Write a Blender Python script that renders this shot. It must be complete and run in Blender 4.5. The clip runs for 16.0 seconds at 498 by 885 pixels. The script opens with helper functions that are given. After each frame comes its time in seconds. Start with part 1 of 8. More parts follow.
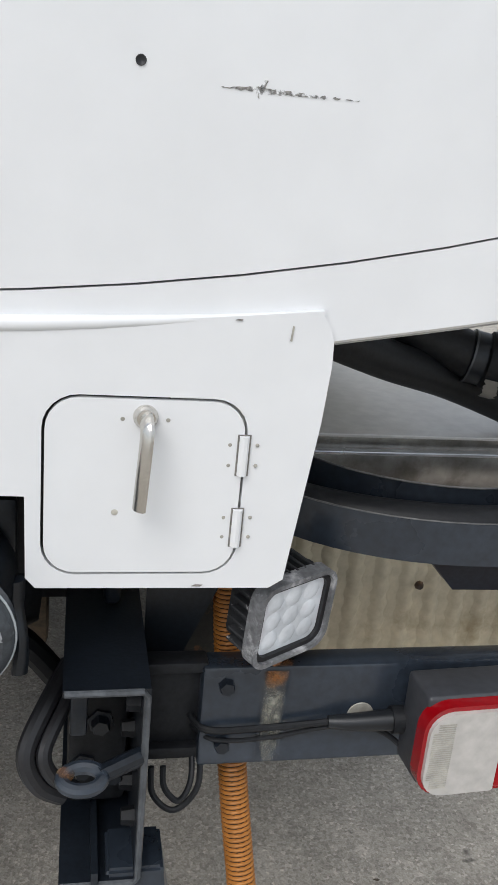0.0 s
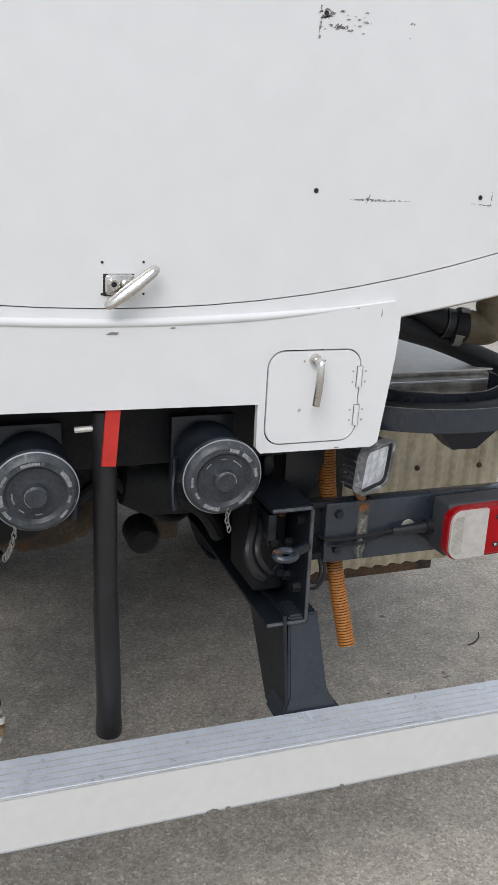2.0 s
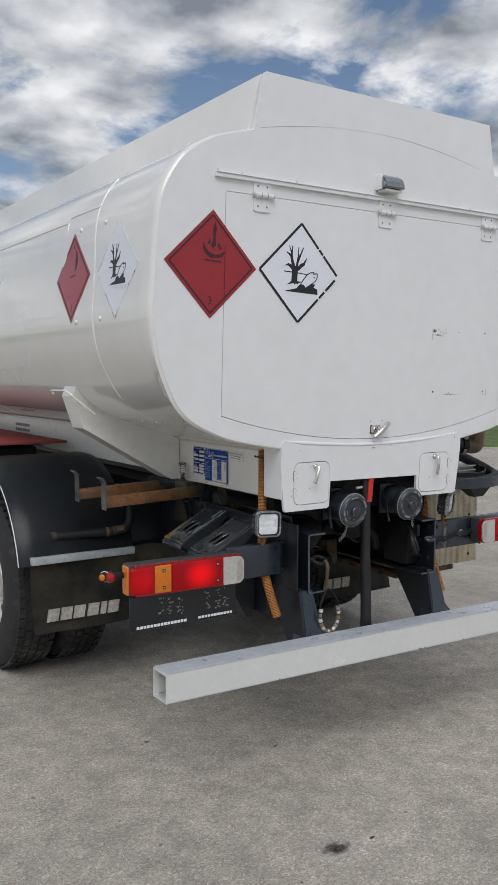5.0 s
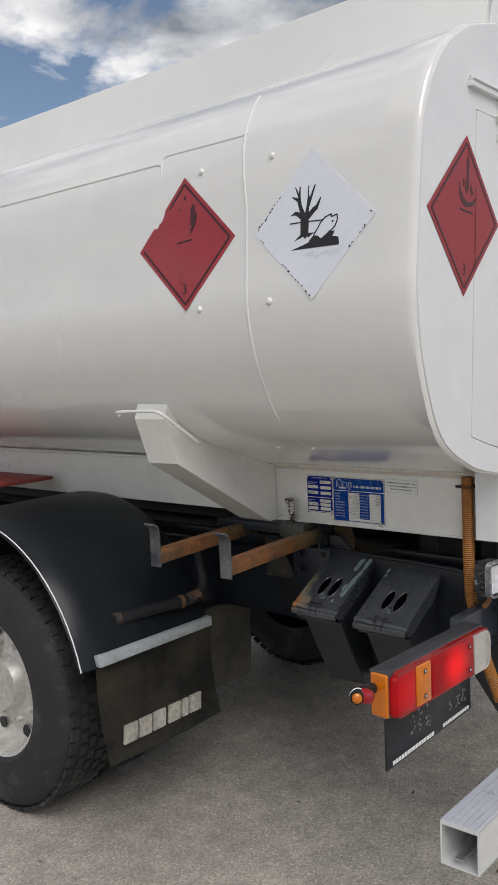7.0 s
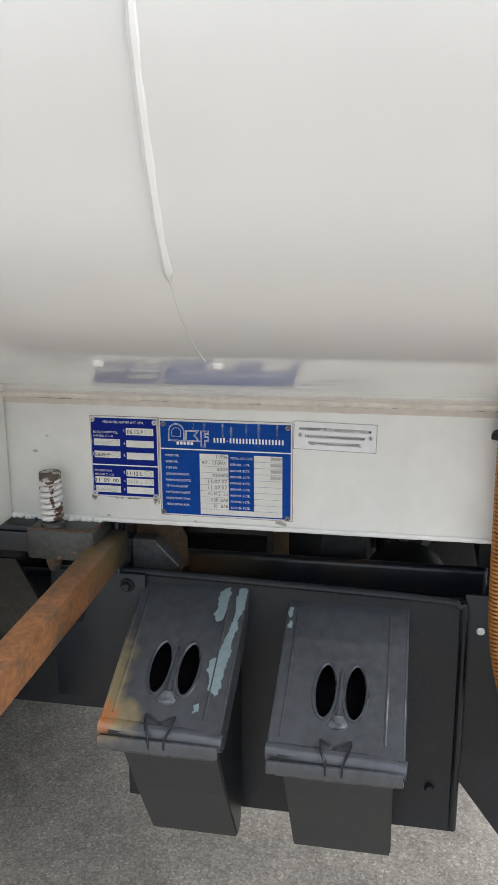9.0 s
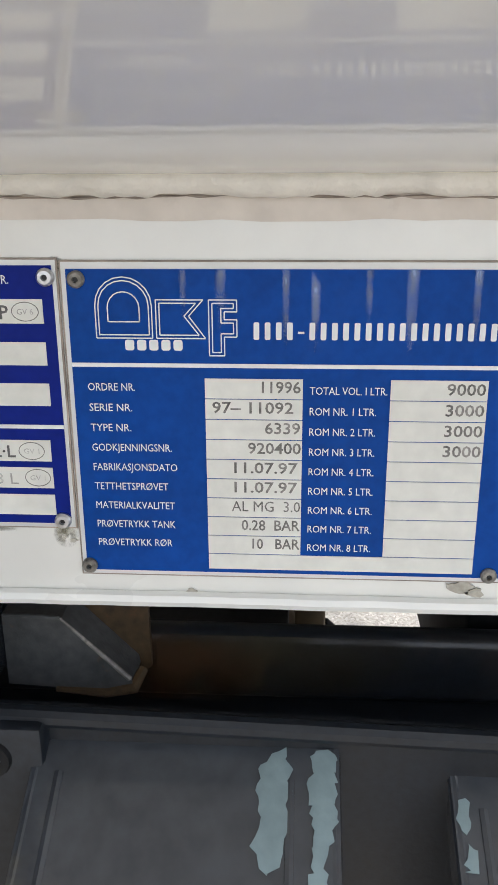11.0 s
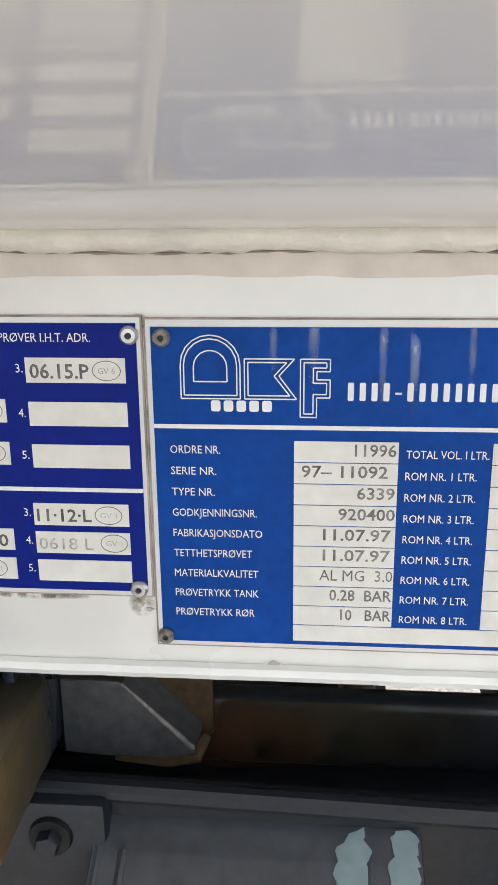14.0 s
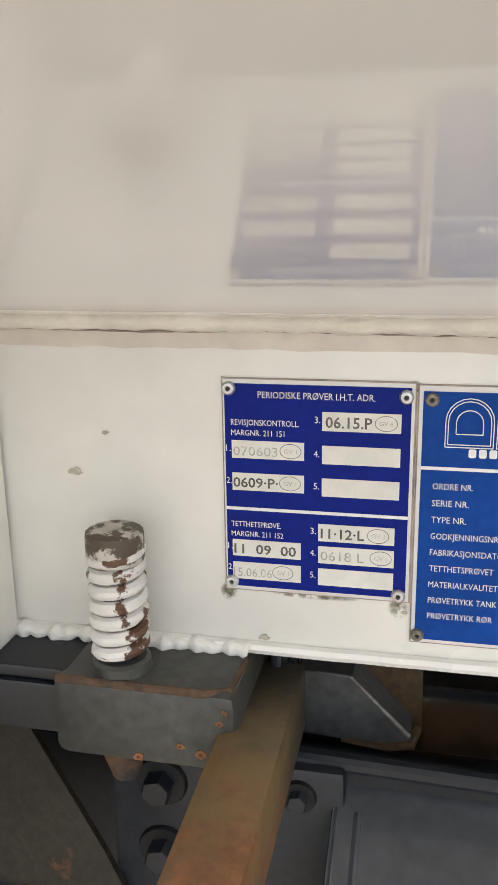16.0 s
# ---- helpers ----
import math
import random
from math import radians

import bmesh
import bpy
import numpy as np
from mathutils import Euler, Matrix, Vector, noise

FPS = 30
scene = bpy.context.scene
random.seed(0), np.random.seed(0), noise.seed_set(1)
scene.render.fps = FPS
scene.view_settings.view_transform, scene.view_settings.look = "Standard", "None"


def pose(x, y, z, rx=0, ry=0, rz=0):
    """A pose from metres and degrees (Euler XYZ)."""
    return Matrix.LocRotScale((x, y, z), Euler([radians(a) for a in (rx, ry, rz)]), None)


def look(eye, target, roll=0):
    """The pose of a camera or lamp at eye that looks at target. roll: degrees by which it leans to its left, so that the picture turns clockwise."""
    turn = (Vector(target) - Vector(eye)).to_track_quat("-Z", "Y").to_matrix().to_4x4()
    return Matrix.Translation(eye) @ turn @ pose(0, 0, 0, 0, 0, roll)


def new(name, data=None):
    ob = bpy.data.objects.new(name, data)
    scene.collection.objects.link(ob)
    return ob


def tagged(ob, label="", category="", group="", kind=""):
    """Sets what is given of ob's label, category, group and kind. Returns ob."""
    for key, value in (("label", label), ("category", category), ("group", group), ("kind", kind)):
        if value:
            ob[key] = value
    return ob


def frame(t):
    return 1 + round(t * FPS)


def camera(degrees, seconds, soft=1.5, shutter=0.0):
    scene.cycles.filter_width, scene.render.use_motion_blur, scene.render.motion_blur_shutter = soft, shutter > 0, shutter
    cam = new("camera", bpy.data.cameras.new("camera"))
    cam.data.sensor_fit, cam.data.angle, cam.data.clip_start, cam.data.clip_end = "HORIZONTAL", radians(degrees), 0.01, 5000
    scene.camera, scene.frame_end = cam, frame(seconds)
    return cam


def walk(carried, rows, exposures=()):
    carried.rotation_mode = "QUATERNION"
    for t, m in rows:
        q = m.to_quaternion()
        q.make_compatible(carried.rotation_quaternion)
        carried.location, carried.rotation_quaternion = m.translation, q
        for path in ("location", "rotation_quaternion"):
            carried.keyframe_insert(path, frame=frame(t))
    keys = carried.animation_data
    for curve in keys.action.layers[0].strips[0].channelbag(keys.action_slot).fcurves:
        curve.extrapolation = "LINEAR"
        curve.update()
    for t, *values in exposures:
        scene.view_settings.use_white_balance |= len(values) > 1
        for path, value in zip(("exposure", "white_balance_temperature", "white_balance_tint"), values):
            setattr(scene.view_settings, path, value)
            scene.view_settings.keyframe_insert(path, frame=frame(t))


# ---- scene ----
cam = camera(32.7, 16.0, soft=1.1)
PATH = [
    (0, (0.351, -0.769, 1.532), (0.751, 1.09, 0.912), 5.3),
    (0.5, (0.357, -0.652, 1.494), (1.013, 1.066, 0.707), 7.5),
    (1, (0.282, -0.834, 1.548), (0.947, 0.898, 0.802), 5.9),
    (1.5, (0.105, -1.11, 1.598), (0.712, 0.668, 0.914), 3.3),
    (2, (-0.255, -1.47, 1.629), (0.397, 0.323, 1.03), 2.4),
    (2.5, (-0.631, -1.828, 1.664), (0.074, -0.015, 1.199), 0.9),
    (3, (-1.055, -2.158, 1.714), (-0.247, -0.354, 1.407), -1.1),
    (3.5, (-1.443, -2.482, 1.725), (-0.551, -0.703, 1.531), -1.8),
    (4, (-1.848, -2.773, 1.73), (-0.883, -1.028, 1.58), -1.4),
    (4.5, (-2.294, -2.92, 1.708), (-1.255, -1.219, 1.542), -0.5),
    (5, (-2.613, -2.935, 1.688), (-1.517, -1.27, 1.529), 0.1),
    (5.2, (-2.738, -2.87, 1.685), (-1.624, -1.216, 1.532), 0.1),
    (7.3, (-3.045, -0.79, 1.755), (-1.447, 0.397, 1.56), -2.3),
    (7.5, (-2.915, -0.645, 1.736), (-1.264, 0.465, 1.53), -2.0),
    (8, (-2.594, -0.194, 1.718), (-0.796, 0.629, 1.419), -1.8),
    (8.5, (-2.171, 0.108, 1.643), (-0.293, 0.683, 1.267), -1.3),
    (9, (-1.756, 0.348, 1.621), (0.149, 0.713, 1.133), -0.4),
    (9.5, (-1.391, 0.48, 1.558), (0.495, 0.758, 0.953), -0.0),
    (9.7, (-1.258, 0.52, 1.503), (0.622, 0.798, 0.883), -0.1),
    (11.8, (-0.81, 0.64, 1.355), (1.075, 0.688, 0.689), -0.5),
    (12, (-0.799, 0.635, 1.35), (1.092, 0.703, 0.703), -0.7),
    (12.5, (-0.782, 0.637, 1.348), (1.116, 0.694, 0.719), -0.6),
    (13, (-0.793, 0.636, 1.353), (1.11, 0.707, 0.742), -0.3),
    (13.5, (-0.817, 0.639, 1.365), (1.088, 0.733, 0.764), -0.3),
    (14, (-0.83, 0.669, 1.379), (1.077, 0.831, 0.798), -0.6),
    (14.5, (-0.829, 0.692, 1.381), (1.078, 0.911, 0.817), -0.8),
    (15, (-0.823, 0.715, 1.377), (1.078, 0.986, 0.819), -0.8),
    (15.5, (-0.831, 0.73, 1.376), (1.066, 1.071, 0.842), -0.8),
    (16, (-0.948, 0.739, 1.42), (0.936, 1.162, 0.897), -0.9),
]
walk(cam, [(t, look(eye, target, roll)) for t, eye, target, roll in PATH], exposures=[(0.0, 0.42, 6450, 10), (1.0, 0.40, 6500, 11), (1.5, 0.36, 6500, 11), (2.5, 0.20, 6450, 11), (3.5, -0.06, 6450, 11), (5.0, -0.10, 6450, 11), (7.5, 0.20, 6650, 12), (8.3, 0.65, 6550, 11), (9.0, 1.08, 6420, 11), (9.7, 1.22, 6400, 11), (11.8, 1.62, 6500, 12), (13.5, 1.68, 6550, 12), (15.5, 1.68, 6600, 11), (16.0, 1.68, 7000, 13)])

# ---- world and sun ----
SUN_ELEV, SUN_ROT = radians(47), radians(-148)
world = bpy.data.worlds.new("sky")
scene.world = world
world.use_nodes = True
wn, wl = world.node_tree.nodes, world.node_tree.links
wn.clear()
w_out = wn.new("ShaderNodeOutputWorld")
w_bg = wn.new("ShaderNodeBackground")
w_sky = wn.new("ShaderNodeTexSky")
w_sky.sky_type, w_sky.sun_disc = "NISHITA", False
w_sky.sun_elevation, w_sky.sun_rotation = SUN_ELEV, SUN_ROT
w_sky.air_density, w_sky.dust_density = 1.0, 0.6
w_dim = wn.new("ShaderNodeMix")
w_dim.data_type, w_dim.blend_type = "RGBA", "MULTIPLY"
w_dim.inputs[0].default_value = 1.0
w_dim.inputs[7].default_value = (0.085, 0.085, 0.085, 1)
wl.new(w_sky.outputs[0], w_dim.inputs[6])
# cloud layer seen in perspective: direction divided by its height
w_co = wn.new("ShaderNodeTexCoord")
w_sep = wn.new("ShaderNodeSeparateXYZ")
wl.new(w_co.outputs["Generated"], w_sep.inputs[0])
w_abs = wn.new("ShaderNodeMath")
w_abs.operation = "ABSOLUTE"
wl.new(w_sep.outputs[2], w_abs.inputs[0])
w_add = wn.new("ShaderNodeMath")
w_add.operation = "ADD"
w_add.inputs[1].default_value = 0.22
wl.new(w_abs.outputs[0], w_add.inputs[0])
w_dx, w_dy = wn.new("ShaderNodeMath"), wn.new("ShaderNodeMath")
for node, n in ((w_dx, 0), (w_dy, 1)):
    node.operation = "DIVIDE"
    wl.new(w_sep.outputs[n], node.inputs[0])
    wl.new(w_add.outputs[0], node.inputs[1])
w_vec = wn.new("ShaderNodeCombineXYZ")
wl.new(w_dx.outputs[0], w_vec.inputs[0])
wl.new(w_dy.outputs[0], w_vec.inputs[1])
w_n1 = wn.new("ShaderNodeTexNoise")
w_n1.inputs["Scale"].default_value, w_n1.inputs["Detail"].default_value = 2.3, 10
w_n1.inputs["Roughness"].default_value, w_n1.inputs["Distortion"].default_value = 0.60, 0.25
w_n2 = wn.new("ShaderNodeTexNoise")
w_n2.inputs["Scale"].default_value, w_n2.inputs["Detail"].default_value = 4.2, 8
for node in (w_n1, w_n2):
    wl.new(w_vec.outputs[0], node.inputs["Vector"])
w_r1 = wn.new("ShaderNodeValToRGB")
w_r1.color_ramp.elements[0].position, w_r1.color_ramp.elements[1].position = 0.40, 0.51
wl.new(w_n1.outputs[0], w_r1.inputs[0])
w_r2 = wn.new("ShaderNodeValToRGB")
w_r2.color_ramp.elements[0].position, w_r2.color_ramp.elements[1].position = 0.36, 0.66
w_r2.color_ramp.elements[0].color = (0.20, 0.23, 0.27, 1)
w_r2.color_ramp.elements[1].color = (0.82, 0.83, 0.84, 1)
wl.new(w_n2.outputs[0], w_r2.inputs[0])
w_mix = wn.new("ShaderNodeMix")
w_mix.data_type = "RGBA"
wl.new(w_r1.outputs[0], w_mix.inputs[0])
wl.new(w_dim.outputs[2], w_mix.inputs[6])
# clouds grow brighter towards the veiled sun
w_dot = wn.new("ShaderNodeVectorMath")
w_dot.operation = "DOT_PRODUCT"
w_dot.inputs[1].default_value = (math.sin(SUN_ROT) * math.cos(SUN_ELEV), math.cos(SUN_ROT) * math.cos(SUN_ELEV), math.sin(SUN_ELEV))
wl.new(w_co.outputs["Generated"], w_dot.inputs[0])
w_rng = wn.new("ShaderNodeMapRange")
w_rng.inputs[1].default_value, w_rng.inputs[2].default_value = -0.6, 1.0
w_rng.inputs[3].default_value, w_rng.inputs[4].default_value = 1.12, 1.3
wl.new(w_dot.outputs["Value"], w_rng.inputs[0])
w_fac = wn.new("ShaderNodeMix")
w_fac.data_type, w_fac.blend_type = "RGBA", "MULTIPLY"
w_fac.inputs[0].default_value = 1.0
wl.new(w_r2.outputs[0], w_fac.inputs[6])
wl.new(w_rng.outputs[0], w_fac.inputs[7])
wl.new(w_fac.outputs[2], w_mix.inputs[7])
wl.new(w_mix.outputs[2], w_bg.inputs[0])
w_bg.inputs[1].default_value = 1.0
wl.new(w_bg.outputs[0], w_out.inputs[0])

sun = new("sun", bpy.data.lights.new("sun", "SUN"))
sun.data.energy, sun.data.angle, sun.data.color = 1.6, radians(38), (1.0, 0.975, 0.945)
sun.matrix_world = look((0, 0, 0), (-math.sin(SUN_ROT) * math.cos(SUN_ELEV), -math.cos(SUN_ROT) * math.cos(SUN_ELEV), -math.sin(SUN_ELEV)))


# ---- materials ----
def surface(name, base, rough=0.5, metal=0.0, vary=0.12, fine=120.0, coarse=3.0, bump=0.05, bump_scale=400.0,
            stain=None, stain_at=0.62, stain_scale=6.0, coat=0.0, rough_vary=0.1, soft=0.05, bump_far=0.002):
    """A painted, metal or rubber surface: grain and large-scale tone, relief, and one kind of stain or wear."""
    m = bpy.data.materials.new(name)
    m.use_nodes = True
    n, l = m.node_tree.nodes, m.node_tree.links
    p = n["Principled BSDF"]
    co = n.new("ShaderNodeTexCoord")

    def noise_tex(scale, detail=4):
        t = n.new("ShaderNodeTexNoise")
        t.inputs["Scale"].default_value, t.inputs["Detail"].default_value = scale, detail
        l.new(co.outputs["Object"], t.inputs["Vector"])
        return t

    def ranged(src, lo, hi):
        r = n.new("ShaderNodeMapRange")
        r.inputs[1].default_value, r.inputs[2].default_value = 0.3, 0.7
        r.inputs[3].default_value, r.inputs[4].default_value = lo, hi
        l.new(src, r.inputs[0])
        return r.outputs[0]

    a, b = noise_tex(fine), noise_tex(coarse, 6)
    mul = n.new("ShaderNodeMath")
    mul.operation = "MULTIPLY"
    l.new(ranged(a.outputs[0], 1 - vary, 1 + vary), mul.inputs[0])
    l.new(ranged(b.outputs[0], 1 - vary, 1 + vary), mul.inputs[1])
    tone = n.new("ShaderNodeMix")
    tone.data_type, tone.blend_type = "RGBA", "MULTIPLY"
    tone.inputs[0].default_value = 1.0
    tone.inputs[6].default_value = (*base, 1)
    l.new(mul.outputs[0], tone.inputs[7])
    out = tone.outputs[2]
    if stain:
        s = noise_tex(stain_scale, 8)
        s.inputs["Roughness"].default_value = 0.65
        ramp = n.new("ShaderNodeMapRange")
        ramp.inputs[1].default_value, ramp.inputs[2].default_value = stain_at, stain_at + soft
        l.new(s.outputs[0], ramp.inputs[0])
        mix = n.new("ShaderNodeMix")
        mix.data_type = "RGBA"
        mix.inputs[7].default_value = (*stain, 1)
        l.new(ramp.outputs[0], mix.inputs[0])
        l.new(out, mix.inputs[6])
        out = mix.outputs[2]
    l.new(out, p.inputs["Base Color"])
    p.inputs["Metallic"].default_value = metal
    l.new(ranged(b.outputs[0], rough * (1 - rough_vary), rough * (1 + rough_vary)), p.inputs["Roughness"])
    p.inputs["Coat Weight"].default_value = coat
    p.inputs["Coat Roughness"].default_value = 0.04
    bt = noise_tex(bump_scale, 3)
    bn = n.new("ShaderNodeBump")
    bn.inputs["Strength"].default_value, bn.inputs["Distance"].default_value = bump, bump_far
    l.new(bt.outputs[0], bn.inputs["Height"])
    l.new(bn.outputs[0], p.inputs["Normal"])
    return m


def clear_lens(name, base, rough=0.12, alpha=1.0):
    m = surface(name, base, rough, vary=0.10, fine=60, bump=0.10, bump_scale=420, coat=0.35)
    return m


# One white tinted twice: warm for ground bounce, cool for the skylit rear.
WHITE = surface("white_paint_warm", (0.78, 0.775, 0.75), 0.26, vary=0.018, fine=9, coarse=1.2, bump=0.02, bump_scale=30, coat=0.9)
WHITE_COOL_DULL = surface("white_paint_cool_dull", (0.765, 0.775, 0.785), 0.34, vary=0.02, fine=14, coarse=2.0, bump=0.03, bump_scale=60, coat=0.35)
WHITE_FRAME = surface("white_frame_paint", (0.80, 0.795, 0.75), 0.30, vary=0.03, fine=30, coarse=5.0, bump=0.04, bump_scale=120, coat=0.5,
                      stain=(0.45, 0.40, 0.30), stain_at=0.70, stain_scale=16, soft=0.1)
SEALANT = surface("sealant", (0.74, 0.70, 0.62), 0.5, vary=0.08, fine=60, coarse=20, bump=0.5, bump_scale=120, bump_far=0.004)
SEALANT_DULL = surface("tan_sealant", (0.66, 0.60, 0.53), 0.5, vary=0.06, fine=60, coarse=20, bump=0.2, bump_scale=120, stain=(0.50, 0.44, 0.38), stain_at=0.56, stain_scale=14, soft=0.15)
# Brown for the seam grime and for shadow lines drawn round the plates.
GRIME_AND_SHADOW = surface("grime", (0.30, 0.25, 0.21), 0.7, vary=0.3, fine=90, coarse=30)
DARK = surface("dark_chassis_paint", (0.008, 0.011, 0.016), 0.38, vary=0.3, fine=160, coarse=7, bump=0.08, bump_scale=260,
               stain=(0.030, 0.030, 0.029), stain_at=0.62, stain_scale=5, soft=0.22, rough_vary=0.25)
DARK_LOW = surface("dark_grimy_steel", (0.009, 0.010, 0.012), 0.55, vary=0.35, fine=120, coarse=9, bump=0.15, bump_scale=200,
                   stain=(0.045, 0.028, 0.016), stain_at=0.60, stain_scale=9, soft=0.15)
GREYSTEEL = surface("blue_grey_steel_paint", (0.022, 0.029, 0.040), 0.30, vary=0.2, fine=90, coarse=6, bump=0.06, bump_scale=220,
                    stain=(0.085, 0.070, 0.050), stain_at=0.68, stain_scale=7, soft=0.14, rough_vary=0.25, coat=0.3)
CHOCKMAT = surface("chock_paint", (0.047, 0.053, 0.062), 0.24, vary=0.15, fine=60, coarse=7, bump=0.03, bump_scale=50, coat=0.7,
                   stain=(0.16, 0.18, 0.19), stain_at=0.72, stain_scale=24, soft=0.03)
RUST = surface("rusty_steel", (0.27, 0.115, 0.045), 0.72, vary=0.3, fine=130, coarse=10, bump=0.3, bump_scale=260,
               stain=(0.10, 0.075, 0.055), stain_at=0.58, stain_scale=9, soft=0.12)
BLOCKMAT = surface("olive_grey_block", (0.050, 0.052, 0.046), 0.42, vary=0.25, fine=120, coarse=14, bump=0.12, bump_scale=220, stain=(0.26, 0.10, 0.03), stain_at=0.655, stain_scale=26, soft=0.05)
ARM_RUST = surface("orange_rusty_bar", (0.200, 0.086, 0.033), 0.55, vary=0.28, fine=130, coarse=14, bump=0.25, bump_scale=180, stain=(0.090, 0.062, 0.034), stain_at=0.52, stain_scale=16, soft=0.14)
OLIVE_DARK = surface("dark_olive_steel", (0.019, 0.017, 0.012), 0.5, vary=0.35, fine=130, coarse=12, bump=0.2, bump_scale=200, stain=(0.16, 0.065, 0.022), stain_at=0.60, stain_scale=24, soft=0.08)
RUST_TAN = surface("tan_rust_wash", (0.17, 0.125, 0.065), 0.5, vary=0.3, fine=90, coarse=20, bump=0.15, bump_scale=200, stain=(0.27, 0.10, 0.03), stain_at=0.50, stain_scale=16, soft=0.15)
RUST_TAN_DARK = surface("grimy_brown_rust", (0.085, 0.058, 0.034), 0.65, vary=0.35, fine=110, coarse=10, bump=0.25, bump_scale=200, stain=(0.025, 0.022, 0.02), stain_at=0.52, stain_scale=9, soft=0.2)
HOOKMAT = surface("worn_hook_and_glint_paint", (0.10, 0.10, 0.098), 0.5, vary=0.25, fine=90, coarse=16, bump=0.15, stain=(0.035, 0.04, 0.05), stain_at=0.50, stain_scale=10, soft=0.15)
RAILMAT = surface("stained_rail_paint", (0.008, 0.011, 0.016), 0.36, vary=0.3, fine=160, coarse=7, bump=0.08, bump_scale=260, stain=(0.040, 0.026, 0.012), stain_at=0.50, stain_scale=4.5, soft=0.3, coat=0.25)
RUST_BROWN = surface("brown_rusted_plate", (0.060, 0.036, 0.015), 0.6, vary=0.35, fine=120, coarse=14, bump=0.25, bump_scale=200, stain=(0.17, 0.065, 0.02), stain_at=0.60, stain_scale=18, soft=0.15)
# Black without gloss, painted in for the shade inside holes.
HOLE_SHADE = surface("hole_shade_black", (0.004, 0.004, 0.005), 1.0, vary=0.1)
HOLE_SHADE.node_tree.nodes["Principled BSDF"].inputs["Specular IOR Level"].default_value = 0.0
WEDGEMAT = surface("grey_wedge_paint", (0.068, 0.071, 0.074), 0.45, vary=0.25, fine=120, coarse=16, bump=0.15, stain=(0.14, 0.075, 0.035), stain_at=0.60, stain_scale=22, soft=0.1)
MAKER_PALE = surface("worn_pale_print", (0.36, 0.345, 0.30), 0.55, vary=0.25, fine=60, coarse=12, bump=0.1)
BARE = surface("bare_pale_blue_primer", (0.185, 0.25, 0.265), 0.5, vary=0.1, fine=80, coarse=20, bump=0.1)
RUST_DARK = surface("dark_rust", (0.10, 0.055, 0.028), 0.75, vary=0.35, fine=130, coarse=10, bump=0.3, bump_scale=260,
                    stain=(0.02, 0.02, 0.022), stain_at=0.50, stain_scale=12, soft=0.1)
ALU = surface("aluminium", (0.62, 0.63, 0.65), 0.34, metal=0.9, vary=0.08, fine=60, coarse=4, bump=0.05, bump_scale=300, rough_vary=0.25)
# Blue tint puts the sky reflected in the bar top into the base colour.
ALU_BRUSHED_SKY = surface("sky_tinted_brushed_aluminium", (0.60, 0.65, 0.72), 0.34, metal=0.25, vary=0.05, fine=50, coarse=9, bump=0.06, bump_scale=300, rough_vary=0.3)
ALU_PAINT = surface("painted_aluminium", (0.70, 0.71, 0.70), 0.26, metal=0.12, vary=0.025, fine=40, coarse=3, bump=0.03, bump_scale=160, coat=0.5,
                    stain=(0.45, 0.43, 0.40), stain_at=0.74, stain_scale=8, soft=0.1)
ALU_DIRTY = surface("weathered_aluminium", (0.60, 0.58, 0.54), 0.42, metal=0.4, vary=0.15, fine=50, coarse=5, bump=0.1, bump_scale=200,
                    stain=(0.20, 0.17, 0.13), stain_at=0.58, stain_scale=6, soft=0.2)
CHROME = surface("satin_steel", (0.66, 0.64, 0.60), 0.24, metal=1.0, vary=0.06, fine=80, coarse=8, bump=0.03, bump_scale=260)
CHROME_DARK = surface("dark_chrome", (0.30, 0.31, 0.33), 0.14, metal=1.0, vary=0.1, fine=80, coarse=8, bump=0.03, bump_scale=260)
RUBBER = surface("black_rubber", (0.011, 0.012, 0.014), 0.5, vary=0.25, fine=140, coarse=8, bump=0.1, bump_scale=300,
                 stain=(0.032, 0.030, 0.027), stain_at=0.62, stain_scale=6, soft=0.2)
TYRE = surface("tyre_rubber", (0.022, 0.022, 0.023), 0.75, vary=0.25, fine=120, coarse=6, bump=0.2, bump_scale=260,
               stain=(0.085, 0.082, 0.076), stain_at=0.52, stain_scale=5, soft=0.25)
BLACKPLASTIC = surface("black_plastic", (0.011, 0.0125, 0.015), 0.36, vary=0.2, fine=90, coarse=5, bump=0.05, bump_scale=220,
                       stain=(0.028, 0.027, 0.025), stain_at=0.60, stain_scale=4, soft=0.25)
BLACK = surface("black_print", (0.012, 0.012, 0.014), 0.45, vary=0.2, fine=200, coarse=20, bump=0.02)
STAMP = surface("stamped_grey", (0.19, 0.18, 0.165), 0.5, vary=0.4, fine=260, coarse=90, bump=0.1)
FLAKED = surface("flaked_primer_and_shade", (0.44, 0.415, 0.35), 0.55, vary=0.2, fine=260, coarse=60, bump=0.2, bump_scale=400, stain=(0.20, 0.165, 0.12), stain_at=0.60, stain_scale=120, soft=0.1)
WHITEPRINT = surface("white_print", (0.80, 0.81, 0.80), 0.35, vary=0.04, fine=150, coarse=20, bump=0.02)
FIELD = surface("field_white", (0.72, 0.715, 0.66), 0.4, vary=0.05, fine=120, coarse=25, bump=0.04, stain=(0.55, 0.50, 0.36), stain_at=0.72, stain_scale=60, soft=0.08)
RIVETMAT = surface("dull_grimy_rivet", (0.24, 0.225, 0.20), 0.42, metal=0.4, vary=0.3, fine=400, coarse=120, bump=0.1, stain=(0.07, 0.06, 0.05), stain_at=0.55, stain_scale=160, soft=0.15)
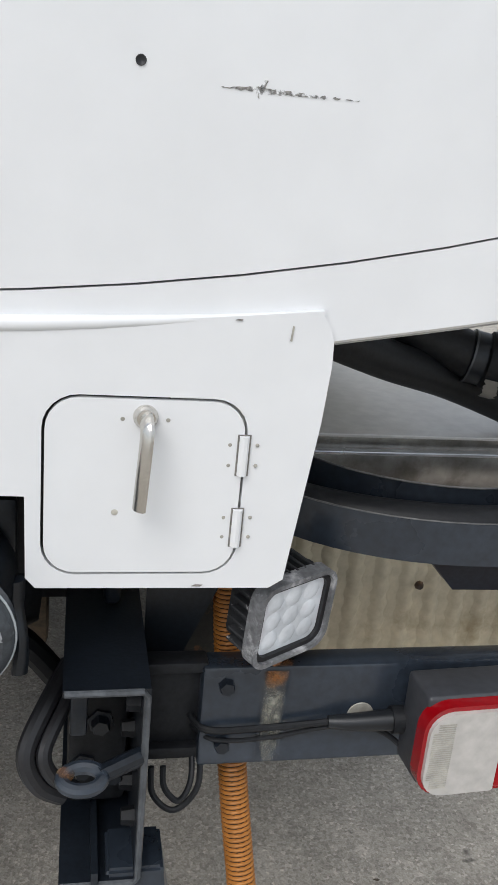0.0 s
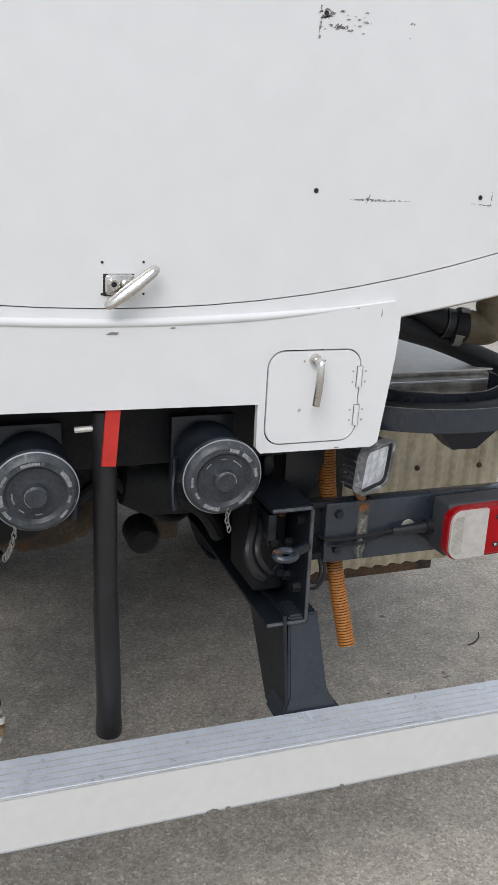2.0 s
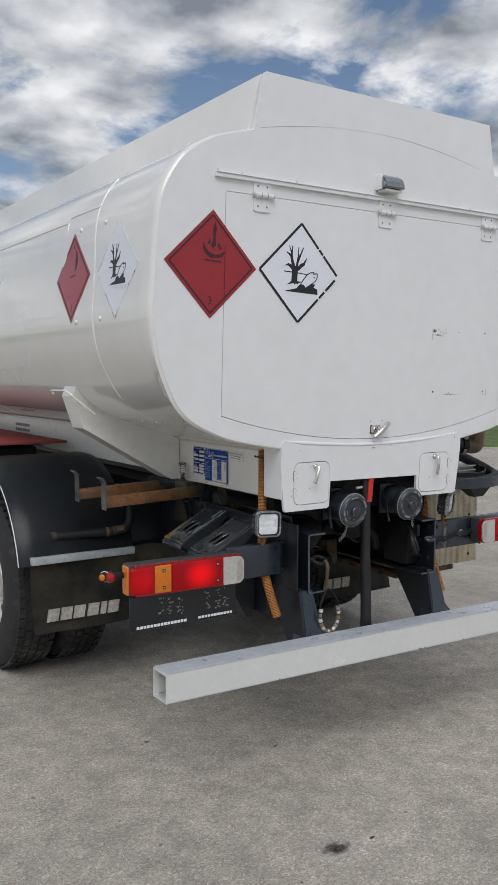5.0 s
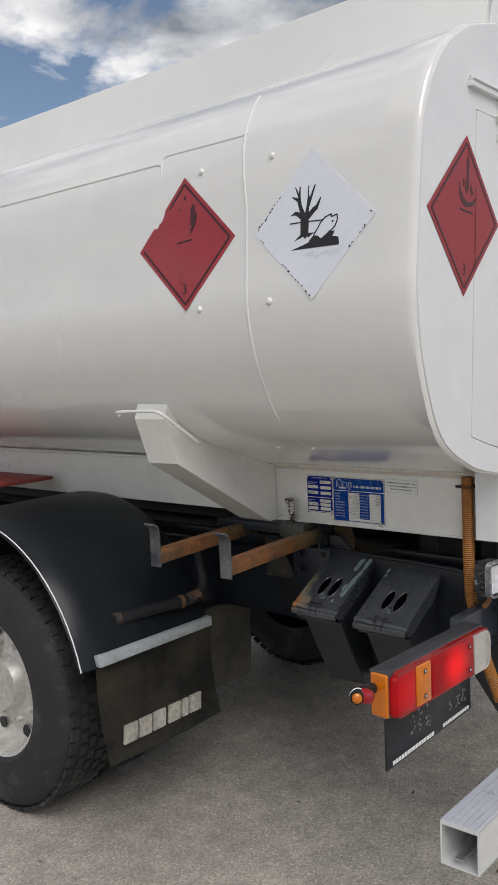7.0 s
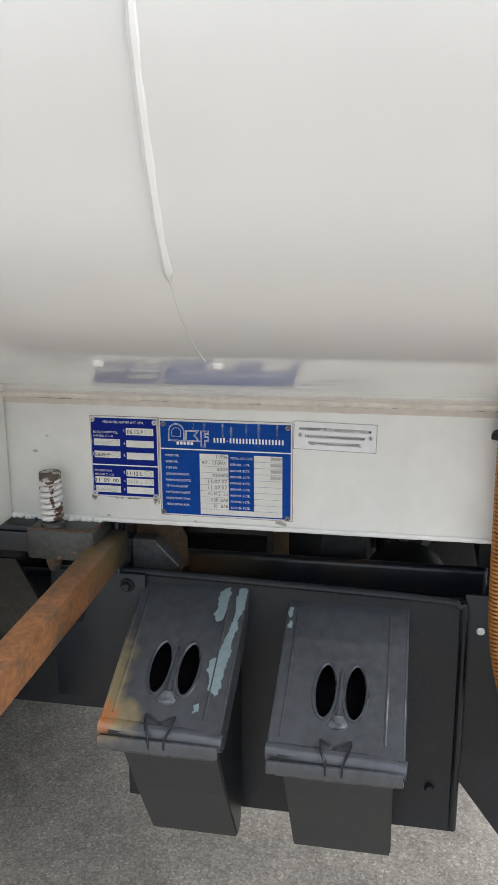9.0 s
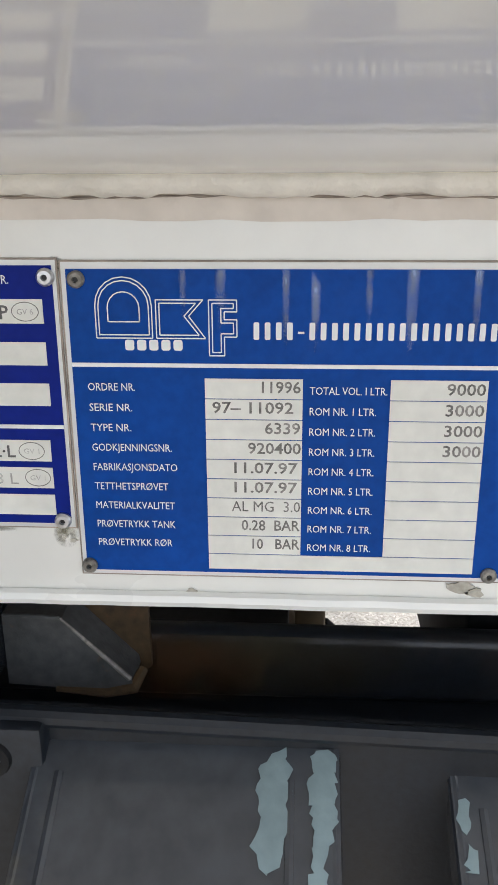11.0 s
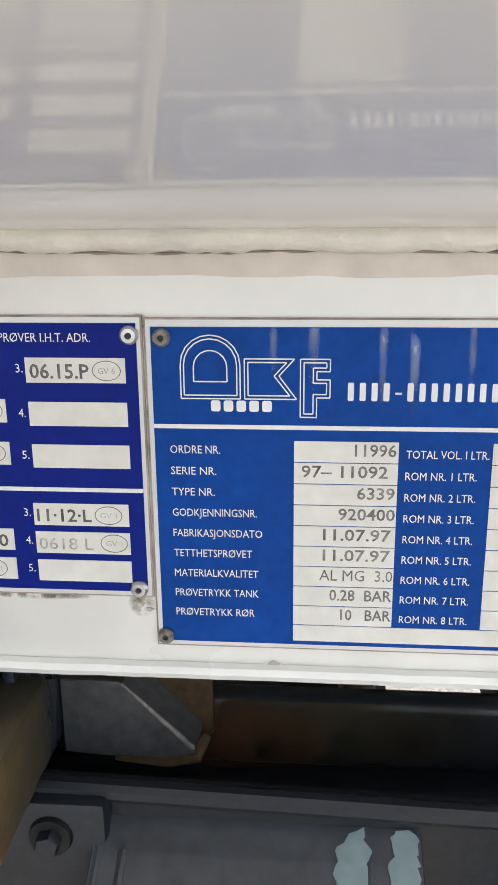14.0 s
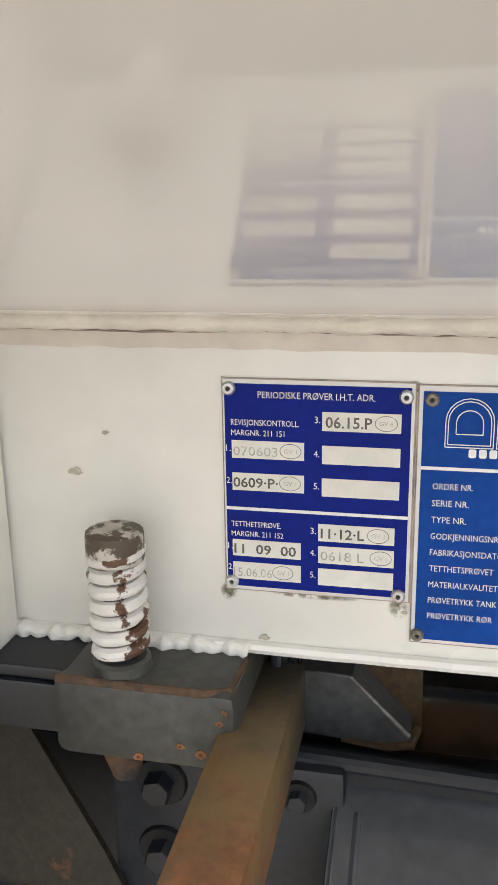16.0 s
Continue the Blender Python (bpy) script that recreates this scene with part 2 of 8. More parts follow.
BLUE = surface("blue_enamel", (0.002, 0.055, 0.290), 0.36, vary=0.10, fine=160, coarse=18, bump=0.03, bump_scale=300,
               stain=(0.012, 0.065, 0.29), stain_at=0.60, stain_scale=14, soft=0.2)
BLUE_DEEP = surface("deep_blue_enamel", (0.003, 0.015, 0.20), 0.42, vary=0.08, fine=160, coarse=18, bump=0.02, bump_scale=300)
for m in (DARK_LOW, RUBBER, RAILMAT):
    m.node_tree.nodes["Principled BSDF"].inputs["Specular IOR Level"].default_value = 0.32
for m in (BLUE, BLUE_DEEP):
    m.node_tree.nodes["Principled BSDF"].inputs["Specular IOR Level"].default_value = 0.12
RED_DECAL = surface("faded_red_film", (0.30, 0.022, 0.030), 0.40, vary=0.06, fine=60, coarse=6, bump=0.03)
RED_DECAL_SIDE = surface("red_film", (0.34, 0.020, 0.028), 0.30, vary=0.07, fine=50, coarse=8, bump=0.03, coat=0.4)
RED_LINE = surface("worn_dark_red_print", (0.055, 0.010, 0.014), 0.45, vary=0.3, fine=90, coarse=14, bump=0.02)
WHITE_DECAL = surface("white_film", (0.76, 0.78, 0.84), 0.34, vary=0.02, fine=60, coarse=6, bump=0.02)
RED_PAINT = surface("red_paint", (0.55, 0.030, 0.022), 0.4, vary=0.1, fine=80, coarse=8, bump=0.04)
RED_LENS = clear_lens("red_lens", (0.27, 0.0015, 0.005), 0.2)
AMBER_LENS = clear_lens("amber_lens", (0.58, 0.155, 0.008))
CLEAR_LENS = clear_lens("clear_lens", (0.46, 0.44, 0.415))
BEZEL = surface("worn_silver_bezel", (0.16, 0.163, 0.17), 0.38, vary=0.3, fine=160, coarse=30, bump=0.2, bump_scale=300, stain=(0.50, 0.50, 0.51), stain_at=0.52, stain_scale=34, soft=0.12)
LAMP_GLASS = surface("lamp_glass", (0.74, 0.77, 0.80), 0.16, vary=0.14, fine=45, coarse=12, bump=0.25, bump_scale=70, coat=1.0)
LAMPHOUSE = surface("grey_black_plastic", (0.042, 0.044, 0.050), 0.42, vary=0.15, fine=90, coarse=6, bump=0.05, bump_scale=260, stain=(0.055, 0.053, 0.05), stain_at=0.58, stain_scale=6, soft=0.2)
LAMP_BODY = surface("worn_lamp_casting", (0.03, 0.031, 0.034), 0.5, vary=0.3, fine=120, coarse=14, bump=0.15, bump_scale=300,
                    stain=(0.42, 0.42, 0.42), stain_at=0.60, stain_scale=70, soft=0.05)
HOSE_ORANGE = surface("orange_flexible_hose", (0.44, 0.175, 0.036), 0.42, vary=0.15, fine=120, coarse=9, bump=0.1, bump_scale=260,
                      stain=(0.24, 0.11, 0.04), stain_at=0.60, stain_scale=14, soft=0.2)
HOSE_GROOVE = surface("hose_groove", (0.045, 0.022, 0.012), 0.8, vary=0.2, fine=120, coarse=9, bump=0.1)
OLIVE = surface("weathered_olive_pipe", (0.20, 0.155, 0.095), 0.5, vary=0.2, fine=60, coarse=6, bump=0.1, bump_scale=200,
                stain=(0.09, 0.07, 0.045), stain_at=0.52, stain_scale=7, soft=0.2)
GUARDMAT = surface("dusty_dark_guard", (0.020, 0.025, 0.031), 0.30, vary=0.2, fine=70, coarse=4, bump=0.05, bump_scale=200, stain=(0.045, 0.046, 0.045), stain_at=0.56, stain_scale=3, soft=0.3)
LIDMAT = surface("pale_weathered_lid", (0.62, 0.605, 0.585), 0.36, metal=0.25, vary=0.07, fine=50, coarse=4, bump=0.06, bump_scale=160, stain=(0.34, 0.24, 0.16), stain_at=0.66, stain_scale=5, soft=0.12)
STEEL_FRONT = surface("dull_steel_front", (0.34, 0.325, 0.30), 0.30, metal=0.75, vary=0.2, fine=40, coarse=9, bump=0.05, bump_scale=160, stain=(0.13, 0.115, 0.095), stain_at=0.50, stain_scale=14, soft=0.25)
FLAPMAT = surface("dusty_flap_rubber", (0.020, 0.020, 0.018), 0.65, vary=0.25, fine=110, coarse=6, bump=0.1, bump_scale=240, stain=(0.088, 0.079, 0.055), stain_at=0.40, stain_scale=3.2, soft=0.3)
RAILPALE = surface("pale_blue_grey_rail", (0.42, 0.46, 0.48), 0.45, metal=0.3, vary=0.12, fine=60, coarse=8, bump=0.08, stain=(0.16, 0.155, 0.14), stain_at=0.58, stain_scale=9, soft=0.15)
CHOCK_BRIGHT = surface("bright_chock_steel", (0.16, 0.172, 0.185), 0.30, metal=0.3, vary=0.2, fine=110, coarse=24, bump=0.08, stain=(0.045, 0.052, 0.062), stain_at=0.52, stain_scale=40, soft=0.15)
# Darker copy of the chock paint; shade below the lid put into colour.
CHOCK_LOW = surface("shaded_chock_body_paint", (0.017, 0.020, 0.024), 0.40, vary=0.2, fine=60, coarse=7, bump=0.04, bump_scale=90, stain=(0.05, 0.05, 0.048), stain_at=0.64, stain_scale=12, soft=0.15)
BOXMAT = surface("weathered_ribbed_sheet", (0.50, 0.44, 0.32), 0.55, vary=0.12, fine=60, coarse=8, bump=0.2, bump_scale=90,
                 stain=(0.28, 0.22, 0.13), stain_at=0.55, stain_scale=7, soft=0.18)
RED_BOARD = surface("red_board", (0.25, 0.045, 0.04), 0.5, vary=0.15, fine=60, coarse=6, bump=0.05)
SPRINGMAT = surface("chipped_white_spring", (0.72, 0.71, 0.68), 0.5, vary=0.06, fine=90, coarse=20, bump=0.1,
                    stain=(0.11, 0.052, 0.03), stain_at=0.57, stain_scale=42, soft=0.03)


def ground_material(name):
    m = bpy.data.materials.new(name)
    m.use_nodes = True
    n, l = m.node_tree.nodes, m.node_tree.links
    p = n["Principled BSDF"]
    co = n.new("ShaderNodeTexCoord")

    def tex(kind, scale, **kw):
        t = n.new(kind)
        t.inputs["Scale"].default_value = scale
        for k, v in kw.items():
            t.inputs[k].default_value = v
        l.new(co.outputs["Object"], t.inputs["Vector"])
        return t

    pebble = tex("ShaderNodeTexVoronoi", 140)
    fines = tex("ShaderNodeTexNoise", 220, Detail=5.0)
    blot = tex("ShaderNodeTexNoise", 1.1, Detail=7.0, Roughness=0.6)
    spots = tex("ShaderNodeTexNoise", 9, Detail=5.0)
    sep = n.new("ShaderNodeSeparateColor")
    l.new(pebble.outputs["Color"], sep.inputs[0])
    ramp = n.new("ShaderNodeValToRGB")
    e = ramp.color_ramp.elements
    e[0].position, e[0].color = 0.0, (0.30, 0.272, 0.232, 1)
    e[1].position, e[1].color = 1.0, (0.60, 0.555, 0.49, 1)
    mid = e.new(0.55)
    mid.color = (0.42, 0.385, 0.333, 1)
    hi = e.new(0.88)
    hi.color = (0.465, 0.43, 0.375, 1)
    l.new(sep.outputs[0], ramp.inputs[0])

    def times(color, value, lo, hi_):
        r = n.new("ShaderNodeMapRange")
        r.inputs[1].default_value, r.inputs[2].default_value = 0.3, 0.7
        r.inputs[3].default_value, r.inputs[4].default_value = lo, hi_
        l.new(value, r.inputs[0])
        x = n.new("ShaderNodeMix")
        x.data_type, x.blend_type = "RGBA", "MULTIPLY"
        x.inputs[0].default_value = 1.0
        l.new(color, x.inputs[6])
        l.new(r.outputs[0], x.inputs[7])
        return x.outputs[2]

    c = times(ramp.outputs[0], fines.outputs[0], 0.78, 1.20)
    c = times(c, blot.outputs[0], 0.80, 1.16)
    c = times(c, spots.outputs[0], 0.84, 1.12)
    oil = n.new("ShaderNodeMapRange")
    oil.inputs[1].default_value, oil.inputs[2].default_value = 0.70, 0.76
    l.new(spots.outputs[0], oil.inputs[0])
    dark = n.new("ShaderNodeMix")
    dark.data_type = "RGBA"
    dark.inputs[7].default_value = (0.06, 0.055, 0.05, 1)
    l.new(oil.outputs[0], dark.inputs[0])
    l.new(c, dark.inputs[6])
    l.new(dark.outputs[2], p.inputs["Base Color"])
    p.inputs["Roughness"].default_value = 0.82
    add = n.new("ShaderNodeMath")
    l.new(pebble.outputs["Distance"], add.inputs[0])
    l.new(fines.outputs[0], add.inputs[1])
    bn = n.new("ShaderNodeBump")
    bn.inputs["Strength"].default_value, bn.inputs["Distance"].default_value = 0.28, 0.003
    l.new(add.outputs[0], bn.inputs["Height"])
    l.new(bn.outputs[0], p.inputs["Normal"])
    return m


CONCRETE = ground_material("yard_concrete")
GRASS = surface("grass", (0.085, 0.13, 0.030), 0.9, vary=0.35, fine=9, coarse=0.7, bump=0.6, bump_scale=40, bump_far=0.03)
FAR_GREY = surface("far_grey", (0.16, 0.17, 0.18), 0.8, vary=0.2, fine=2, coarse=0.4)


# ---- mesh helpers ----
from mathutils.geometry import tessellate_polygon


def thing(name, loc, label, category, group="", kind=""):
    ob = new(name)
    ob.empty_display_size = 0.2
    ob.location = loc
    return tagged(ob, label, category, group, kind)


def world_of(ob):
    """Where an unrotated parent chain stands."""
    at = Vector((0, 0, 0))
    while ob:
        at += ob.location + (ob.matrix_parent_inverse.translation if ob.parent else Vector((0, 0, 0)))
        ob = ob.parent
    return at


def part(name, bm, material, parent, label="", smooth=True):
    """Links a bmesh, in world coordinates, as one mesh under a thing or a part."""
    bmesh.ops.recalc_face_normals(bm, faces=bm.faces)
    me = bpy.data.meshes.new(name)
    bm.to_mesh(me)
    bm.free()
    me.materials.append(material)
    if smooth:
        me.shade_smooth()
        me.set_sharp_from_angle(angle=radians(35))
    ob = new(name, me)
    if parent:
        ob.parent = parent
        ob.matrix_parent_inverse = Matrix.Translation(-world_of(parent))
    if label:
        ob["label"] = label
    return ob


def box(x0, x1, y0, y1, z0, z1, bevel=0.0, segs=2, bm=None):
    made = bm or bmesh.new()
    vs = bmesh.ops.create_cube(made, size=1.0)["verts"]
    for v in vs:
        v.co = Vector(((x0 + x1) / 2 + v.co.x * (x1 - x0), (y0 + y1) / 2 + v.co.y * (y1 - y0), (z0 + z1) / 2 + v.co.z * (z1 - z0)))
    if bevel:
        es = list({e for v in vs for e in v.link_edges})
        bmesh.ops.bevel(made, geom=es, offset=bevel, segments=segs, affect="EDGES", profile=0.5)
    return made


def turned(bm, m):
    bmesh.ops.transform(bm, matrix=m, verts=bm.verts)
    return bm


def about(at, rx=0, ry=0, rz=0):
    return Matrix.Translation(at) @ pose(0, 0, 0, rx, ry, rz) @ Matrix.Translation(-Vector(at))


def smooth_path(pts, steps=8, closed=False):
    """Catmull-Rom through the points."""
    pts = [Vector(p) for p in pts]
    n, out = len(pts), []
    for i in range(n if closed else n - 1):
        if closed:
            a, b, c, d = pts[i - 1], pts[i], pts[(i + 1) % n], pts[(i + 2) % n]
        else:
            a, b, c, d = pts[max(i - 1, 0)], pts[i], pts[i + 1], pts[min(i + 2, n - 1)]
        for k in range(steps):
            t = k / steps
            out.append(0.5 * ((2 * b) + (c - a) * t + (2 * a - 5 * b + 4 * c - d) * t * t + (3 * b - a - 3 * c + d) * t ** 3))
    if not closed:
        out.append(pts[-1])
    return out


def tube(path, radius, segs=10, closed=False, bm=None, caps=True, flat=1.0):
    """A round tube along a path; radius is one number or one for each point."""
    made = bm or bmesh.new()
    path = [Vector(p) for p in path]
    n = len(path)
    rad = radius if isinstance(radius, (list, tuple)) else [radius] * n
    rings, side = [], None
    for i, p in enumerate(path):
        if closed:
            d = path[(i + 1) % n] - path[i - 1]
        else:
            d = path[min(i + 1, n - 1)] - path[max(i - 1, 0)]
        d.normalize()
        if side is None:
            side = d.orthogonal().normalized()
        side = (side - d * side.dot(d)).normalized()
        up = d.cross(side)
        rings.append([made.verts.new(p + rad[i] * (math.cos(a) * side + flat * math.sin(a) * up))
                      for a in (2 * math.pi * k / segs for k in range(segs))])
    for i in range(n if closed else n - 1):
        a, b = rings[i], rings[(i + 1) % n]
        for k in range(segs):
            made.faces.new((a[k], a[(k + 1) % segs], b[(k + 1) % segs], b[k]))
    if caps and not closed:
        made.faces.new(rings[0])
        made.faces.new(list(reversed(rings[-1])))
    return made


def lathe(profile, centre, axis, segs=32, bm=None):
    """Turns (radius, height) pairs round an axis through the centre."""
    made = bm or bmesh.new()
    axis = Vector(axis).normalized()
    a = axis.orthogonal().normalized()
    b = axis.cross(a)
    c = Vector(centre)
    rings = []
    for r, h in profile:
        if r < 1e-6:
            rings.append([made.verts.new(c + axis * h)])
        else:
            rings.append([made.verts.new(c + axis * h + r * (math.cos(t) * a + math.sin(t) * b))
                          for t in (2 * math.pi * k / segs for k in range(segs))])
    for p, q in zip(rings, rings[1:]):
        for k in range(segs):
            j = (k + 1) % segs
            if len(p) == 1 and len(q) == 1:
                continue
            if len(p) == 1:
                made.faces.new((p[0], q[j], q[k]))
            elif len(q) == 1:
                made.faces.new((p[k], p[j], q[0]))
            else:
                made.faces.new((p[k], p[j], q[j], q[k]))
    return made


def plate(loops, place, thick, bm=None):
    """A flat sheet from closed 2D loops (the first is the outline, the rest are holes); place maps (u, v, depth) to the world."""
    made = bm or bmesh.new()
    top_edges, rings = [], []
    for loop in loops:
        front = [made.verts.new(place(u, v, 0.0)) for u, v in loop]
        back = [made.verts.new(place(u, v, thick)) for u, v in loop]
        rings.append((front, back))
    faces = []
    for front, back in rings:
        k = len(front)
        for i in range(k):
            made.faces.new((front[i], front[(i + 1) % k], back[(i + 1) % k], back[i]))
    flat = [v for loop in loops for v in loop]
    for which in (0, 1):
        verts = [v for ring in rings for v in ring[which]]
        for tri in tessellate_polygon([[Vector((u, v, 0)) for u, v in loop] for loop in loops]):
            try:
                made.faces.new([verts[i] for i in tri])
            except ValueError:
                pass
    return made


def ragged(poly, step, amp, seed):
    """A polygon with its edges broken up, as chipped paint is."""
    rnd_ = random.Random(seed)
    out = []
    for (a, b), (c, d) in zip(poly, poly[1:] + poly[:1]):
        n_ = max(1, int(math.hypot(c - a, d - b) / step))
        for k in range(n_):
            out.append((a + (c - a) * k / n_ + rnd_.uniform(-amp, amp), b + (d - b) * k / n_ + rnd_.uniform(-amp, amp)))
    return out


def rounded(u0, v0, u1, v1, r, segs=6):
    """A rectangle with rounded corners."""
    out = []
    for cu, cv, a0 in ((u1 - r, v1 - r, 0), (u0 + r, v1 - r, 90), (u0 + r, v0 + r, 180), (u1 - r, v0 + r, 270)):
        for k in range(segs + 1):
            a = radians(a0 + 90 * k / segs)
            out.append((cu + r * math.cos(a), cv + r * math.sin(a)))
    return out


def grown(loop, d):
    """A loop moved outwards by d (counter-clockwise loops)."""
    out, n = [], len(loop)
    for i in range(n):
        a, b, c = Vector(loop[i - 1]), Vector(loop[i]), Vector(loop[(i + 1) % n])
        e, f = (b - a), (c - b)
        e, f = (e.normalized() if e.length > 1e-9 else f.normalized()), (f.normalized() if f.length > 1e-9 else e.normalized())
        nrm = Vector((e.y + f.y, -e.x - f.x))
        nrm = nrm.normalized() if nrm.length > 1e-6 else Vector((e.y, -e.x))
        out.append(tuple(b + nrm * d / max(0.4, nrm.dot(Vector((e.y, -e.x))))))
    return out


def text_bm(lines, place, bm=None, thick=0.0, bold=0.0):
    """Lettering in the built-in font. lines: (text, u, v, height, width or None); u, v is the left end of the base line."""
    made = bm or bmesh.new()
    for words, u, v, high, wide in lines:
        cu = bpy.data.curves.new("lettering", "FONT")
        cu.body, cu.size, cu.resolution_u, cu.offset = words, 1.0, 2, bold
        ob = bpy.data.objects.new("lettering", cu)
        me = bpy.data.meshes.new_from_object(ob)
        xs = [w.co.x for w in me.vertices]
        if not xs:
            continue
        span, x_min = max(xs) - min(xs), min(xs)
        sv = high / 0.73
        su = (wide / span) if wide else sv
        made_v = [made.verts.new(place(u + (w.co.x - x_min) * su, v + w.co.y * sv, -thick)) for w in me.vertices]
        for f in me.polygons:
            try:
                made.faces.new([made_v[i] for i in f.vertices])
            except ValueError:
                pass
        bpy.data.objects.remove(ob)
        bpy.data.curves.remove(cu)
        bpy.data.meshes.remove(me)
    return made


def screw(at, axis, r, parent, material, name="screw"):
    bm = lathe([(0, 0.35 * r), (0.55 * r, 0.33 * r), (0.9 * r, 0.18 * r), (r, 0), (r, -0.4 * r)], at, axis, 12)
    return part(name, bm, material, parent)


def worn_through(m, scale, lo, hi):
    """Let a thin coat break up where a noise is low, as a wash of rust does."""
    n, l = m.node_tree.nodes, m.node_tree.links
    co, t, r = n.new("ShaderNodeTexCoord"), n.new("ShaderNodeTexNoise"), n.new("ShaderNodeMapRange")
    t.inputs["Scale"].default_value, t.inputs["Detail"].default_value = scale, 6
    r.inputs[1].default_value, r.inputs[2].default_value = lo, hi
    l.new(co.outputs["Object"], t.inputs["Vector"])
    l.new(t.outputs[0], r.inputs[0])
    l.new(r.outputs[0], n["Principled BSDF"].inputs["Alpha"])


RUST_BLEED = RUST_BROWN.copy()
RUST_BLEED.name = "thin_brown_rust"
worn_through(RUST_BLEED, 30, 0.42, 0.62)
CAPMAT = surface("chipped_cap_paint", (0.50, 0.48, 0.43), 0.5, vary=0.15, fine=90, coarse=30, bump=0.15, stain=(0.085, 0.066, 0.046), stain_at=0.47, stain_scale=50, soft=0.04)
SCRAPED = surface("broken_scrape", (0.26, 0.25, 0.235), 0.5, vary=0.4, fine=260, coarse=90, bump=0.1)
worn_through(SCRAPED, 160, 0.44, 0.66)
RUST_WASH = RUST_TAN.copy()
RUST_WASH.name = "thin_rust_wash"
worn_through(RUST_WASH, 26, 0.40, 0.60)


def soft_stain(name, base, centre, reach, most=0.9, grain=40.0, rough=0.6):
    """A thin stain that thins out from its centre; reach gives its half sizes along x, y and z."""
    m = surface(name, base, rough, vary=0.3, fine=120, coarse=20)
    n, l = m.node_tree.nodes, m.node_tree.links
    co = n.new("ShaderNodeTexCoord")
    sub_, div, ln_ = (n.new("ShaderNodeVectorMath") for _ in range(3))
    sub_.operation, div.operation, ln_.operation = "SUBTRACT", "DIVIDE", "LENGTH"
    sub_.inputs[1].default_value, div.inputs[1].default_value = centre, reach
    l.new(co.outputs["Object"], sub_.inputs[0])
    l.new(sub_.outputs[0], div.inputs[0])
    l.new(div.outputs[0], ln_.inputs[0])
    fall = n.new("ShaderNodeMapRange")
    fall.inputs[1].default_value, fall.inputs[2].default_value = 0.15, 1.0
    fall.inputs[3].default_value, fall.inputs[4].default_value = most, 0.0
    l.new(ln_.outputs["Value"], fall.inputs[0])
    t, r, mul = n.new("ShaderNodeTexNoise"), n.new("ShaderNodeMapRange"), n.new("ShaderNodeMath")
    t.inputs["Scale"].default_value, t.inputs["Detail"].default_value = grain, 6
    r.inputs[1].default_value, r.inputs[2].default_value = 0.32, 0.60
    mul.operation = "MULTIPLY"
    l.new(co.outputs["Object"], t.inputs["Vector"])
    l.new(t.outputs[0], r.inputs[0])
    l.new(r.outputs[0], mul.inputs[0])
    l.new(fall.outputs[0], mul.inputs[1])
    l.new(mul.outputs[0], n["Principled BSDF"].inputs["Alpha"])
    return m


def stained(m, name, spots):
    """A copy of a material whose colour turns to that of each stain round its centre."""
    m = m.copy()
    m.name = name
    n, l = m.node_tree.nodes, m.node_tree.links
    socket = n["Principled BSDF"].inputs["Base Color"]
    co = n.new("ShaderNodeTexCoord")
    for colour, centre, reach, most, grain in spots:
        away, div, far = (n.new("ShaderNodeVectorMath") for _ in range(3))
        away.operation, div.operation, far.operation = "SUBTRACT", "DIVIDE", "LENGTH"
        away.inputs[1].default_value, div.inputs[1].default_value = centre, reach
        l.new(co.outputs["Object"], away.inputs[0])
        l.new(away.outputs[0], div.inputs[0])
        l.new(div.outputs[0], far.inputs[0])
        t, wob, fall, mix = n.new("ShaderNodeTexNoise"), n.new("ShaderNodeMath"), n.new("ShaderNodeMapRange"), n.new("ShaderNodeMix")
        t.inputs["Scale"].default_value, t.inputs["Detail"].default_value = grain, 7
        l.new(co.outputs["Object"], t.inputs["Vector"])
        wob.operation = "MULTIPLY_ADD"
        wob.inputs[1].default_value = 1.1
        l.new(t.outputs[0], wob.inputs[0])
        l.new(far.outputs["Value"], wob.inputs[2])
        fall.interpolation_type = "SMOOTHSTEP"
        fall.inputs[1].default_value, fall.inputs[2].default_value, fall.inputs[3].default_value, fall.inputs[4].default_value = 0.75, 1.5, most, 0.0
        l.new(wob.outputs[0], fall.inputs[0])
        mix.data_type = "RGBA"
        if socket.links:
            l.new(socket.links[0].from_socket, mix.inputs[6])
        else:
            mix.inputs[6].default_value = socket.default_value
        mix.inputs[7].default_value = (*colour, 1)
        l.new(fall.outputs[0], mix.inputs[0])
        l.new(mix.outputs[2], socket)
    return m


EDGE_WORN = surface("worn_steel_edge", (0.075, 0.082, 0.090), 0.38, vary=0.3, fine=120, coarse=20, bump=0.1, stain=(0.030, 0.035, 0.042), stain_at=0.52, stain_scale=18, soft=0.15)
RUST_SPREAD = soft_stain("brown_rust_bleed", (0.085, 0.040, 0.014), (-0.325, 0.735, 1.012), (0.05, 0.085, 0.034), 0.9, 30)



# ---- setting ----
bm = bmesh.new()
bmesh.ops.create_grid(bm, x_segments=8, y_segments=8, size=600)
tagged(part("ground", bm, CONCRETE, None), "grey weathered concrete yard with fine aggregate", "ground", kind="structure")
bm = box(-400, 600, 10.5, 60, -0.3, 0.05)
turned(bm, about((13.5, 11.0, 0), rz=-38))
tagged(part("lawn", bm, GRASS, None), "mown green grass verge beyond the concrete yard", "grass", kind="structure")
bm = box(-80, 200, 60.2, 61, -0.3, 2.3)
turned(bm, about((13.5, 11.0, 0), rz=-38))
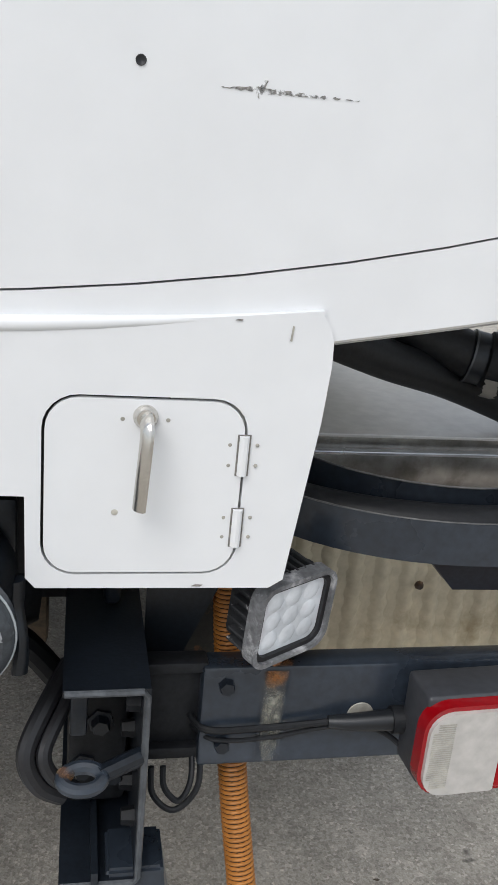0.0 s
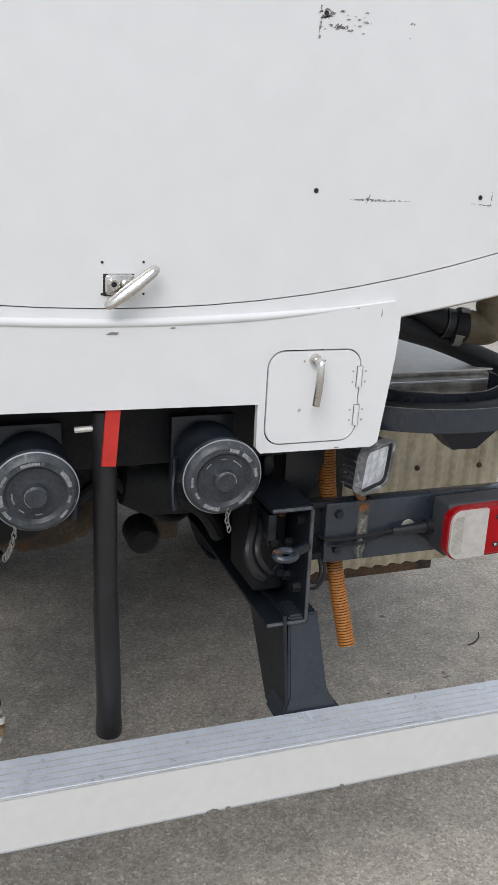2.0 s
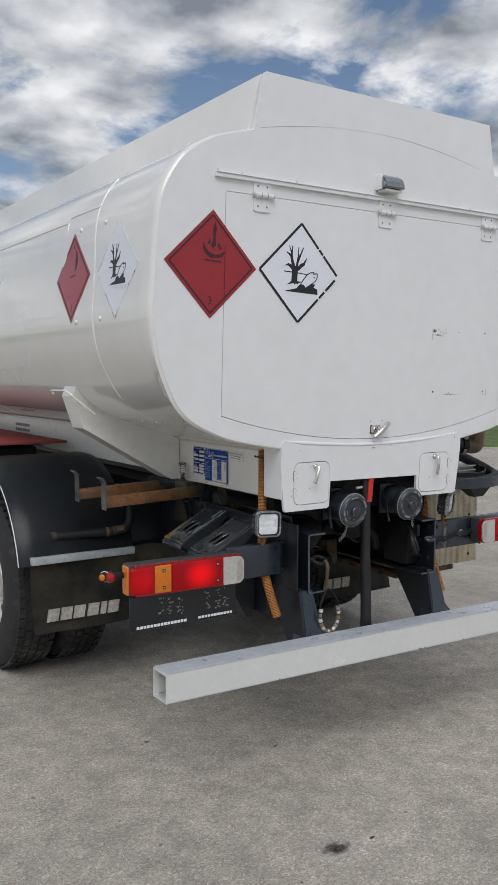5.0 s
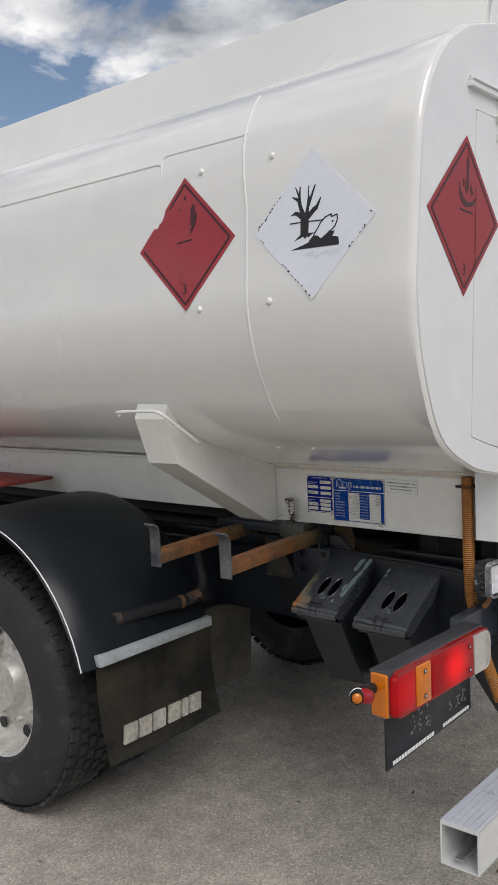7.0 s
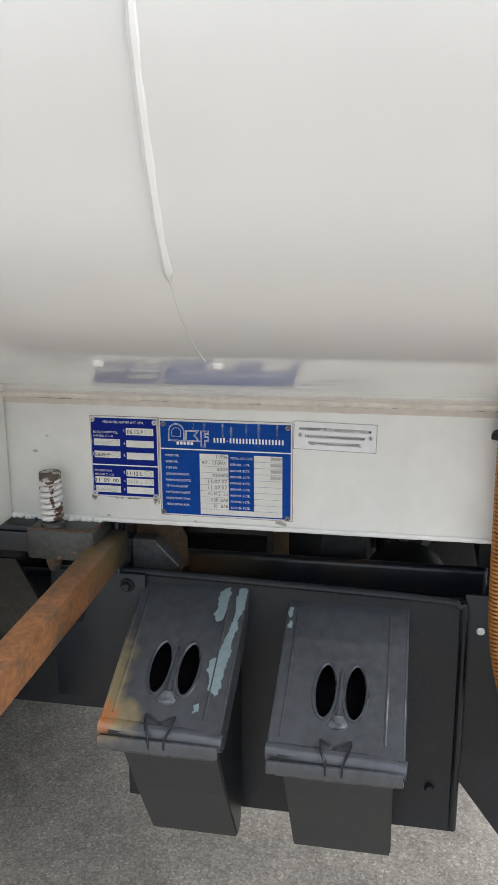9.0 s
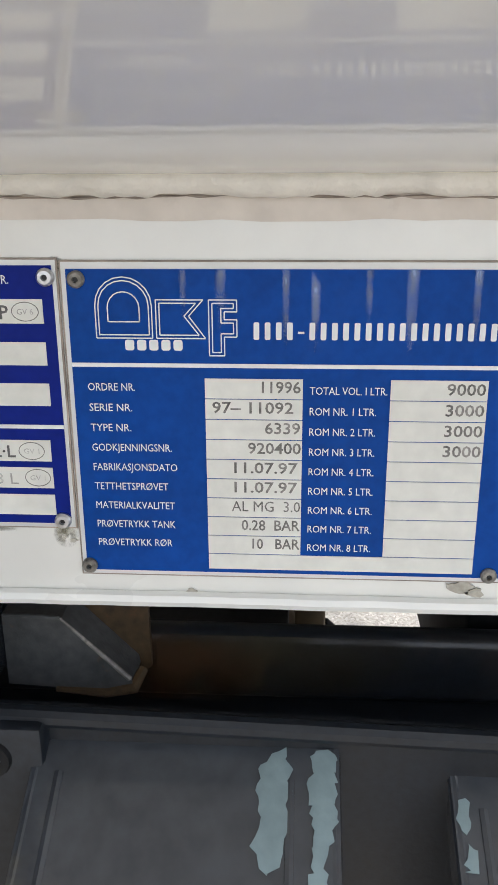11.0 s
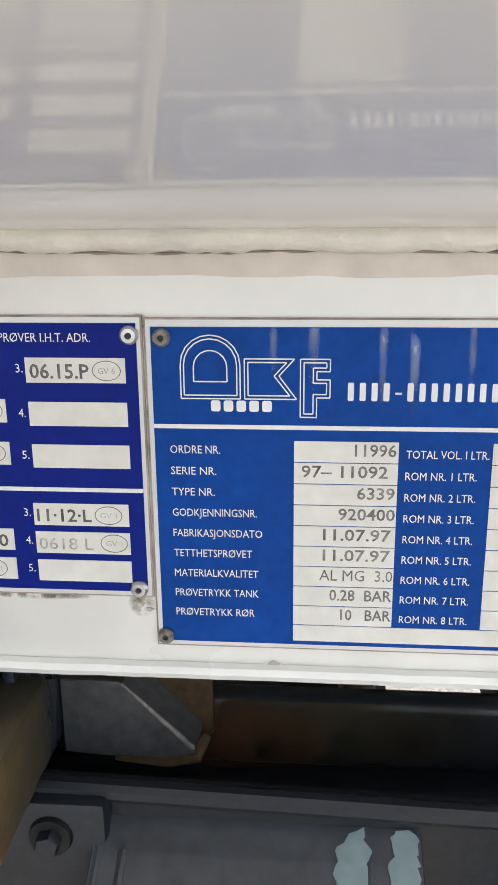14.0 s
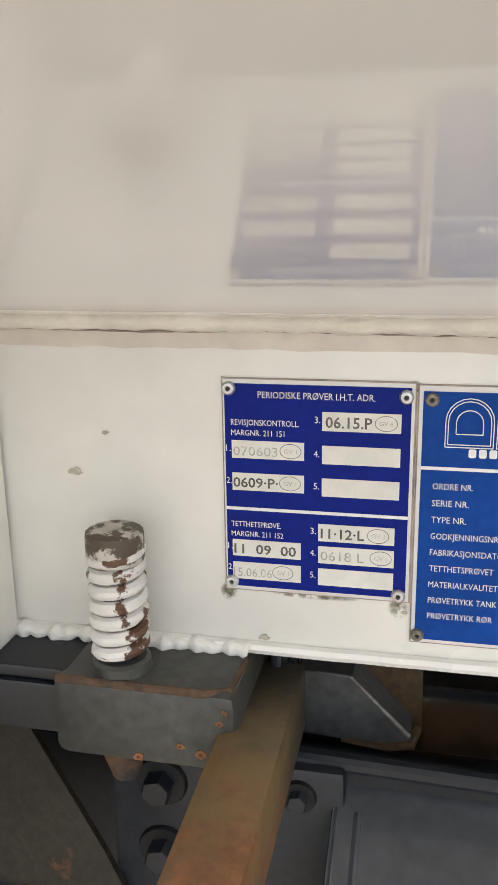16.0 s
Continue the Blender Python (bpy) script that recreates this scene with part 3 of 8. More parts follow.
tagged(part("backdrop", bm, FAR_GREY, None), "distant dark grey wall behind the grass", "backdrop", kind="structure")
bm = box(2.2, 9.0, 4.005, 4.03, -0.02, 0.004)
tagged(part("joint", bm, BLACK, None), "dark expansion joint across the concrete", "joint", kind="structure")

# ---- the truck ----
CX = 0.045
LEAN = 0.034


def rear(u, v, d):
    """The leaning rear plane: across, up, depth into the truck."""
    return Vector((u, (2.2 - v) * LEAN + d, v))


truck = thing("tank_truck", (CX, 3.5, 0), "white tank truck with dark chassis, seen from behind and its side", "truck")

half = [(0.0, 1.350), (0.30, 1.352), (0.495, 1.357), (0.58, 1.369), (0.784, 1.407), (0.90, 1.446), (0.996, 1.494), (1.06, 1.555), (1.102, 1.63),
        (1.147, 1.745), (1.170, 1.86), (1.177, 1.95), (1.1705, 2.045), (1.164, 2.14), (1.1575, 2.235), (1.151, 2.305), (1.138, 2.372), (1.109, 2.445), (1.062, 2.516), (1.005, 2.570), (0.94, 2.609), (0.87, 2.640), (0.723, 2.681)]
prof = [(p.x, p.y) for p in smooth_path([(a, b, 0) for a, b in half], 5)]


def side_x(z, sign=-1):
    """Where the tank's side stands at a height, on its bulging part."""
    best = min((abs(b - z), a) for a, b in prof if a > 0.9)
    pts = [(a, b) for a, b in prof if a > 0.9]
    for (a, b), (c, d) in zip(pts, pts[1:]):
        if b <= z <= d:
            return CX + sign * (a + (c - a) * (z - b) / max(d - b, 1e-6))
    return CX + sign * best[1]


# shell: closed section run forward
bm = bmesh.new()
outline = [(CX - a, b) for a, b in prof] + [(CX + a, b) for a, b in reversed(prof[1:])]
# the belly away from the end is drawn almost straight towards the subframe
half2 = [(0.0, 1.344), (0.30, 1.347), (0.501, 1.3600), (0.62, 1.3900), (0.80, 1.4475), (0.90, 1.486), (0.985, 1.536), (1.055, 1.602), (1.104, 1.68), (1.146, 1.768)] + half[10:]
prof2 = [(p.x, p.y) for p in smooth_path([(a, b, 0) for a, b in half2], 5)]
belly = [(CX - a, b) for a, b in prof2] + [(CX + a, b) for a, b in reversed(prof2[1:])]
ys = [0.004, 0.006, 0.013, 0.026, 0.11, 0.55, 1.0, 2.0, 3.5, 5.0, 6.8]
rings = []
for i, y in enumerate(ys):
    s = (0.986, 0.992, 0.997)[i] if i < 3 else 1.0
    rings.append([bm.verts.new((CX + (x - CX) * s, y + (2.2 - z) * LEAN * (1 if i < 4 else 0.5 if i == 4 else 0), 2.0 + (z - 2.0) * s)) for x, z in (outline if i < 3 else belly if i > 3 else [((a + c) / 2, (b + d) / 2) for (a, b), (c, d) in zip(outline, belly)])])
for a, b in zip(rings, rings[1:]):
    k = len(a)
    for i in range(k):
        bm.faces.new((a[i], a[(i + 1) % k], b[(i + 1) % k], b[i]))
bm.faces.new(rings[-1])
tank = part("tank", bm, WHITE, truck, "glossy white tank shell with an oval section")

# coaming along the top
bm = bmesh.new()
sect = [(-0.735, 2.665), (-0.662, 2.908), (-0.640, 2.908), (-0.712, 2.665)]
for sgn in (-1, 1):
    a = [bm.verts.new((CX - sgn * x * 1.0, 0.012, z)) for x, z in sect]
    b = [bm.verts.new((CX - sgn * x * 1.0, 6.8, z)) for x, z in sect]
    for i in range(4):
        bm.faces.new((a[i], a[(i + 1) % 4], b[(i + 1) % 4], b[i]))
    bm.faces.new(a)
    bm.faces.new(b)
part("coaming", bm, WHITE, truck, "sloping white spill rail along the tank top")

# weld bead round the shell, and buttons
path = [(CX - a + 0.0012, 0.558 + 0.05 * max(0, 1.8 - b) + 0.11 * max(0, b - 2.2), b) for a, b in prof2 if a > 0.86 and 1.475 < b < 2.56]
path = [Vector(a).lerp(Vector(b), k / 4) for a, b in zip(path, path[1:]) for k in range(4)] + [Vector(path[-1])]
part("weld_bead", tube(path, [min(1.0, 0.26 + max(0, p[2] - 1.572) * 60) * (0.0050 + 0.0003 * math.sin(61 * p[2]) + 0.0004 * math.sin(143 * p[2] + 1)) for p in path], 8), WHITE, tank, "white weld bead")
path = [(CX - 1.116, 0.572, 2.422), (CX - 1.119, 0.60, 2.420), (CX - 1.119, 0.75, 2.420), (CX - 1.119, 0.905, 2.420), (CX - 1.122, 0.918, 2.412)]
part("shoulder_bead", tube(smooth_path(path, 4), 0.0055, 8), WHITE, tank, "raised shoulder crease")
path = [(CX - 1.150, 0.915, 2.305), (CX - 1.139, 0.918, 2.365), (CX - 1.131, 0.924, 2.392), (CX - 1.128, 0.95, 2.398), (CX - 1.128, 1.6, 2.398), (CX - 1.128, 6.7, 2.398)]
part("shoulder_bead", tube(path, [0.0008, 0.0035, 0.0050, 0.0055, 0.0055, 0.0055], 8), WHITE, tank, "raised shoulder crease")
for y, z in ((0.475, 1.928), (0.748, 1.924), (0.468, 2.335), (0.742, 2.338)):
    bm = lathe([(0, 0.0085), (0.006, 0.0075), (0.0105, 0.003), (0.0115, 0), (0.0115, -0.004)], (side_x(z), y, z), (-1, 0, 0.05), 14)
    part("button", bm, WHITE, tank)
for y in (0.562, 0.706):
    bm = lathe([(0, 0.007), (0.006, 0.006), (0.008, 0.0), (0.008, -0.006)], (-0.822, y, 1.472), (-0.35, 0, -0.94), 14)
    part("button", bm, WHITE, tank)

# rear end plate with the door opening
DOOR_TOP = 2.416
door_loop = [(-0.796, DOOR_TOP), (-0.801, 1.520)]
door_loop += [(x, 1.396 + 0.122 * (abs(x - 0.035) / 0.835) ** 2.0) for x in [-0.70 + 0.1 * k for k in range(16)]]
door_loop += [(0.866, 1.516), (0.872, DOOR_TOP)]
low = [(a, b - 0.0) for a, b in prof]
end_loop = [(CX - a * 0.987, 2.0 + (b - 2.0) * 0.987) for a, b in reversed(prof)] + [(CX + a * 0.987, 2.0 + (b - 2.0) * 0.987) for a, b in prof[1:]] + [(CX + 0.662, 2.905), (CX - 0.662, 2.908)]
bm = plate([end_loop, grown(door_loop, 0.0022)], rear, 0.024)
panel = part("rear_panel", bm, WHITE_COOL_DULL, truck, "white painted rear end plate", smooth=False)
bm = plate([door_loop], lambda u, v, d: rear(u, v, d - 0.0005), 0.02)
door = part("rear_door", bm, WHITE_COOL_DULL, panel, "large white hinged rear door", smooth=False)
bm = plate([grown(door_loop, 0.05)], lambda u, v, d: rear(u, v, d + 0.026), 0.006)
part("door_backing", bm, BLACK, panel, smooth=False)

# drip rail over the door
bm = bmesh.new()
for x0, x1, z0, z1, d0 in ((-0.852, 0.905, 2.466, 2.482, 0.016), (-0.852, 0.905, 2.482, 2.486, 0.022)):
    box(x0, x1, (2.2 - 2.48) * LEAN - d0, (2.2 - 2.48) * LEAN + 0.004, z0, z1, 0.0015, bm=bm)
part("drip_rail", bm, WHITE_COOL_DULL, panel, "thin white drip rail")
for x in (-0.838, -0.725, -0.45, 0.12, 0.6):
    screw(rear(x, 2.494, -0.002), (0, -1, 0), 0.005, panel, ALU)

for hx in (-0.626, 0.050, 0.724):  # hinges along the door top
    bm = plate([rounded(hx - 0.042, 2.352, hx + 0.042, 2.470, 0.010)], lambda u, v, d: rear(u, v, d - 0.007), 0.007)
    hinge = part("hinge", bm, WHITE_COOL_DULL, panel, "white painted hinge")
    c = rear(hx, DOOR_TOP, -0.013)
    bm = tube([c + Vector((-0.040, 0, 0)), c + Vector((0.046, 0, 0))], 0.0115, 12)
    part("hinge_knuckle", bm, WHITE_COOL_DULL, hinge)
    bm = tube([c + Vector((-0.052, 0, 0)), c + Vector((0.056, 0, 0))], 0.0070, 10)
    part("hinge_pin", bm, ALU_DIRTY, hinge)
    for dx in (-0.012, 0.017):
        part("knuckle_gap", tube([c + Vector((dx, 0, 0)), c + Vector((dx + 0.002, 0, 0))], 0.0119, 12), BLACK, hinge)
    for dx in (-0.022, 0.022):
        for z in (2.372, 2.452):
            screw(rear(hx + dx, z, -0.0075), (0, -1, 0), 0.0042, hinge, STAMP, "rivet")

# lamp over the door
c = Vector((0.045, 0.0, 2.545))
bm = bmesh.new()
sec = [(0.018, 0.030), (0.0, 0.034), (-0.030, 0.030), (-0.055, 0.012), (-0.066, -0.012), (-0.068, -0.030), (-0.004, -0.034), (0.018, -0.030)]
a = [bm.verts.new(c + Vector((-0.058, y - 0.012, z))) for y, z in sec]
b = [bm.verts.new(c + Vector((0.058, y - 0.012, z))) for y, z in sec]
for i in range(len(sec)):
    bm.faces.new((a[i], a[(i + 1) % len(sec)], b[(i + 1) % len(sec)], b[i]))
bm.faces.new(a)
bm.faces.new(b)
bmesh.ops.bevel(bm, geom=list(bm.edges), offset=0.004, segments=2, affect="EDGES")
lamp = part("licence_lamp", bm, CHROME_DARK, truck, "small chromed lamp over the rear door")
part("lamp_lens", box(c.x - 0.048, c.x + 0.048, c.y - 0.07, c.y - 0.015, c.z - 0.043, c.z - 0.033, 0.003), FIELD, lamp)
part("lamp_base", box(c.x - 0.066, c.x - 0.052, c.y - 0.055, c.y + 0.012, c.z - 0.036, c.z + 0.034, 0.006), WHITE_COOL_DULL, lamp)

# lock at the foot of the door
c = rear(0.034, 1.438, -0.008)
bm = box(c.x - 0.026, c.x + 0.026, c.y - 0.006, c.y + 0.010, c.z - 0.018, c.z + 0.018, 0.006)
# Black plate added for the shaded recess behind the lock.
part("lock_recess", box(c.x - 0.029, c.x + 0.027, c.y + 0.006, c.y + 0.011, c.z - 0.0205, c.z + 0.019, 0.002), BLACK, door, "black plate drawn as the dark recess behind the lock")
lock = part("door_lock", bm, CHROME, door, "small chromed door lock with a slanting lever")
ca_, sa_ = math.cos(radians(37)), math.sin(radians(37))
bm = tube([rear(0.051 + u * ca_, 1.436 + u * sa_, -0.026 - 0.006 * math.cos(u * 24)) for u in (-0.058, -0.054, -0.045, -0.03, -0.01, 0.01, 0.03, 0.045, 0.054, 0.058)], [0.004, 0.0085, 0.0105, 0.0115, 0.0125, 0.0125, 0.0115, 0.0105, 0.0085, 0.004], 14, flat=0.62)
part("lock_lever", bm, CHROME, lock, "slanting chrome lever")
part("keyhole", lathe([(0, 0.0012), (0.0035, 0.0012), (0.004, 0.0)], rear(0.064, 1.4465, -0.030), (0, -1, 0), 12), BLACK, lock)
part("lock_pivot", lathe([(0, 0.012), (0.011, 0.012), (0.013, 0.0)], rear(0.046, 1.437, -0.018), (0, -1, 0), 18), CHROME, lock)
part("lock_cylinder", lathe([(0.005, 0.007), (0.008, 0.007), (0.010, 0.005), (0.010, 0)], rear(0.021, 1.440, -0.014), (0, -1, 0), 16), CHROME, lock)
part("keyhole", lathe([(0, 0.0015), (0.0048, 0.0015), (0.005, 0.0)], rear(0.021, 1.440, -0.018), (0, -1, 0), 12), BLACK, lock)

# top seam of the end plate under the spill rail
path = [rear(0.01 + 0.0465 * k, 2.756 - 0.00036 * k * k, -0.0002) for k in range(-14, 15)]
part("end_seam", tube(path, [0.0008 + 0.0007 * math.sin(0.7 * k) ** 2 for k in range(29)], 8), WHITE_COOL_DULL, truck, "faint curved seam under the spill rail")
# Darker line just below the seam puts its shade into colour.
part("seam_shade", tube([p + Vector((0, 0.0004, -0.0016)) for p in path], [0.0008 * max(0.0, math.sin(0.35 * k + 0.6)) + 0.0001 for k in range(29)], 6), FLAKED, truck, "thin darker line drawn as shade below the seam")

# drill holes, scrapes and adhesive rests on the door
for x, z in ((0.397, 1.608), (0.749, 1.606), (0.392, 1.900), (0.746, 1.897), (0.004, 1.476), (0.077, 1.477), (0.003, 1.421), (0.077, 1.421)):
    r = 0.0034 if z > 1.5 else 0.0017
    bm = lathe([(0, 0.0), (0.6 * r, 0.0), (r, 0.0007), (1.25 * r, 0.0009), (1.4 * r, 0)], rear(x, z, -0.001), (0, -1, 0), 14)
    part("drill_hole", bm, BLACK, door)
rnd = random.Random(4)
bm = bmesh.new()
for _ in range(46):
    x, z = 0.392 + rnd.choice((0, 0, 0.05, 0.135)) + rnd.uniform(-0.012, 0.035), 1.898 + rnd.choice((0.004, -0.018, -0.002)) + rnd.uniform(-0.006, 0.006)
    s = rnd.uniform(0.0012, 0.0045)
    plate([[(x - s * 1.8, z - s * 0.5), (x + s, z - s * 0.6), (x + s * 1.6, z + s * 0.3), (x - s * 0.4, z + s * 0.6)]], lambda u, v, d: rear(u, v, d - 0.0012), 0.0006, bm)
tagged(part("adhesive_rest", bm, SCRAPED, door, "grey specks left by a removed sign", smooth=False), kind="stuff")
bm = bmesh.new()
plate([[(0.380, 1.86), (0.3835, 1.86), (0.3845, 1.912), (0.3805, 1.912)]], lambda u, v, d: rear(u, v, d - 0.0012), 0.0006, bm)
part("adhesive_rest", bm, SCRAPED, door, "grey remains of a removed sign", smooth=False)
for k, poly in enumerate(([(0.466, 1.594), (0.50, 1.592), (0.535, 1.5925), (0.595, 1.5945), (0.55, 1.5955), (0.515, 1.597), (0.49, 1.5965)], [(0.727, 1.594), (0.777, 1.590), (0.777, 1.592), (0.727, 1.595)], [(0.499, 1.588), (0.502, 1.588), (0.508, 1.602), (0.504, 1.603)], [(0.774, 1.592), (0.7755, 1.592), (0.7765, 1.618), (0.775, 1.618)])):
    part("scrape", plate([ragged(poly, 0.0025, 0.0009, k)], lambda u, v, d: rear(u, v, d - 0.0012), 0.0006), SCRAPED, door, "grey scrape in the paint", smooth=False)

# apron below the door
top_edge = [(-0.488 + 1.072 * k / 20, 1.372 + 0.033 * ((-0.536 + 1.072 * k / 20) / 0.536) ** 2) for k in range(21)]
R = 0.014
apron_loop = [(-0.497, 1.385), (-0.503, 1.30), (-0.481, 1.102), (-0.474, 1.092), (-0.244, 1.092), (-0.232, 1.100), (-0.228, 1.213),
              (0.303, 1.206), (0.304, 1.116), (0.314, 1.104), (0.558, 1.102), (0.573, 1.112), (0.5935, 1.29), (0.597, 1.350), (0.596, 1.374), (0.591, 1.390), (0.583, 1.400)] + list(reversed(top_edge))
hatch_r = [(u, v) for u, v in rounded(0.3215, 1.1225, 0.516, 1.3095, 0.032)]
hatch_l = [(u, v) for u, v in rounded(-0.429, 1.120, -0.238, 1.304, 0.030)]
front = lambda u, v, d: rear(u, v, d - 0.010)
bm = plate([apron_loop, grown(hatch_r, 0.0030), grown(hatch_l, 0.0030)], front, 0.014)
apron = part("apron", bm, WHITE_COOL_DULL, truck, "white apron plate with two inspection hatches", smooth=False)
part("apron_ridge", tube([front(u, v - 0.002, 0.0045) for u, v in top_edge], [0.003, 0.006] + [0.0085] * (len(top_edge) - 8) + [0.0080, 0.0070, 0.0056, 0.0042, 0.0026, 0.0014], 12), WHITE_COOL_DULL, apron, "rounded pressed ridge")
part("apron_return", box(-0.496, -0.492, 0.025, 0.16, 1.15, 1.37), WHITE_COOL_DULL, apron)
for loop, sgn in ((hatch_r, 1), (hatch_l, -1)):
    us, vs = [p[0] for p in loop], [p[1] for p in loop]
    uc, v0, v1 = (min(us) + max(us)) / 2, min(vs), max(vs)
    bm = plate([loop], lambda u, v, d: front(u, v, d - 0.001), 0.008)
    hatch = part("hatch_door", bm, WHITE_COOL_DULL, apron, "white hatch door with a bent metal handle", smooth=False)
    bm = plate([grown(loop, 0.012)], lambda u, v, d: front(u, v, d + 0.0155), 0.003)
    part("hatch_backing", bm, BLACK, apron, smooth=False)
    hu = uc + (-0.002 if sgn > 0 else 0.014)
    top = front(hu, v1 - 0.017, 0)
    low_at = front(hu - (0.004 if sgn > 0 else 0.020), v1 - (0.104 if sgn > 0 else 0.092), 0)
    bm = lathe([(0, 0.010), (0.009, 0.009), (0.012, 0.005), (0.0125, 0)], top, (0, -1, 0), 18)
    boss = part("handle_boss", bm, CHROME, hatch)
    path = smooth_path([top, top + Vector((0, -0.022, 0.0)), top + Vector((0, -0.030, -0.012)), top.lerp(low_at, 0.55) + Vector((0, -0.034, 0)), low_at + Vector((0, -0.030, 0))], 5)
    part("handle", tube(path, 0.0078, 10, flat=0.62), CHROME, hatch, "bent satin metal handle")
    for dx in (-0.022, 0.022):
        screw(front(hu + dx, v1 - 0.020, -0.001), (0, -1, 0), 0.0022, hatch, MAKER_PALE)
    screw(front(hu - 0.026, v0 + 0.068, -0.001), (0, -1, 0), 0.0035, hatch, MAKER_PALE)
    edge = max(us) if sgn > 0 else min(us)
    for vv in (v1 - 0.055, v0 + 0.052):
        bm = tube([front(edge, vv - 0.021, -0.002), front(edge, vv + 0.021, -0.002)], 0.0052, 10)
        hg = part("hinge_knuckle", bm, WHITE_COOL_DULL, hatch)
        part("hinge_gap", plate([[(edge - 0.0068, vv - 0.0222), (edge + 0.0068, vv - 0.0222), (edge + 0.0068, vv + 0.0222), (edge - 0.0068, vv + 0.0222)]], lambda u, v, d: front(u, v, d - 0.0018), 0.001), STAMP, hatch, smooth=False)
        for du in (-0.014, 0.014):
            for dv in (-0.011, 0.011):
                screw(front(edge + du, vv + dv, -0.001), (0, -1, 0), 0.0020, hatch, MAKER_PALE)
for u, v, s in ((0.02, 1.352, 0.012), (0.13, 1.360, 0.006), (0.50, 1.392, 0.004), (0.48, 1.106, 0.006), (-0.40, 1.36, 0.004)):
    part("paint_chip", plate([[(u - s, v - s * 0.12), (u + s * 0.6, v - s * 0.2), (u + s, v + s * 0.15), (u - s * 0.3, v + s * 0.25)]], lambda a, b, d: front(a, b, d - 0.0012), 0.0006), STAMP, apron, "chipped paint", smooth=False)


part("paint_chip", plate([[(0.5515, 1.374), (0.5535, 1.3735), (0.5545, 1.3885), (0.5528, 1.389)]], lambda a, b, d: front(a, b, d - 0.0012), 0.0006), MAKER_PALE, apron, "upright chip in the paint", smooth=False)

# ---- hazard placards ----
def strip(a, b, w):
    """A thin straight stroke."""
    a, b = Vector(a), Vector(b)
    d = (b - a).normalized()
    q = Vector((-d.y, d.x)) * w / 2
    return [tuple(a - q), tuple(b - q), tuple(b + q), tuple(a + q)]


def diamond(r):
    return [(0, -r), (r, 0), (0, r), (-r, 0)]


def tree_and_fish(grow=1.0):
    """Strokes of the dead tree, the ground and the fish, in units of the half diagonal."""
    t = [[(-0.31, -0.25), (-0.20, -0.17), (-0.195, 0.07), (-0.05, 0.07), (-0.058, -0.16), (0.05, -0.17), (-0.02, -0.20), (-0.06, -0.23), (-0.08, -0.20), (-0.12, -0.24), (-0.15, -0.20), (-0.20, -0.22)],
         [(-0.195, 0.05), (-0.10, 0.06), (-0.15, 0.11), (-0.23, 0.16), (-0.29, 0.175), (-0.385, 0.125), (-0.30, 0.125), (-0.25, 0.10)],
         [(-0.19, 0.06), (-0.09, 0.07), (-0.17, 0.24), (-0.185, 0.32), (-0.26, 0.37), (-0.345, 0.40), (-0.335, 0.375), (-0.255, 0.315), (-0.225, 0.22)],
         [(-0.225, 0.28), (-0.18, 0.28), (-0.195, 0.38), (-0.19, 0.52), (-0.21, 0.52), (-0.225, 0.42), (-0.28, 0.53), (-0.29, 0.52), (-0.245, 0.40)],
         [(-0.15, 0.06), (-0.05, 0.07), (-0.045, 0.20), (-0.01, 0.28), (0.075, 0.50), (0.06, 0.515), (-0.03, 0.34), (-0.045, 0.40), (-0.04, 0.51), (-0.06, 0.51), (-0.065, 0.36), (-0.085, 0.24), (-0.11, 0.14)],
         [(-0.08, 0.05), (-0.04, 0.04), (0.05, 0.12), (0.11, 0.16), (0.17, 0.31), (0.155, 0.315), (0.08, 0.215), (0.02, 0.19), (-0.06, 0.12)],
         [(-0.37, -0.375), (-0.20, -0.335), (-0.06, -0.30), (-0.03, -0.26), (0.03, -0.21), (0.10, -0.22), (0.16, -0.27), (0.21, -0.24), (0.30, -0.19), (0.40, -0.19), (0.36, -0.26), (0.46, -0.285), (0.47, -0.395)]]
    fish = [(0.03, -0.215), (0.10, -0.12), (0.17, -0.03), (0.24, 0.02), (0.32, 0.045), (0.355, 0.042)]
    fish2 = [(0.33, 0.045), (0.345, 0.01), (0.44, 0.03), (0.445, -0.05), (0.40, -0.13), (0.33, -0.18), (0.28, -0.20)]
    t += [strip(p, q, 0.019) for f in (fish, fish2) for p, q in zip(f, f[1:])]
    t += [strip((-0.39, 0.012), (-0.19, 0.008), 0.017), strip((-0.06, 0.002), (0.18, -0.012), 0.017), [(0.365 + 0.016 * math.cos(a), -0.055 + 0.018 * math.sin(a)) for a in (0, 1.05, 2.1, 3.14, 4.2, 5.25)]]
    return t


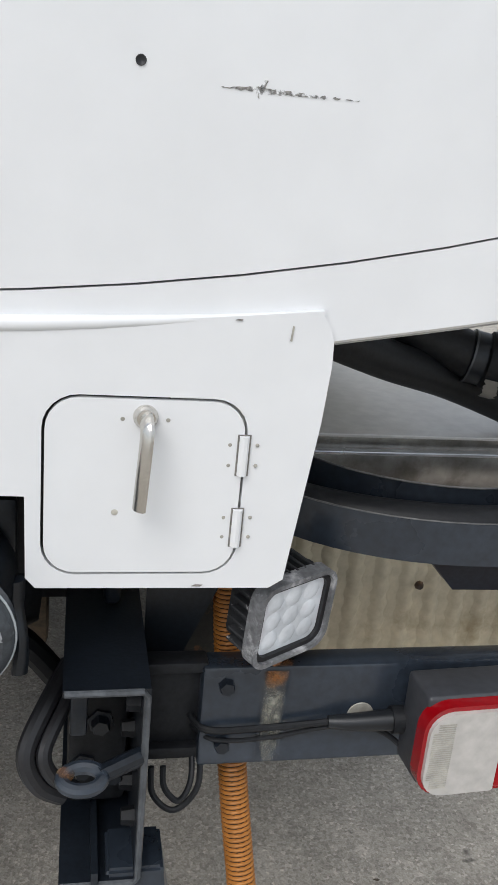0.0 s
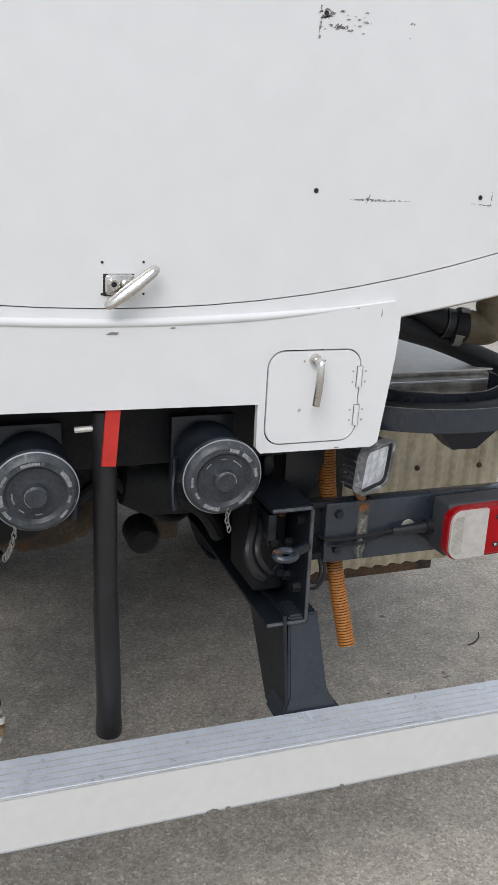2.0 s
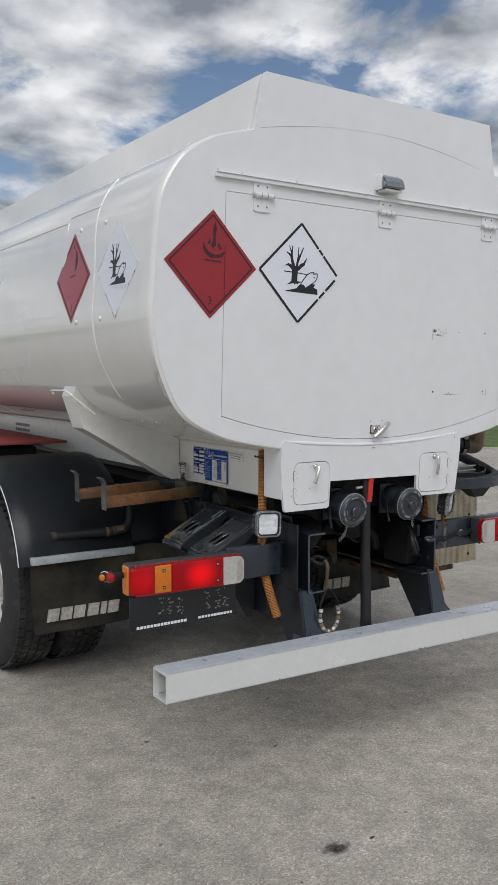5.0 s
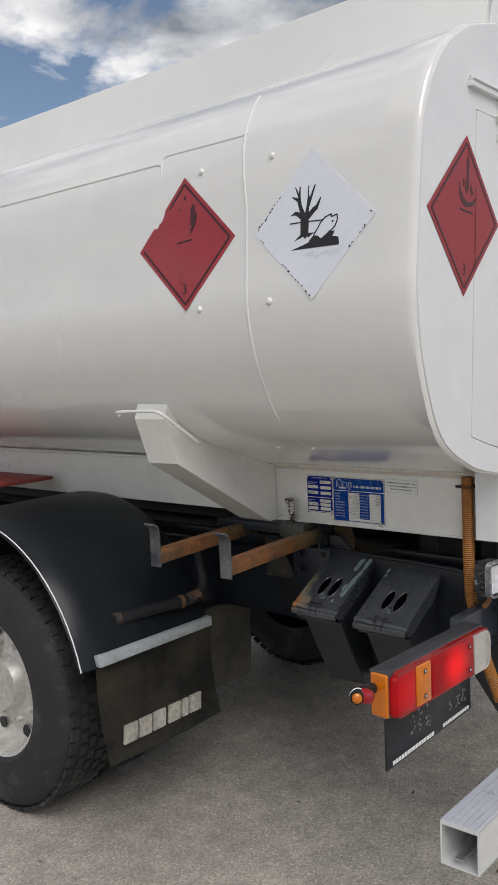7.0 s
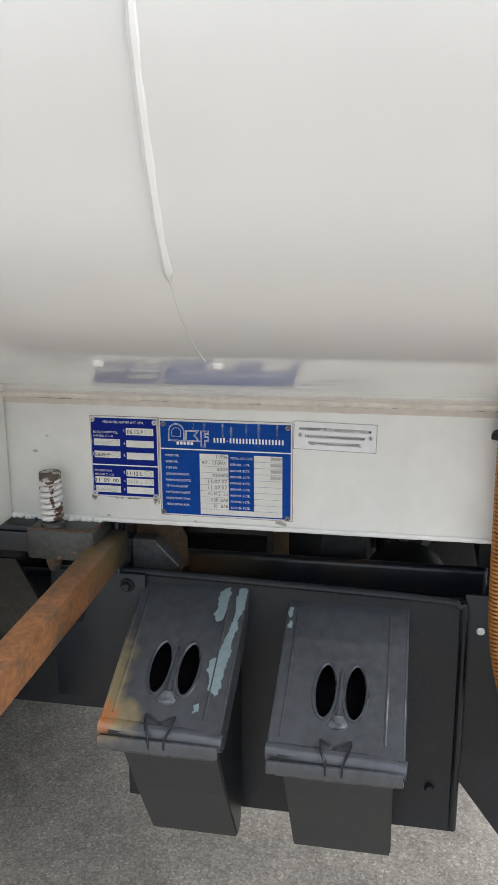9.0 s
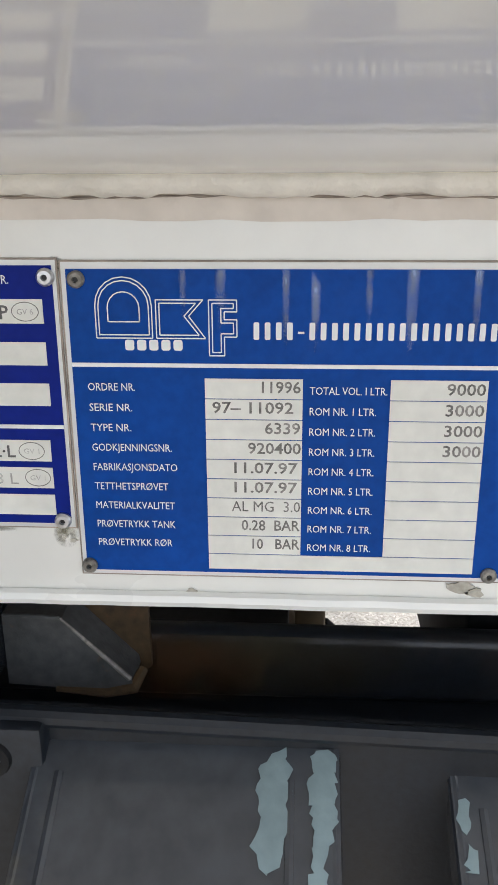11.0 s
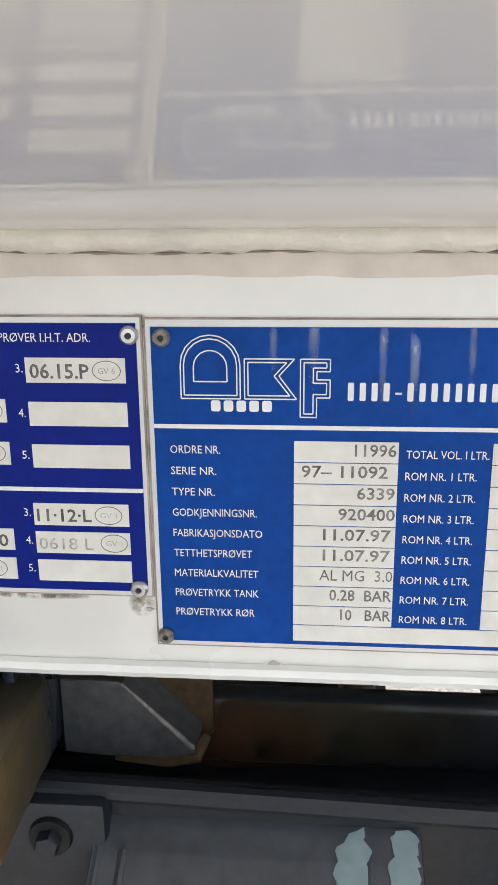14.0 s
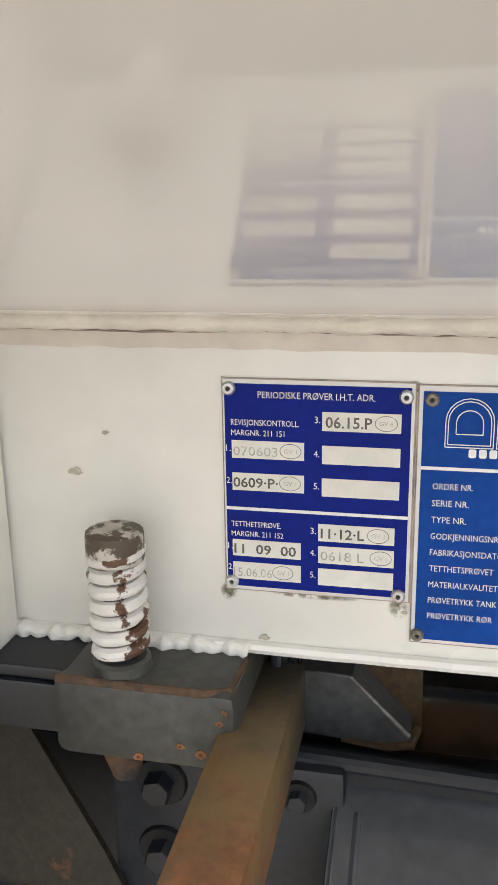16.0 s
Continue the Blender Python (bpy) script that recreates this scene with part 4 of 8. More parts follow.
def flame(worn):
    """What is left of the flame symbol, and the bar under it."""
    if worn:
        return [[(0.14, 0.64), (0.155, 0.55), (0.20, 0.58), (0.195, 0.48), (0.235, 0.45), (0.24, 0.36), (0.20, 0.26), (0.15, 0.19), (0.05, 0.125), (0.11, 0.19), (0.09, 0.21), (0.135, 0.26), (0.085, 0.29), (0.12, 0.34), (0.08, 0.37), (0.115, 0.43), (0.10, 0.50), (0.13, 0.54)],
                strip((-0.20, 0.035), (0.14, 0.06), 0.026), [(-0.03, 0.74), (0.0, 0.72), (0.005, 0.65), (-0.03, 0.67)], [(-0.15, 0.56), (-0.12, 0.55), (-0.13, 0.50), (-0.15, 0.52)]]
    return [[(0.03, 0.80), (0.07, 0.66), (0.05, 0.52), (0.06, 0.36), (0.0, 0.28), (-0.05, 0.34), (0.0, 0.50), (-0.01, 0.66)],
            [(-0.22, 0.40), (-0.17, 0.30), (-0.08, 0.22), (0.05, 0.18), (0.16, 0.20), (0.30, 0.28), (0.22, 0.16), (0.10, 0.13), (-0.04, 0.115), (-0.15, 0.17), (-0.23, 0.27)],
            [(0.12, 0.42), (0.16, 0.36), (0.20, 0.30), (0.15, 0.28), (0.10, 0.34)], [(-0.10, 0.46), (-0.06, 0.44), (-0.08, 0.36), (-0.12, 0.38)],
            strip((-0.19, 0.075), (0.19, 0.06), 0.026)]


def placard(centre, right, up, out, r, roll, kind, worn, label):
    """A diamond film sheet with border and symbol, each layer a film thick."""
    right, up, out = Vector(right).normalized(), Vector(up).normalized(), Vector(out).normalized()
    c, s = math.cos(radians(roll)), math.sin(radians(roll))

    def at(layer):
        def place(u, v, d):
            return Vector(centre) + right * (u * c - v * s) + up * (u * s + v * c) + out * (0.0022 + layer * 0.0007 - d)
        return place

    sheet = diamond(r)
    if kind == "red" and worn:
        sheet = [(0, -r), (r, 0), (0, r), (-0.42 * r, 0.58 * r), (-0.44 * r, 0.50 * r), (-0.50 * r, 0.41 * r), (-0.55 * r, 0.39 * r), (-0.58 * r, 0.33 * r), (-0.64 * r, 0.32 * r), (-0.66 * r, 0.34 * r), (-r, 0)]
    film = RED_DECAL_SIDE if worn and kind == "red" else RED_DECAL if kind == "red" else WHITE_DECAL
    ob = part("placard", plate([sheet], at(0), 0.001), film, truck, label, smooth=False)
    bm = bmesh.new()
    if kind == "red":
        w, q = 0.012, 0.90 * r
        ends = [(0, -q), (q, 0), (0, q), (-q, 0)]
        for i, (a, b) in enumerate(zip(ends, ends[1:] + ends[:1])):
            if worn and i == 2:
                a, b = (0, q), (-0.36 * q, 0.64 * q)
            plate([strip(a, b, w * 0.6)], at(1), 0.0005, bm)
        for poly in flame(worn):
            plate([[(u * r * 0.95 + 0.004, v * r) for u, v in poly]], at(1), 0.0005, bm)
        part("border_and_flame", bm, RED_LINE, ob, "worn dark border and flame", smooth=False)
        part("class_figure", text_bm([("3", -0.012, -0.74 * r, 0.034, None)], at(1.2)), RED_LINE, ob, "dark figure three", smooth=False)
        return ob
    if not worn:
        w = 0.050 * r
        q = r - w * 0.55
        ends = [(0, -q), (q, 0), (0, q), (-q, 0)]
        cuts = {0: ((0.0, 0.50), (0.53, 0.66), (0.69, 0.93)), 1: ((0.02, 0.40), (0.42, 0.52), (0.54, 1.0)), 2: ((0, 1),), 3: ((0, 1),)}
        for i, (a, b) in enumerate(zip(ends, ends[1:] + ends[:1])):
            a, b = Vector(a), Vector(b)
            for t0, t1 in cuts[i]:
                plate([strip(a.lerp(b, t0), a.lerp(b, t1), w)], at(1), 0.0005, bm)
    else:
        rnd_ = random.Random(11)
        ends = [(0, -r), (r, 0), (0, r), (-r, 0)]
        for i, spots in enumerate(((0.62, 0.66, 0.78, 0.83, 0.86), (0.03,), (0.55, 0.60, 0.64, 0.69, 0.73, 0.78, 0.82, 0.87, 0.91, 0.95), (0.10, 0.14, 0.50, 0.55, 0.60, 0.66, 0.72, 0.77, 0.83, 0.90, 0.96))):
            a, b = Vector(ends[i]) * 0.985, Vector(ends[(i + 1) % 4]) * 0.985
            for t in spots:
                k = rnd_.uniform(0.008, 0.018)
                inw = 1.0 - rnd_.uniform(0.0, 0.03)
                plate([ragged(strip(a.lerp(b, t - k) * inw, a.lerp(b, t + k) * inw, rnd_.uniform(0.0015, 0.0042)), 0.002, 0.0011, int(1000 * t) + i)], at(1), 0.0005, bm)
    edge = part("border", bm, BLACK, ob, "black border" + (", mostly worn away" if worn else ""), smooth=False)
    tagged(edge, kind="stuff" if worn else "")
    bm = bmesh.new()
    for k, poly in enumerate(tree_and_fish()):
        sc = 1.0 if not worn else 0.93
        plate([[(u * r * sc, v * r * sc + (0 if not worn else 0.008)) for u, v in poly]], at(1 + 0.03 * k), 0.0005, bm)
    part("tree_and_fish", bm, BLACK, ob, "black dead tree and fish symbol", smooth=False)
    if worn:
        bm = bmesh.new()
        rnd_ = random.Random(3)
        for _ in range(20):
            u, v, k = rnd_.uniform(-0.12, 0.5) * r, rnd_.uniform(-0.43, -0.36) * r, rnd_.uniform(0.008, 0.022) * r
            plate([[(u - k, v - k), (u + k * 0.4, v - 1.6 * k), (u + k, v + k), (u - k * 0.5, v + 1.7 * k)]], at(2.2), 0.0004, bm)
        tagged(part("worn_patch", bm, WHITE_DECAL, ob, smooth=False), kind="stuff")
    return ob


BLACK_WORN = surface("worn_black_print", (0.055, 0.016, 0.017), 0.4, vary=0.5, fine=60, coarse=25, bump=0.02)
for cx_, z_, kind, lab, rr in ((-0.860, 2.125, "red", "faded red diamond hazard placard with a worn flame", 0.2135), (-0.424, 2.119, "white", "white diamond placard with a tree and fish symbol", 0.212)):
    placard(rear(cx_, z_, 0), (1, 0, 0), (0, -LEAN, 1), (0, -1, -LEAN), rr, -1.3, kind, False, lab)
up_side = (0.0716, 0, 1)
for y_, z_, kind, lab in ((0.8055, 2.127, "red", "red diamond hazard placard with a torn edge"), (0.3245, 2.124, "white", "white diamond placard with its border worn away")):
    placard((CX - 1.1641, y_, z_), (0, -1, 0), up_side, (-1, 0, 0.0716), 0.2045, 0.6, kind, True, lab)
bm = bmesh.new()
for z0, z1 in ((2.03, 2.10), (2.105, 2.16), (2.168, 2.21), (1.985, 2.024)):
    plate([[(-0.8005, z0), (-0.7985, z0), (-0.7980, z1), (-0.8000, z1)]], lambda u, v, d: rear(u, v, d - 0.0042), 0.0006, bm)
part("split_line", bm, BLACK_WORN, panel, "split in the film along the door gap", smooth=False)



# ---- subframe, nameplates ----
FX = -0.452
bm = box(FX, FX + 0.10, 0.035, 1.03, 1.141, 1.372, 0.004)
subframe = part("subframe", bm, WHITE_FRAME, truck, "white painted subframe side with nameplates riveted on")
bm = box(-0.548, -0.47, 1.16, 6.6, 1.180, 1.385, 0.004)
part("subframe_front", bm, WHITE_FRAME, truck, "white subframe side further forward")
bm = box(-0.575, -0.546, 1.17, 6.6, 1.372, 1.384, 0.003)
part("ledge", bm, WHITE_FRAME, truck)
bm = box(0.44, 0.54, 0.035, 6.6, 1.141, 1.372, 0.004)
part("subframe", bm, WHITE_FRAME, truck)
rnd = random.Random(8)
path = [(FX - 0.0070 + rnd.uniform(-0.0010, 0.0008), 0.10 + 0.92 * k / 90, 1.3580 + rnd.uniform(-0.0008, 0.0008)) for k in range(91)]
part("sealant_bead", tube(smooth_path(path, 2), [0.0063 + rnd.uniform(-0.0008, 0.0008) for _ in range(181)], 12), SEALANT, subframe, "uneven pale sealant bead under the tank")
bm = plate([[(0.10 + 0.0184 * k, 1.3405 + rnd.uniform(-0.0008, 0.0008)) for k in range(51)] + [(1.02, 1.3560), (0.10, 1.3560)]], lambda u, v, d: Vector((FX - 0.0011 + d, u, v)), 0.001)
part("sealant_strip", bm, SEALANT_DULL, subframe, "smeared tan sealant", smooth=False)
path = [(FX - 0.001, 0.06 + 0.97 * k / 50, 1.1425 + rnd.uniform(-0.0004, 0.0003)) for k in range(51)]
part("lower_edge", tube(smooth_path(path, 2), 0.0045, 8), WHITE_FRAME, subframe)


def on_frame(y0, z0, layer, roll=0.0):
    """Millimetres to the right and down from a plate's corner, laid on the subframe's side."""
    c, s = math.cos(radians(roll)), math.sin(radians(roll))

    def place(u, v, d):
        return Vector((FX - 0.0016 - layer * 0.0007 + d, y0 - (u * c - v * s) / 1000, z0 + (v * c + u * s) / 1000))
    return place


def rect(u0, v0, u1, v1):
    return [(u0, -v1), (u1, -v1), (u1, -v0), (u0, -v0)]


def rivet_on(y0, z0, u, v, r, parent, material):
    at = Vector((FX - 0.003, y0 - u / 1000, z0 - v / 1000))
    bm = lathe([(0.0010 * r, 0.05 * r / 1000), (0.30 * r / 1000, 0.1 * r / 1000), (0.36 * r / 1000, 0.45 * r / 1000), (0.75 * r / 1000, 0.42 * r / 1000), (r / 1000, 0.1 * r / 1000), (r / 1000, -0.5 * r / 1000)], at, (-1, 0, 0), 18)
    ob = part("rivet", bm, material, parent)
    part("rivet_hole", lathe([(0, 0.12 * r / 1000), (0.33 * r / 1000, 0.12 * r / 1000), (0.33 * r / 1000, -0.2 * r / 1000)], at, (-1, 0, 0), 12), BLACK, ob)
    return ob


# tank nameplate
Y0, Z0 = 0.7475, 1.3215
# Dark sheet peeping out round the plate, drawn as its shadow gap.
part("shadow_edge", plate([rect(-0.9, -0.9, 221.4, 164.9)], on_frame(Y0, Z0, -0.6), 0.0008), GRIME_AND_SHADOW, truck, "dark outline drawn as the shadow gap round the nameplate", smooth=False)
pl = part("nameplate", plate([rect(0, 0, 220.5, 164)], on_frame(Y0, Z0, 0), 0.0014), ALU_PAINT, truck, "blue and white tank data nameplate", smooth=False)
part("blue_ground", plate([rect(2.2, 3.2, 218, 161.8)], on_frame(Y0, Z0, 0.5), 0.0004), BLUE, pl, smooth=False)
bm = plate([rect(2.2, 48.6, 218, 50.6)], on_frame(Y0, Z0, 1), 0.0004)
part("white_rule", bm, WHITEPRINT, pl, smooth=False)
ROWS = [56.0 + 10.55 * k for k in range(10)]
for u0, u1, last in ((67.5, 115.5, 9), (158.0, 204.5, 9)):
    for k in range(last):
        part("field", plate([rect(u0, ROWS[k], u1, ROWS[k + 1] - 0.45)], on_frame(Y0, Z0, 1), 0.0004), FIELD, pl, smooth=False)
part("field", plate([rect(67.5, ROWS[9], 204.5, ROWS[9] + 8.6)], on_frame(Y0, Z0, 1), 0.0004), FIELD, pl, smooth=False)
left_words = ["ORDRE NR.", "SERIE NR.", "TYPE NR.", "GODKJENNINGSNR.", "FABRIKASJONSDATO", "TETTHETSPRØVET", "MATERIALKVALITET", "PRØVETRYKK TANK", "PRØVETRYKK RØR"]
left_wide = [23.5, 21.5, 20.5, 40.5, 43.0, 38.0, 41.0, 41.0, 39.0]
lines = [(w, 9.5, -(ROWS[k] + 6.6), 4.1, wd) for k, (w, wd) in enumerate(zip(left_words, left_wide))]
lines += [("TOTAL VOL. I LTR.", 119.0, -(ROWS[0] + 7.6), 4.1, 37.5)]
lines += [(f"ROM NR. {k} LTR.", 119.0, -(ROWS[k] + 7.6), 4.1, 32.5) for k in range(1, 9)]
lettering = WHITEPRINT
for line in lines:
    part("printed_line", text_bm([line], on_frame(Y0, Z0, 1.1)), lettering, pl, "white printed field names", smooth=False)
values = [("11996", 95.5, 19), ("97– 11092", 71, 40), ("6339", 97, 17.5), ("920400", 88.5, 26.5), ("11.07.97", 81.5, 32), ("11.07.97", 81.5, 32), ("AL MG  3.0", 80, 35), ("0.28  BAR", 85, 30), ("10   BAR", 90.5, 24.5)]
lines = [(w, u, -(ROWS[k] + 6.9), 6.0, wd) for k, (w, u, wd) in enumerate(values)]
lines += [(w, 185.0, -(ROWS[k] + 7.2), 6.0, 18.5) for k, w in enumerate(("9000", "3000", "3000", "3000"))]
lettering = STAMP
for line in lines:
    part("stamped_number", text_bm([line], on_frame(Y0, Z0, 1.2), bold=0.0 if "MG" in line[0] else 0.014), lettering, pl, "grey stamped figures", smooth=False)
# maker's sign as outlined plain shapes, and maker's name as plain blocks
bm = bmesh.new()
at = on_frame(Y0, Z0, 1.1)


def outline_stroke(pts, w=0.55, closed=True):
    k = len(pts)
    for i in range(k if closed else k - 1):
        plate([strip(pts[i], pts[(i + 1) % k], w)], at, 0.0003, bm)


def arch(u0, u1, v_low, v_spring):
    r, c = (u1 - u0) / 2, (u0 + u1) / 2
    return [(u0, v_low)] + [(c - r * math.cos(math.pi * k / 10), v_spring + r * math.sin(math.pi * k / 10)) for k in range(11)] + [(u1, v_low)]


outline_stroke(arch(15.5, 42.8, -36.2, -20.5))
outline_stroke(arch(17.0, 41.3, -34.6, -20.7))
outline_stroke([(21.5, -28.2), (21.5, -22.5)] + arch(21.5, 36.8, -28.2, -21.5)[1:-1] + [(36.8, -28.2)])
outline_stroke([(44.8, -36.2), (44.8, -17.6), (67.5, -17.6), (60.5, -25.4), (68.5, -36.2)])
outline_stroke([(46.4, -34.6), (46.4, -19.2), (64.0, -19.2), (58.3, -25.4), (65.4, -34.6)])
outline_stroke([(70.2, -44.6), (70.2, -17.6), (83.6, -17.6), (83.6, -23.2), (77.6, -23.2), (77.6, -27.0), (83.6, -27.0), (83.6, -35.4), (77.6, -35.4), (77.6, -44.6)])
outline_stroke([(71.8, -43.0), (71.8, -19.2), (82.0, -19.2), (82.0, -21.6), (76.0, -21.6), (76.0, -28.6), (82.0, -28.6), (82.0, -33.8), (76.0, -33.8), (76.0, -43.0)])
part("maker_sign", bm, WHITEPRINT, pl, "white outlined maker's sign", smooth=False)
for k in range(5):
    part("maker_block", plate([rounded(29.2 + 5.9 * k, -42.2, 33.6 + 5.9 * k, -37.0, 1.0, 2)], at, 0.0003), WHITEPRINT, pl, smooth=False)
for k in range(22):
    shape = rect(91.5 + 5.33 * k, 32.6, 94.5 + 5.33 * k, 33.6) if k == 4 else rounded(91.6 + 5.33 * k, -36.6, 94.3 + 5.33 * k, -28.2, 0.6, 2)
    part("maker_block", plate([shape], at, 0.0003), WHITEPRINT, pl, smooth=False)
for u, v in ((7.3, 8.0), (213.5, 8.0), (3.8, 159.0), (213.0, 160.0)):
    rivet_on(Y0, Z0, u, v, 4.2, pl, RIVETMAT)

for u, w, deep, most_ in ((76, 3.0, 30, 0.45), (107, 2.2, 38, 0.55), (121, 2.6, 40, 0.60), (146, 2.0, 34, 0.45), (166, 3.2, 42, 0.50), (58, 2.0, 24, 0.35), (196, 2.4, 36, 0.45)):
    film = soft_stain("chalky_run", (0.30, 0.38, 0.58), (FX, Y0 - u / 1000, Z0 - 0.004), (0.05, w / 1000, deep / 1000), most_, 90)
    part("chalky_run", plate([rect(u - 4, 3.4, u + 4, 47.5)], on_frame(Y0, Z0, 0.8), 0.0002), film, pl, "pale chalky water run", smooth=False)

# test record plate
Y1, Z1 = 0.8685, 1.3225
# Same dark outline, the plate's shadow gap put into colour.
part("shadow_edge", plate([rect(1.5, -0.9, 119.4, 139.4)], on_frame(Y1, Z1, -0.6), 0.0008), GRIME_AND_SHADOW, truck, "dark outline drawn as the shadow gap round the nameplate", smooth=False)
pt = part("nameplate", plate([rect(2.4, 0, 118.5, 138.5)], on_frame(Y1, Z1, 0), 0.0014), ALU_PAINT, truck, "deep blue periodic test record plate", smooth=False)
part("blue_ground", plate([rect(3.4, 2.6, 116.6, 136.2)], on_frame(Y1, Z1, 0.5), 0.0004), BLUE_DEEP, pt, smooth=False)
part("white_rule", plate([rect(3.4, 82.0, 116.6, 84.0)], on_frame(Y1, Z1, 1), 0.0004), WHITEPRINT, pt, smooth=False)
fields = [(7.6, 38.4, 53, 49.8), (7.6, 59.4, 53, 70.8), (64, 18.6, 111, 30.4), (64, 39.6, 111, 51.2), (64, 60.4, 111, 72.0),
          (6.9, 104.0, 51, 115.2), (6.9, 119.4, 51, 131.0), (62, 90.2, 109, 101.6), (62, 105.0, 109, 116.4), (62, 120.0, 109, 131.4)]
for f in fields:
    part("field", plate([rect(*f)], on_frame(Y1, Z1, 1), 0.0004), FIELD, pt, smooth=False)
lines = [("PERIODISKE PRØVER I.H.T. ADR.", 24.5, -11.2, 4.3, 71), ("REVISJONSKONTROLL.", 7.4, -28.6, 3.9, 42.5), ("MARGNR. 211 151", 7.4, -35.2, 3.9, 33.5),
         ("TETTHETSPRØVE.", 6.4, -95.0, 3.7, 32), ("MARGNR. 211 152", 6.4, -101.6, 3.7, 33.5)]
for n, u, v in (("1.", 1.4, 45.5), ("2.", 1.4, 66.4), ("3.", 59.4, 25.6), ("4.", 59.0, 47.0), ("5.", 59.0, 67.6), ("1.", 0.9, 110.5), ("2.", 0.9, 125.0), ("3.", 57.2, 97.0), ("4.", 57.0, 111.6), ("5.", 57.0, 126.6)):
    lines.append((n, u if u > 2 else 3.9, -v, 4.3, 3.2 if u < 2 else 3.4))
lettering = WHITEPRINT
for line in lines:
    part("printed_line", text_bm([line], on_frame(Y1, Z1, 1.1)), lettering, pt, "white printed field names", smooth=False)
lines = [("06.15.P", 66.0, -28.2, 7.0, 28), ("0609·P·", 8.2, -68.6, 6.6, 28.5), ("11·12·L", 63.6, -99.4, 6.6, 27), ("11  09  00", 8.0, -113.2, 6.6, 40)]
lettering = surface("stamp_dark", (0.11, 0.105, 0.10), 0.5, vary=0.4, fine=260, coarse=90, bump=0.1)
for line in lines:
    part("stamped_number", text_bm([line], on_frame(Y1, Z1, 1.2), bold=0.018), lettering, pt, "dark stamped figures", smooth=False)
lines = [("070603", 8.6, -48.0, 6.2, 28), ("0618 L", 63.6, -114.2, 6.4, 27), ("15.06.06", 7.4, -129.2, 6.2, 25), ("GV 6", 98.2, -26.0, 2.9, 8), ("GV 1", 40.2, -66.4, 2.9, 8), ("GV 1", 40.6, -45.6, 2.9, 8),
         ("GV 1", 95.0, -97.4, 2.9, 8), ("GV 1", 97.0, -112.0, 2.9, 8), ("GV 1", 35.4, -126.6, 2.9, 8)]
lettering = surface("stamp_faint", (0.42, 0.41, 0.38), 0.5, vary=0.3, fine=260, coarse=90, bump=0.1)
for line in lines:
    part("stamped_number", text_bm([line], on_frame(Y1, Z1, 1.2)), lettering, pt, "faint stamped figures", smooth=False)
at = on_frame(Y1, Z1, 1.15)
for u, v in ((102.2, -24.6), (44.2, -65.0), (44.6, -44.2), (99.0, -96.0), (101.0, -110.6), (39.4, -125.2)):
    bm = bmesh.new()
    pts = [(u + 6.6 * math.cos(2 * math.pi * k / 20), v + 4.6 * math.sin(2 * math.pi * k / 20)) for k in range(20)]
    for i in range(20):
        plate([strip(pts[i], pts[(i + 1) % 20], 0.4)], at, 0.0003, bm)
    part("stamp_ring", bm, STAMP, pt, "grey oval stamp", smooth=False)
for u, v in ((6.4, 5.6), (113.6, 8.0), (6.2, 133.0), (112.4, 134.4)):
    rivet_on(Y1, Z1, u, v, 4.4, pt, ALU)

for u, v, ru, rv in ((3.5, 141, 6, 7), (113, 143, 7, 8), (118, 2, 5, 4), (60, 140, 30, 2.5)):
    film = soft_stain("rivet_dirt", (0.23, 0.21, 0.13), (FX, Y1 - u / 1000, Z1 - v / 1000), (0.05, ru / 1000, rv / 1000), 0.85, 160)
    part("rivet_dirt", plate([rect(u - ru, v - rv, u + ru, v + rv)], on_frame(Y1, Z1, -0.8), 0.0002), film, pt, "greenish dirt below the rivet", smooth=False)

# small notice
Y2, Z2 = 0.5245, 1.3262
ns = part("notice", plate([rect(0, 0, 131, 46)], on_frame(Y2, Z2, 0.2, -1.2), 0.0012), WHITEPRINT, truck, "white notice strip with black lettering", smooth=False)
bm = bmesh.new()
for a, b in (((0.3, -0.3), (130.7, -0.3)), ((130.7, -0.3), (130.7, -45.7)), ((130.7, -45.7), (0.3, -45.7)), ((0.3, -45.7), (0.3, -0.3))):
    plate([strip(a, b, 0.6)], on_frame(Y2, Z2, 0.8, -1.2), 0.0003, bm)
part("edge_line", bm, STAMP, ns, smooth=False)
lines = [("NIVÅMERKET ER ET IKKE JUSTERT VOLUM", 9, -14.5, 5.0, 113), ("ULOVLIG SOM MÅLEREDSKAP", 18, -26.2, 5.0, 95), ("VED HANDEL OG VANDEL", 23, -37.2, 5.0, 85)]
lettering = BLACK
for line in lines:
    part("printed_line", text_bm([line], on_frame(Y2, Z2, 0.9, -1.2), bold=0.022), lettering, ns, "black lettering", smooth=False)
for u, v in ((10, 22.5), (121, 24.8)):
    rivet_on(Y2, Z2, u, v, 3.6, ns, ALU_DIRTY)

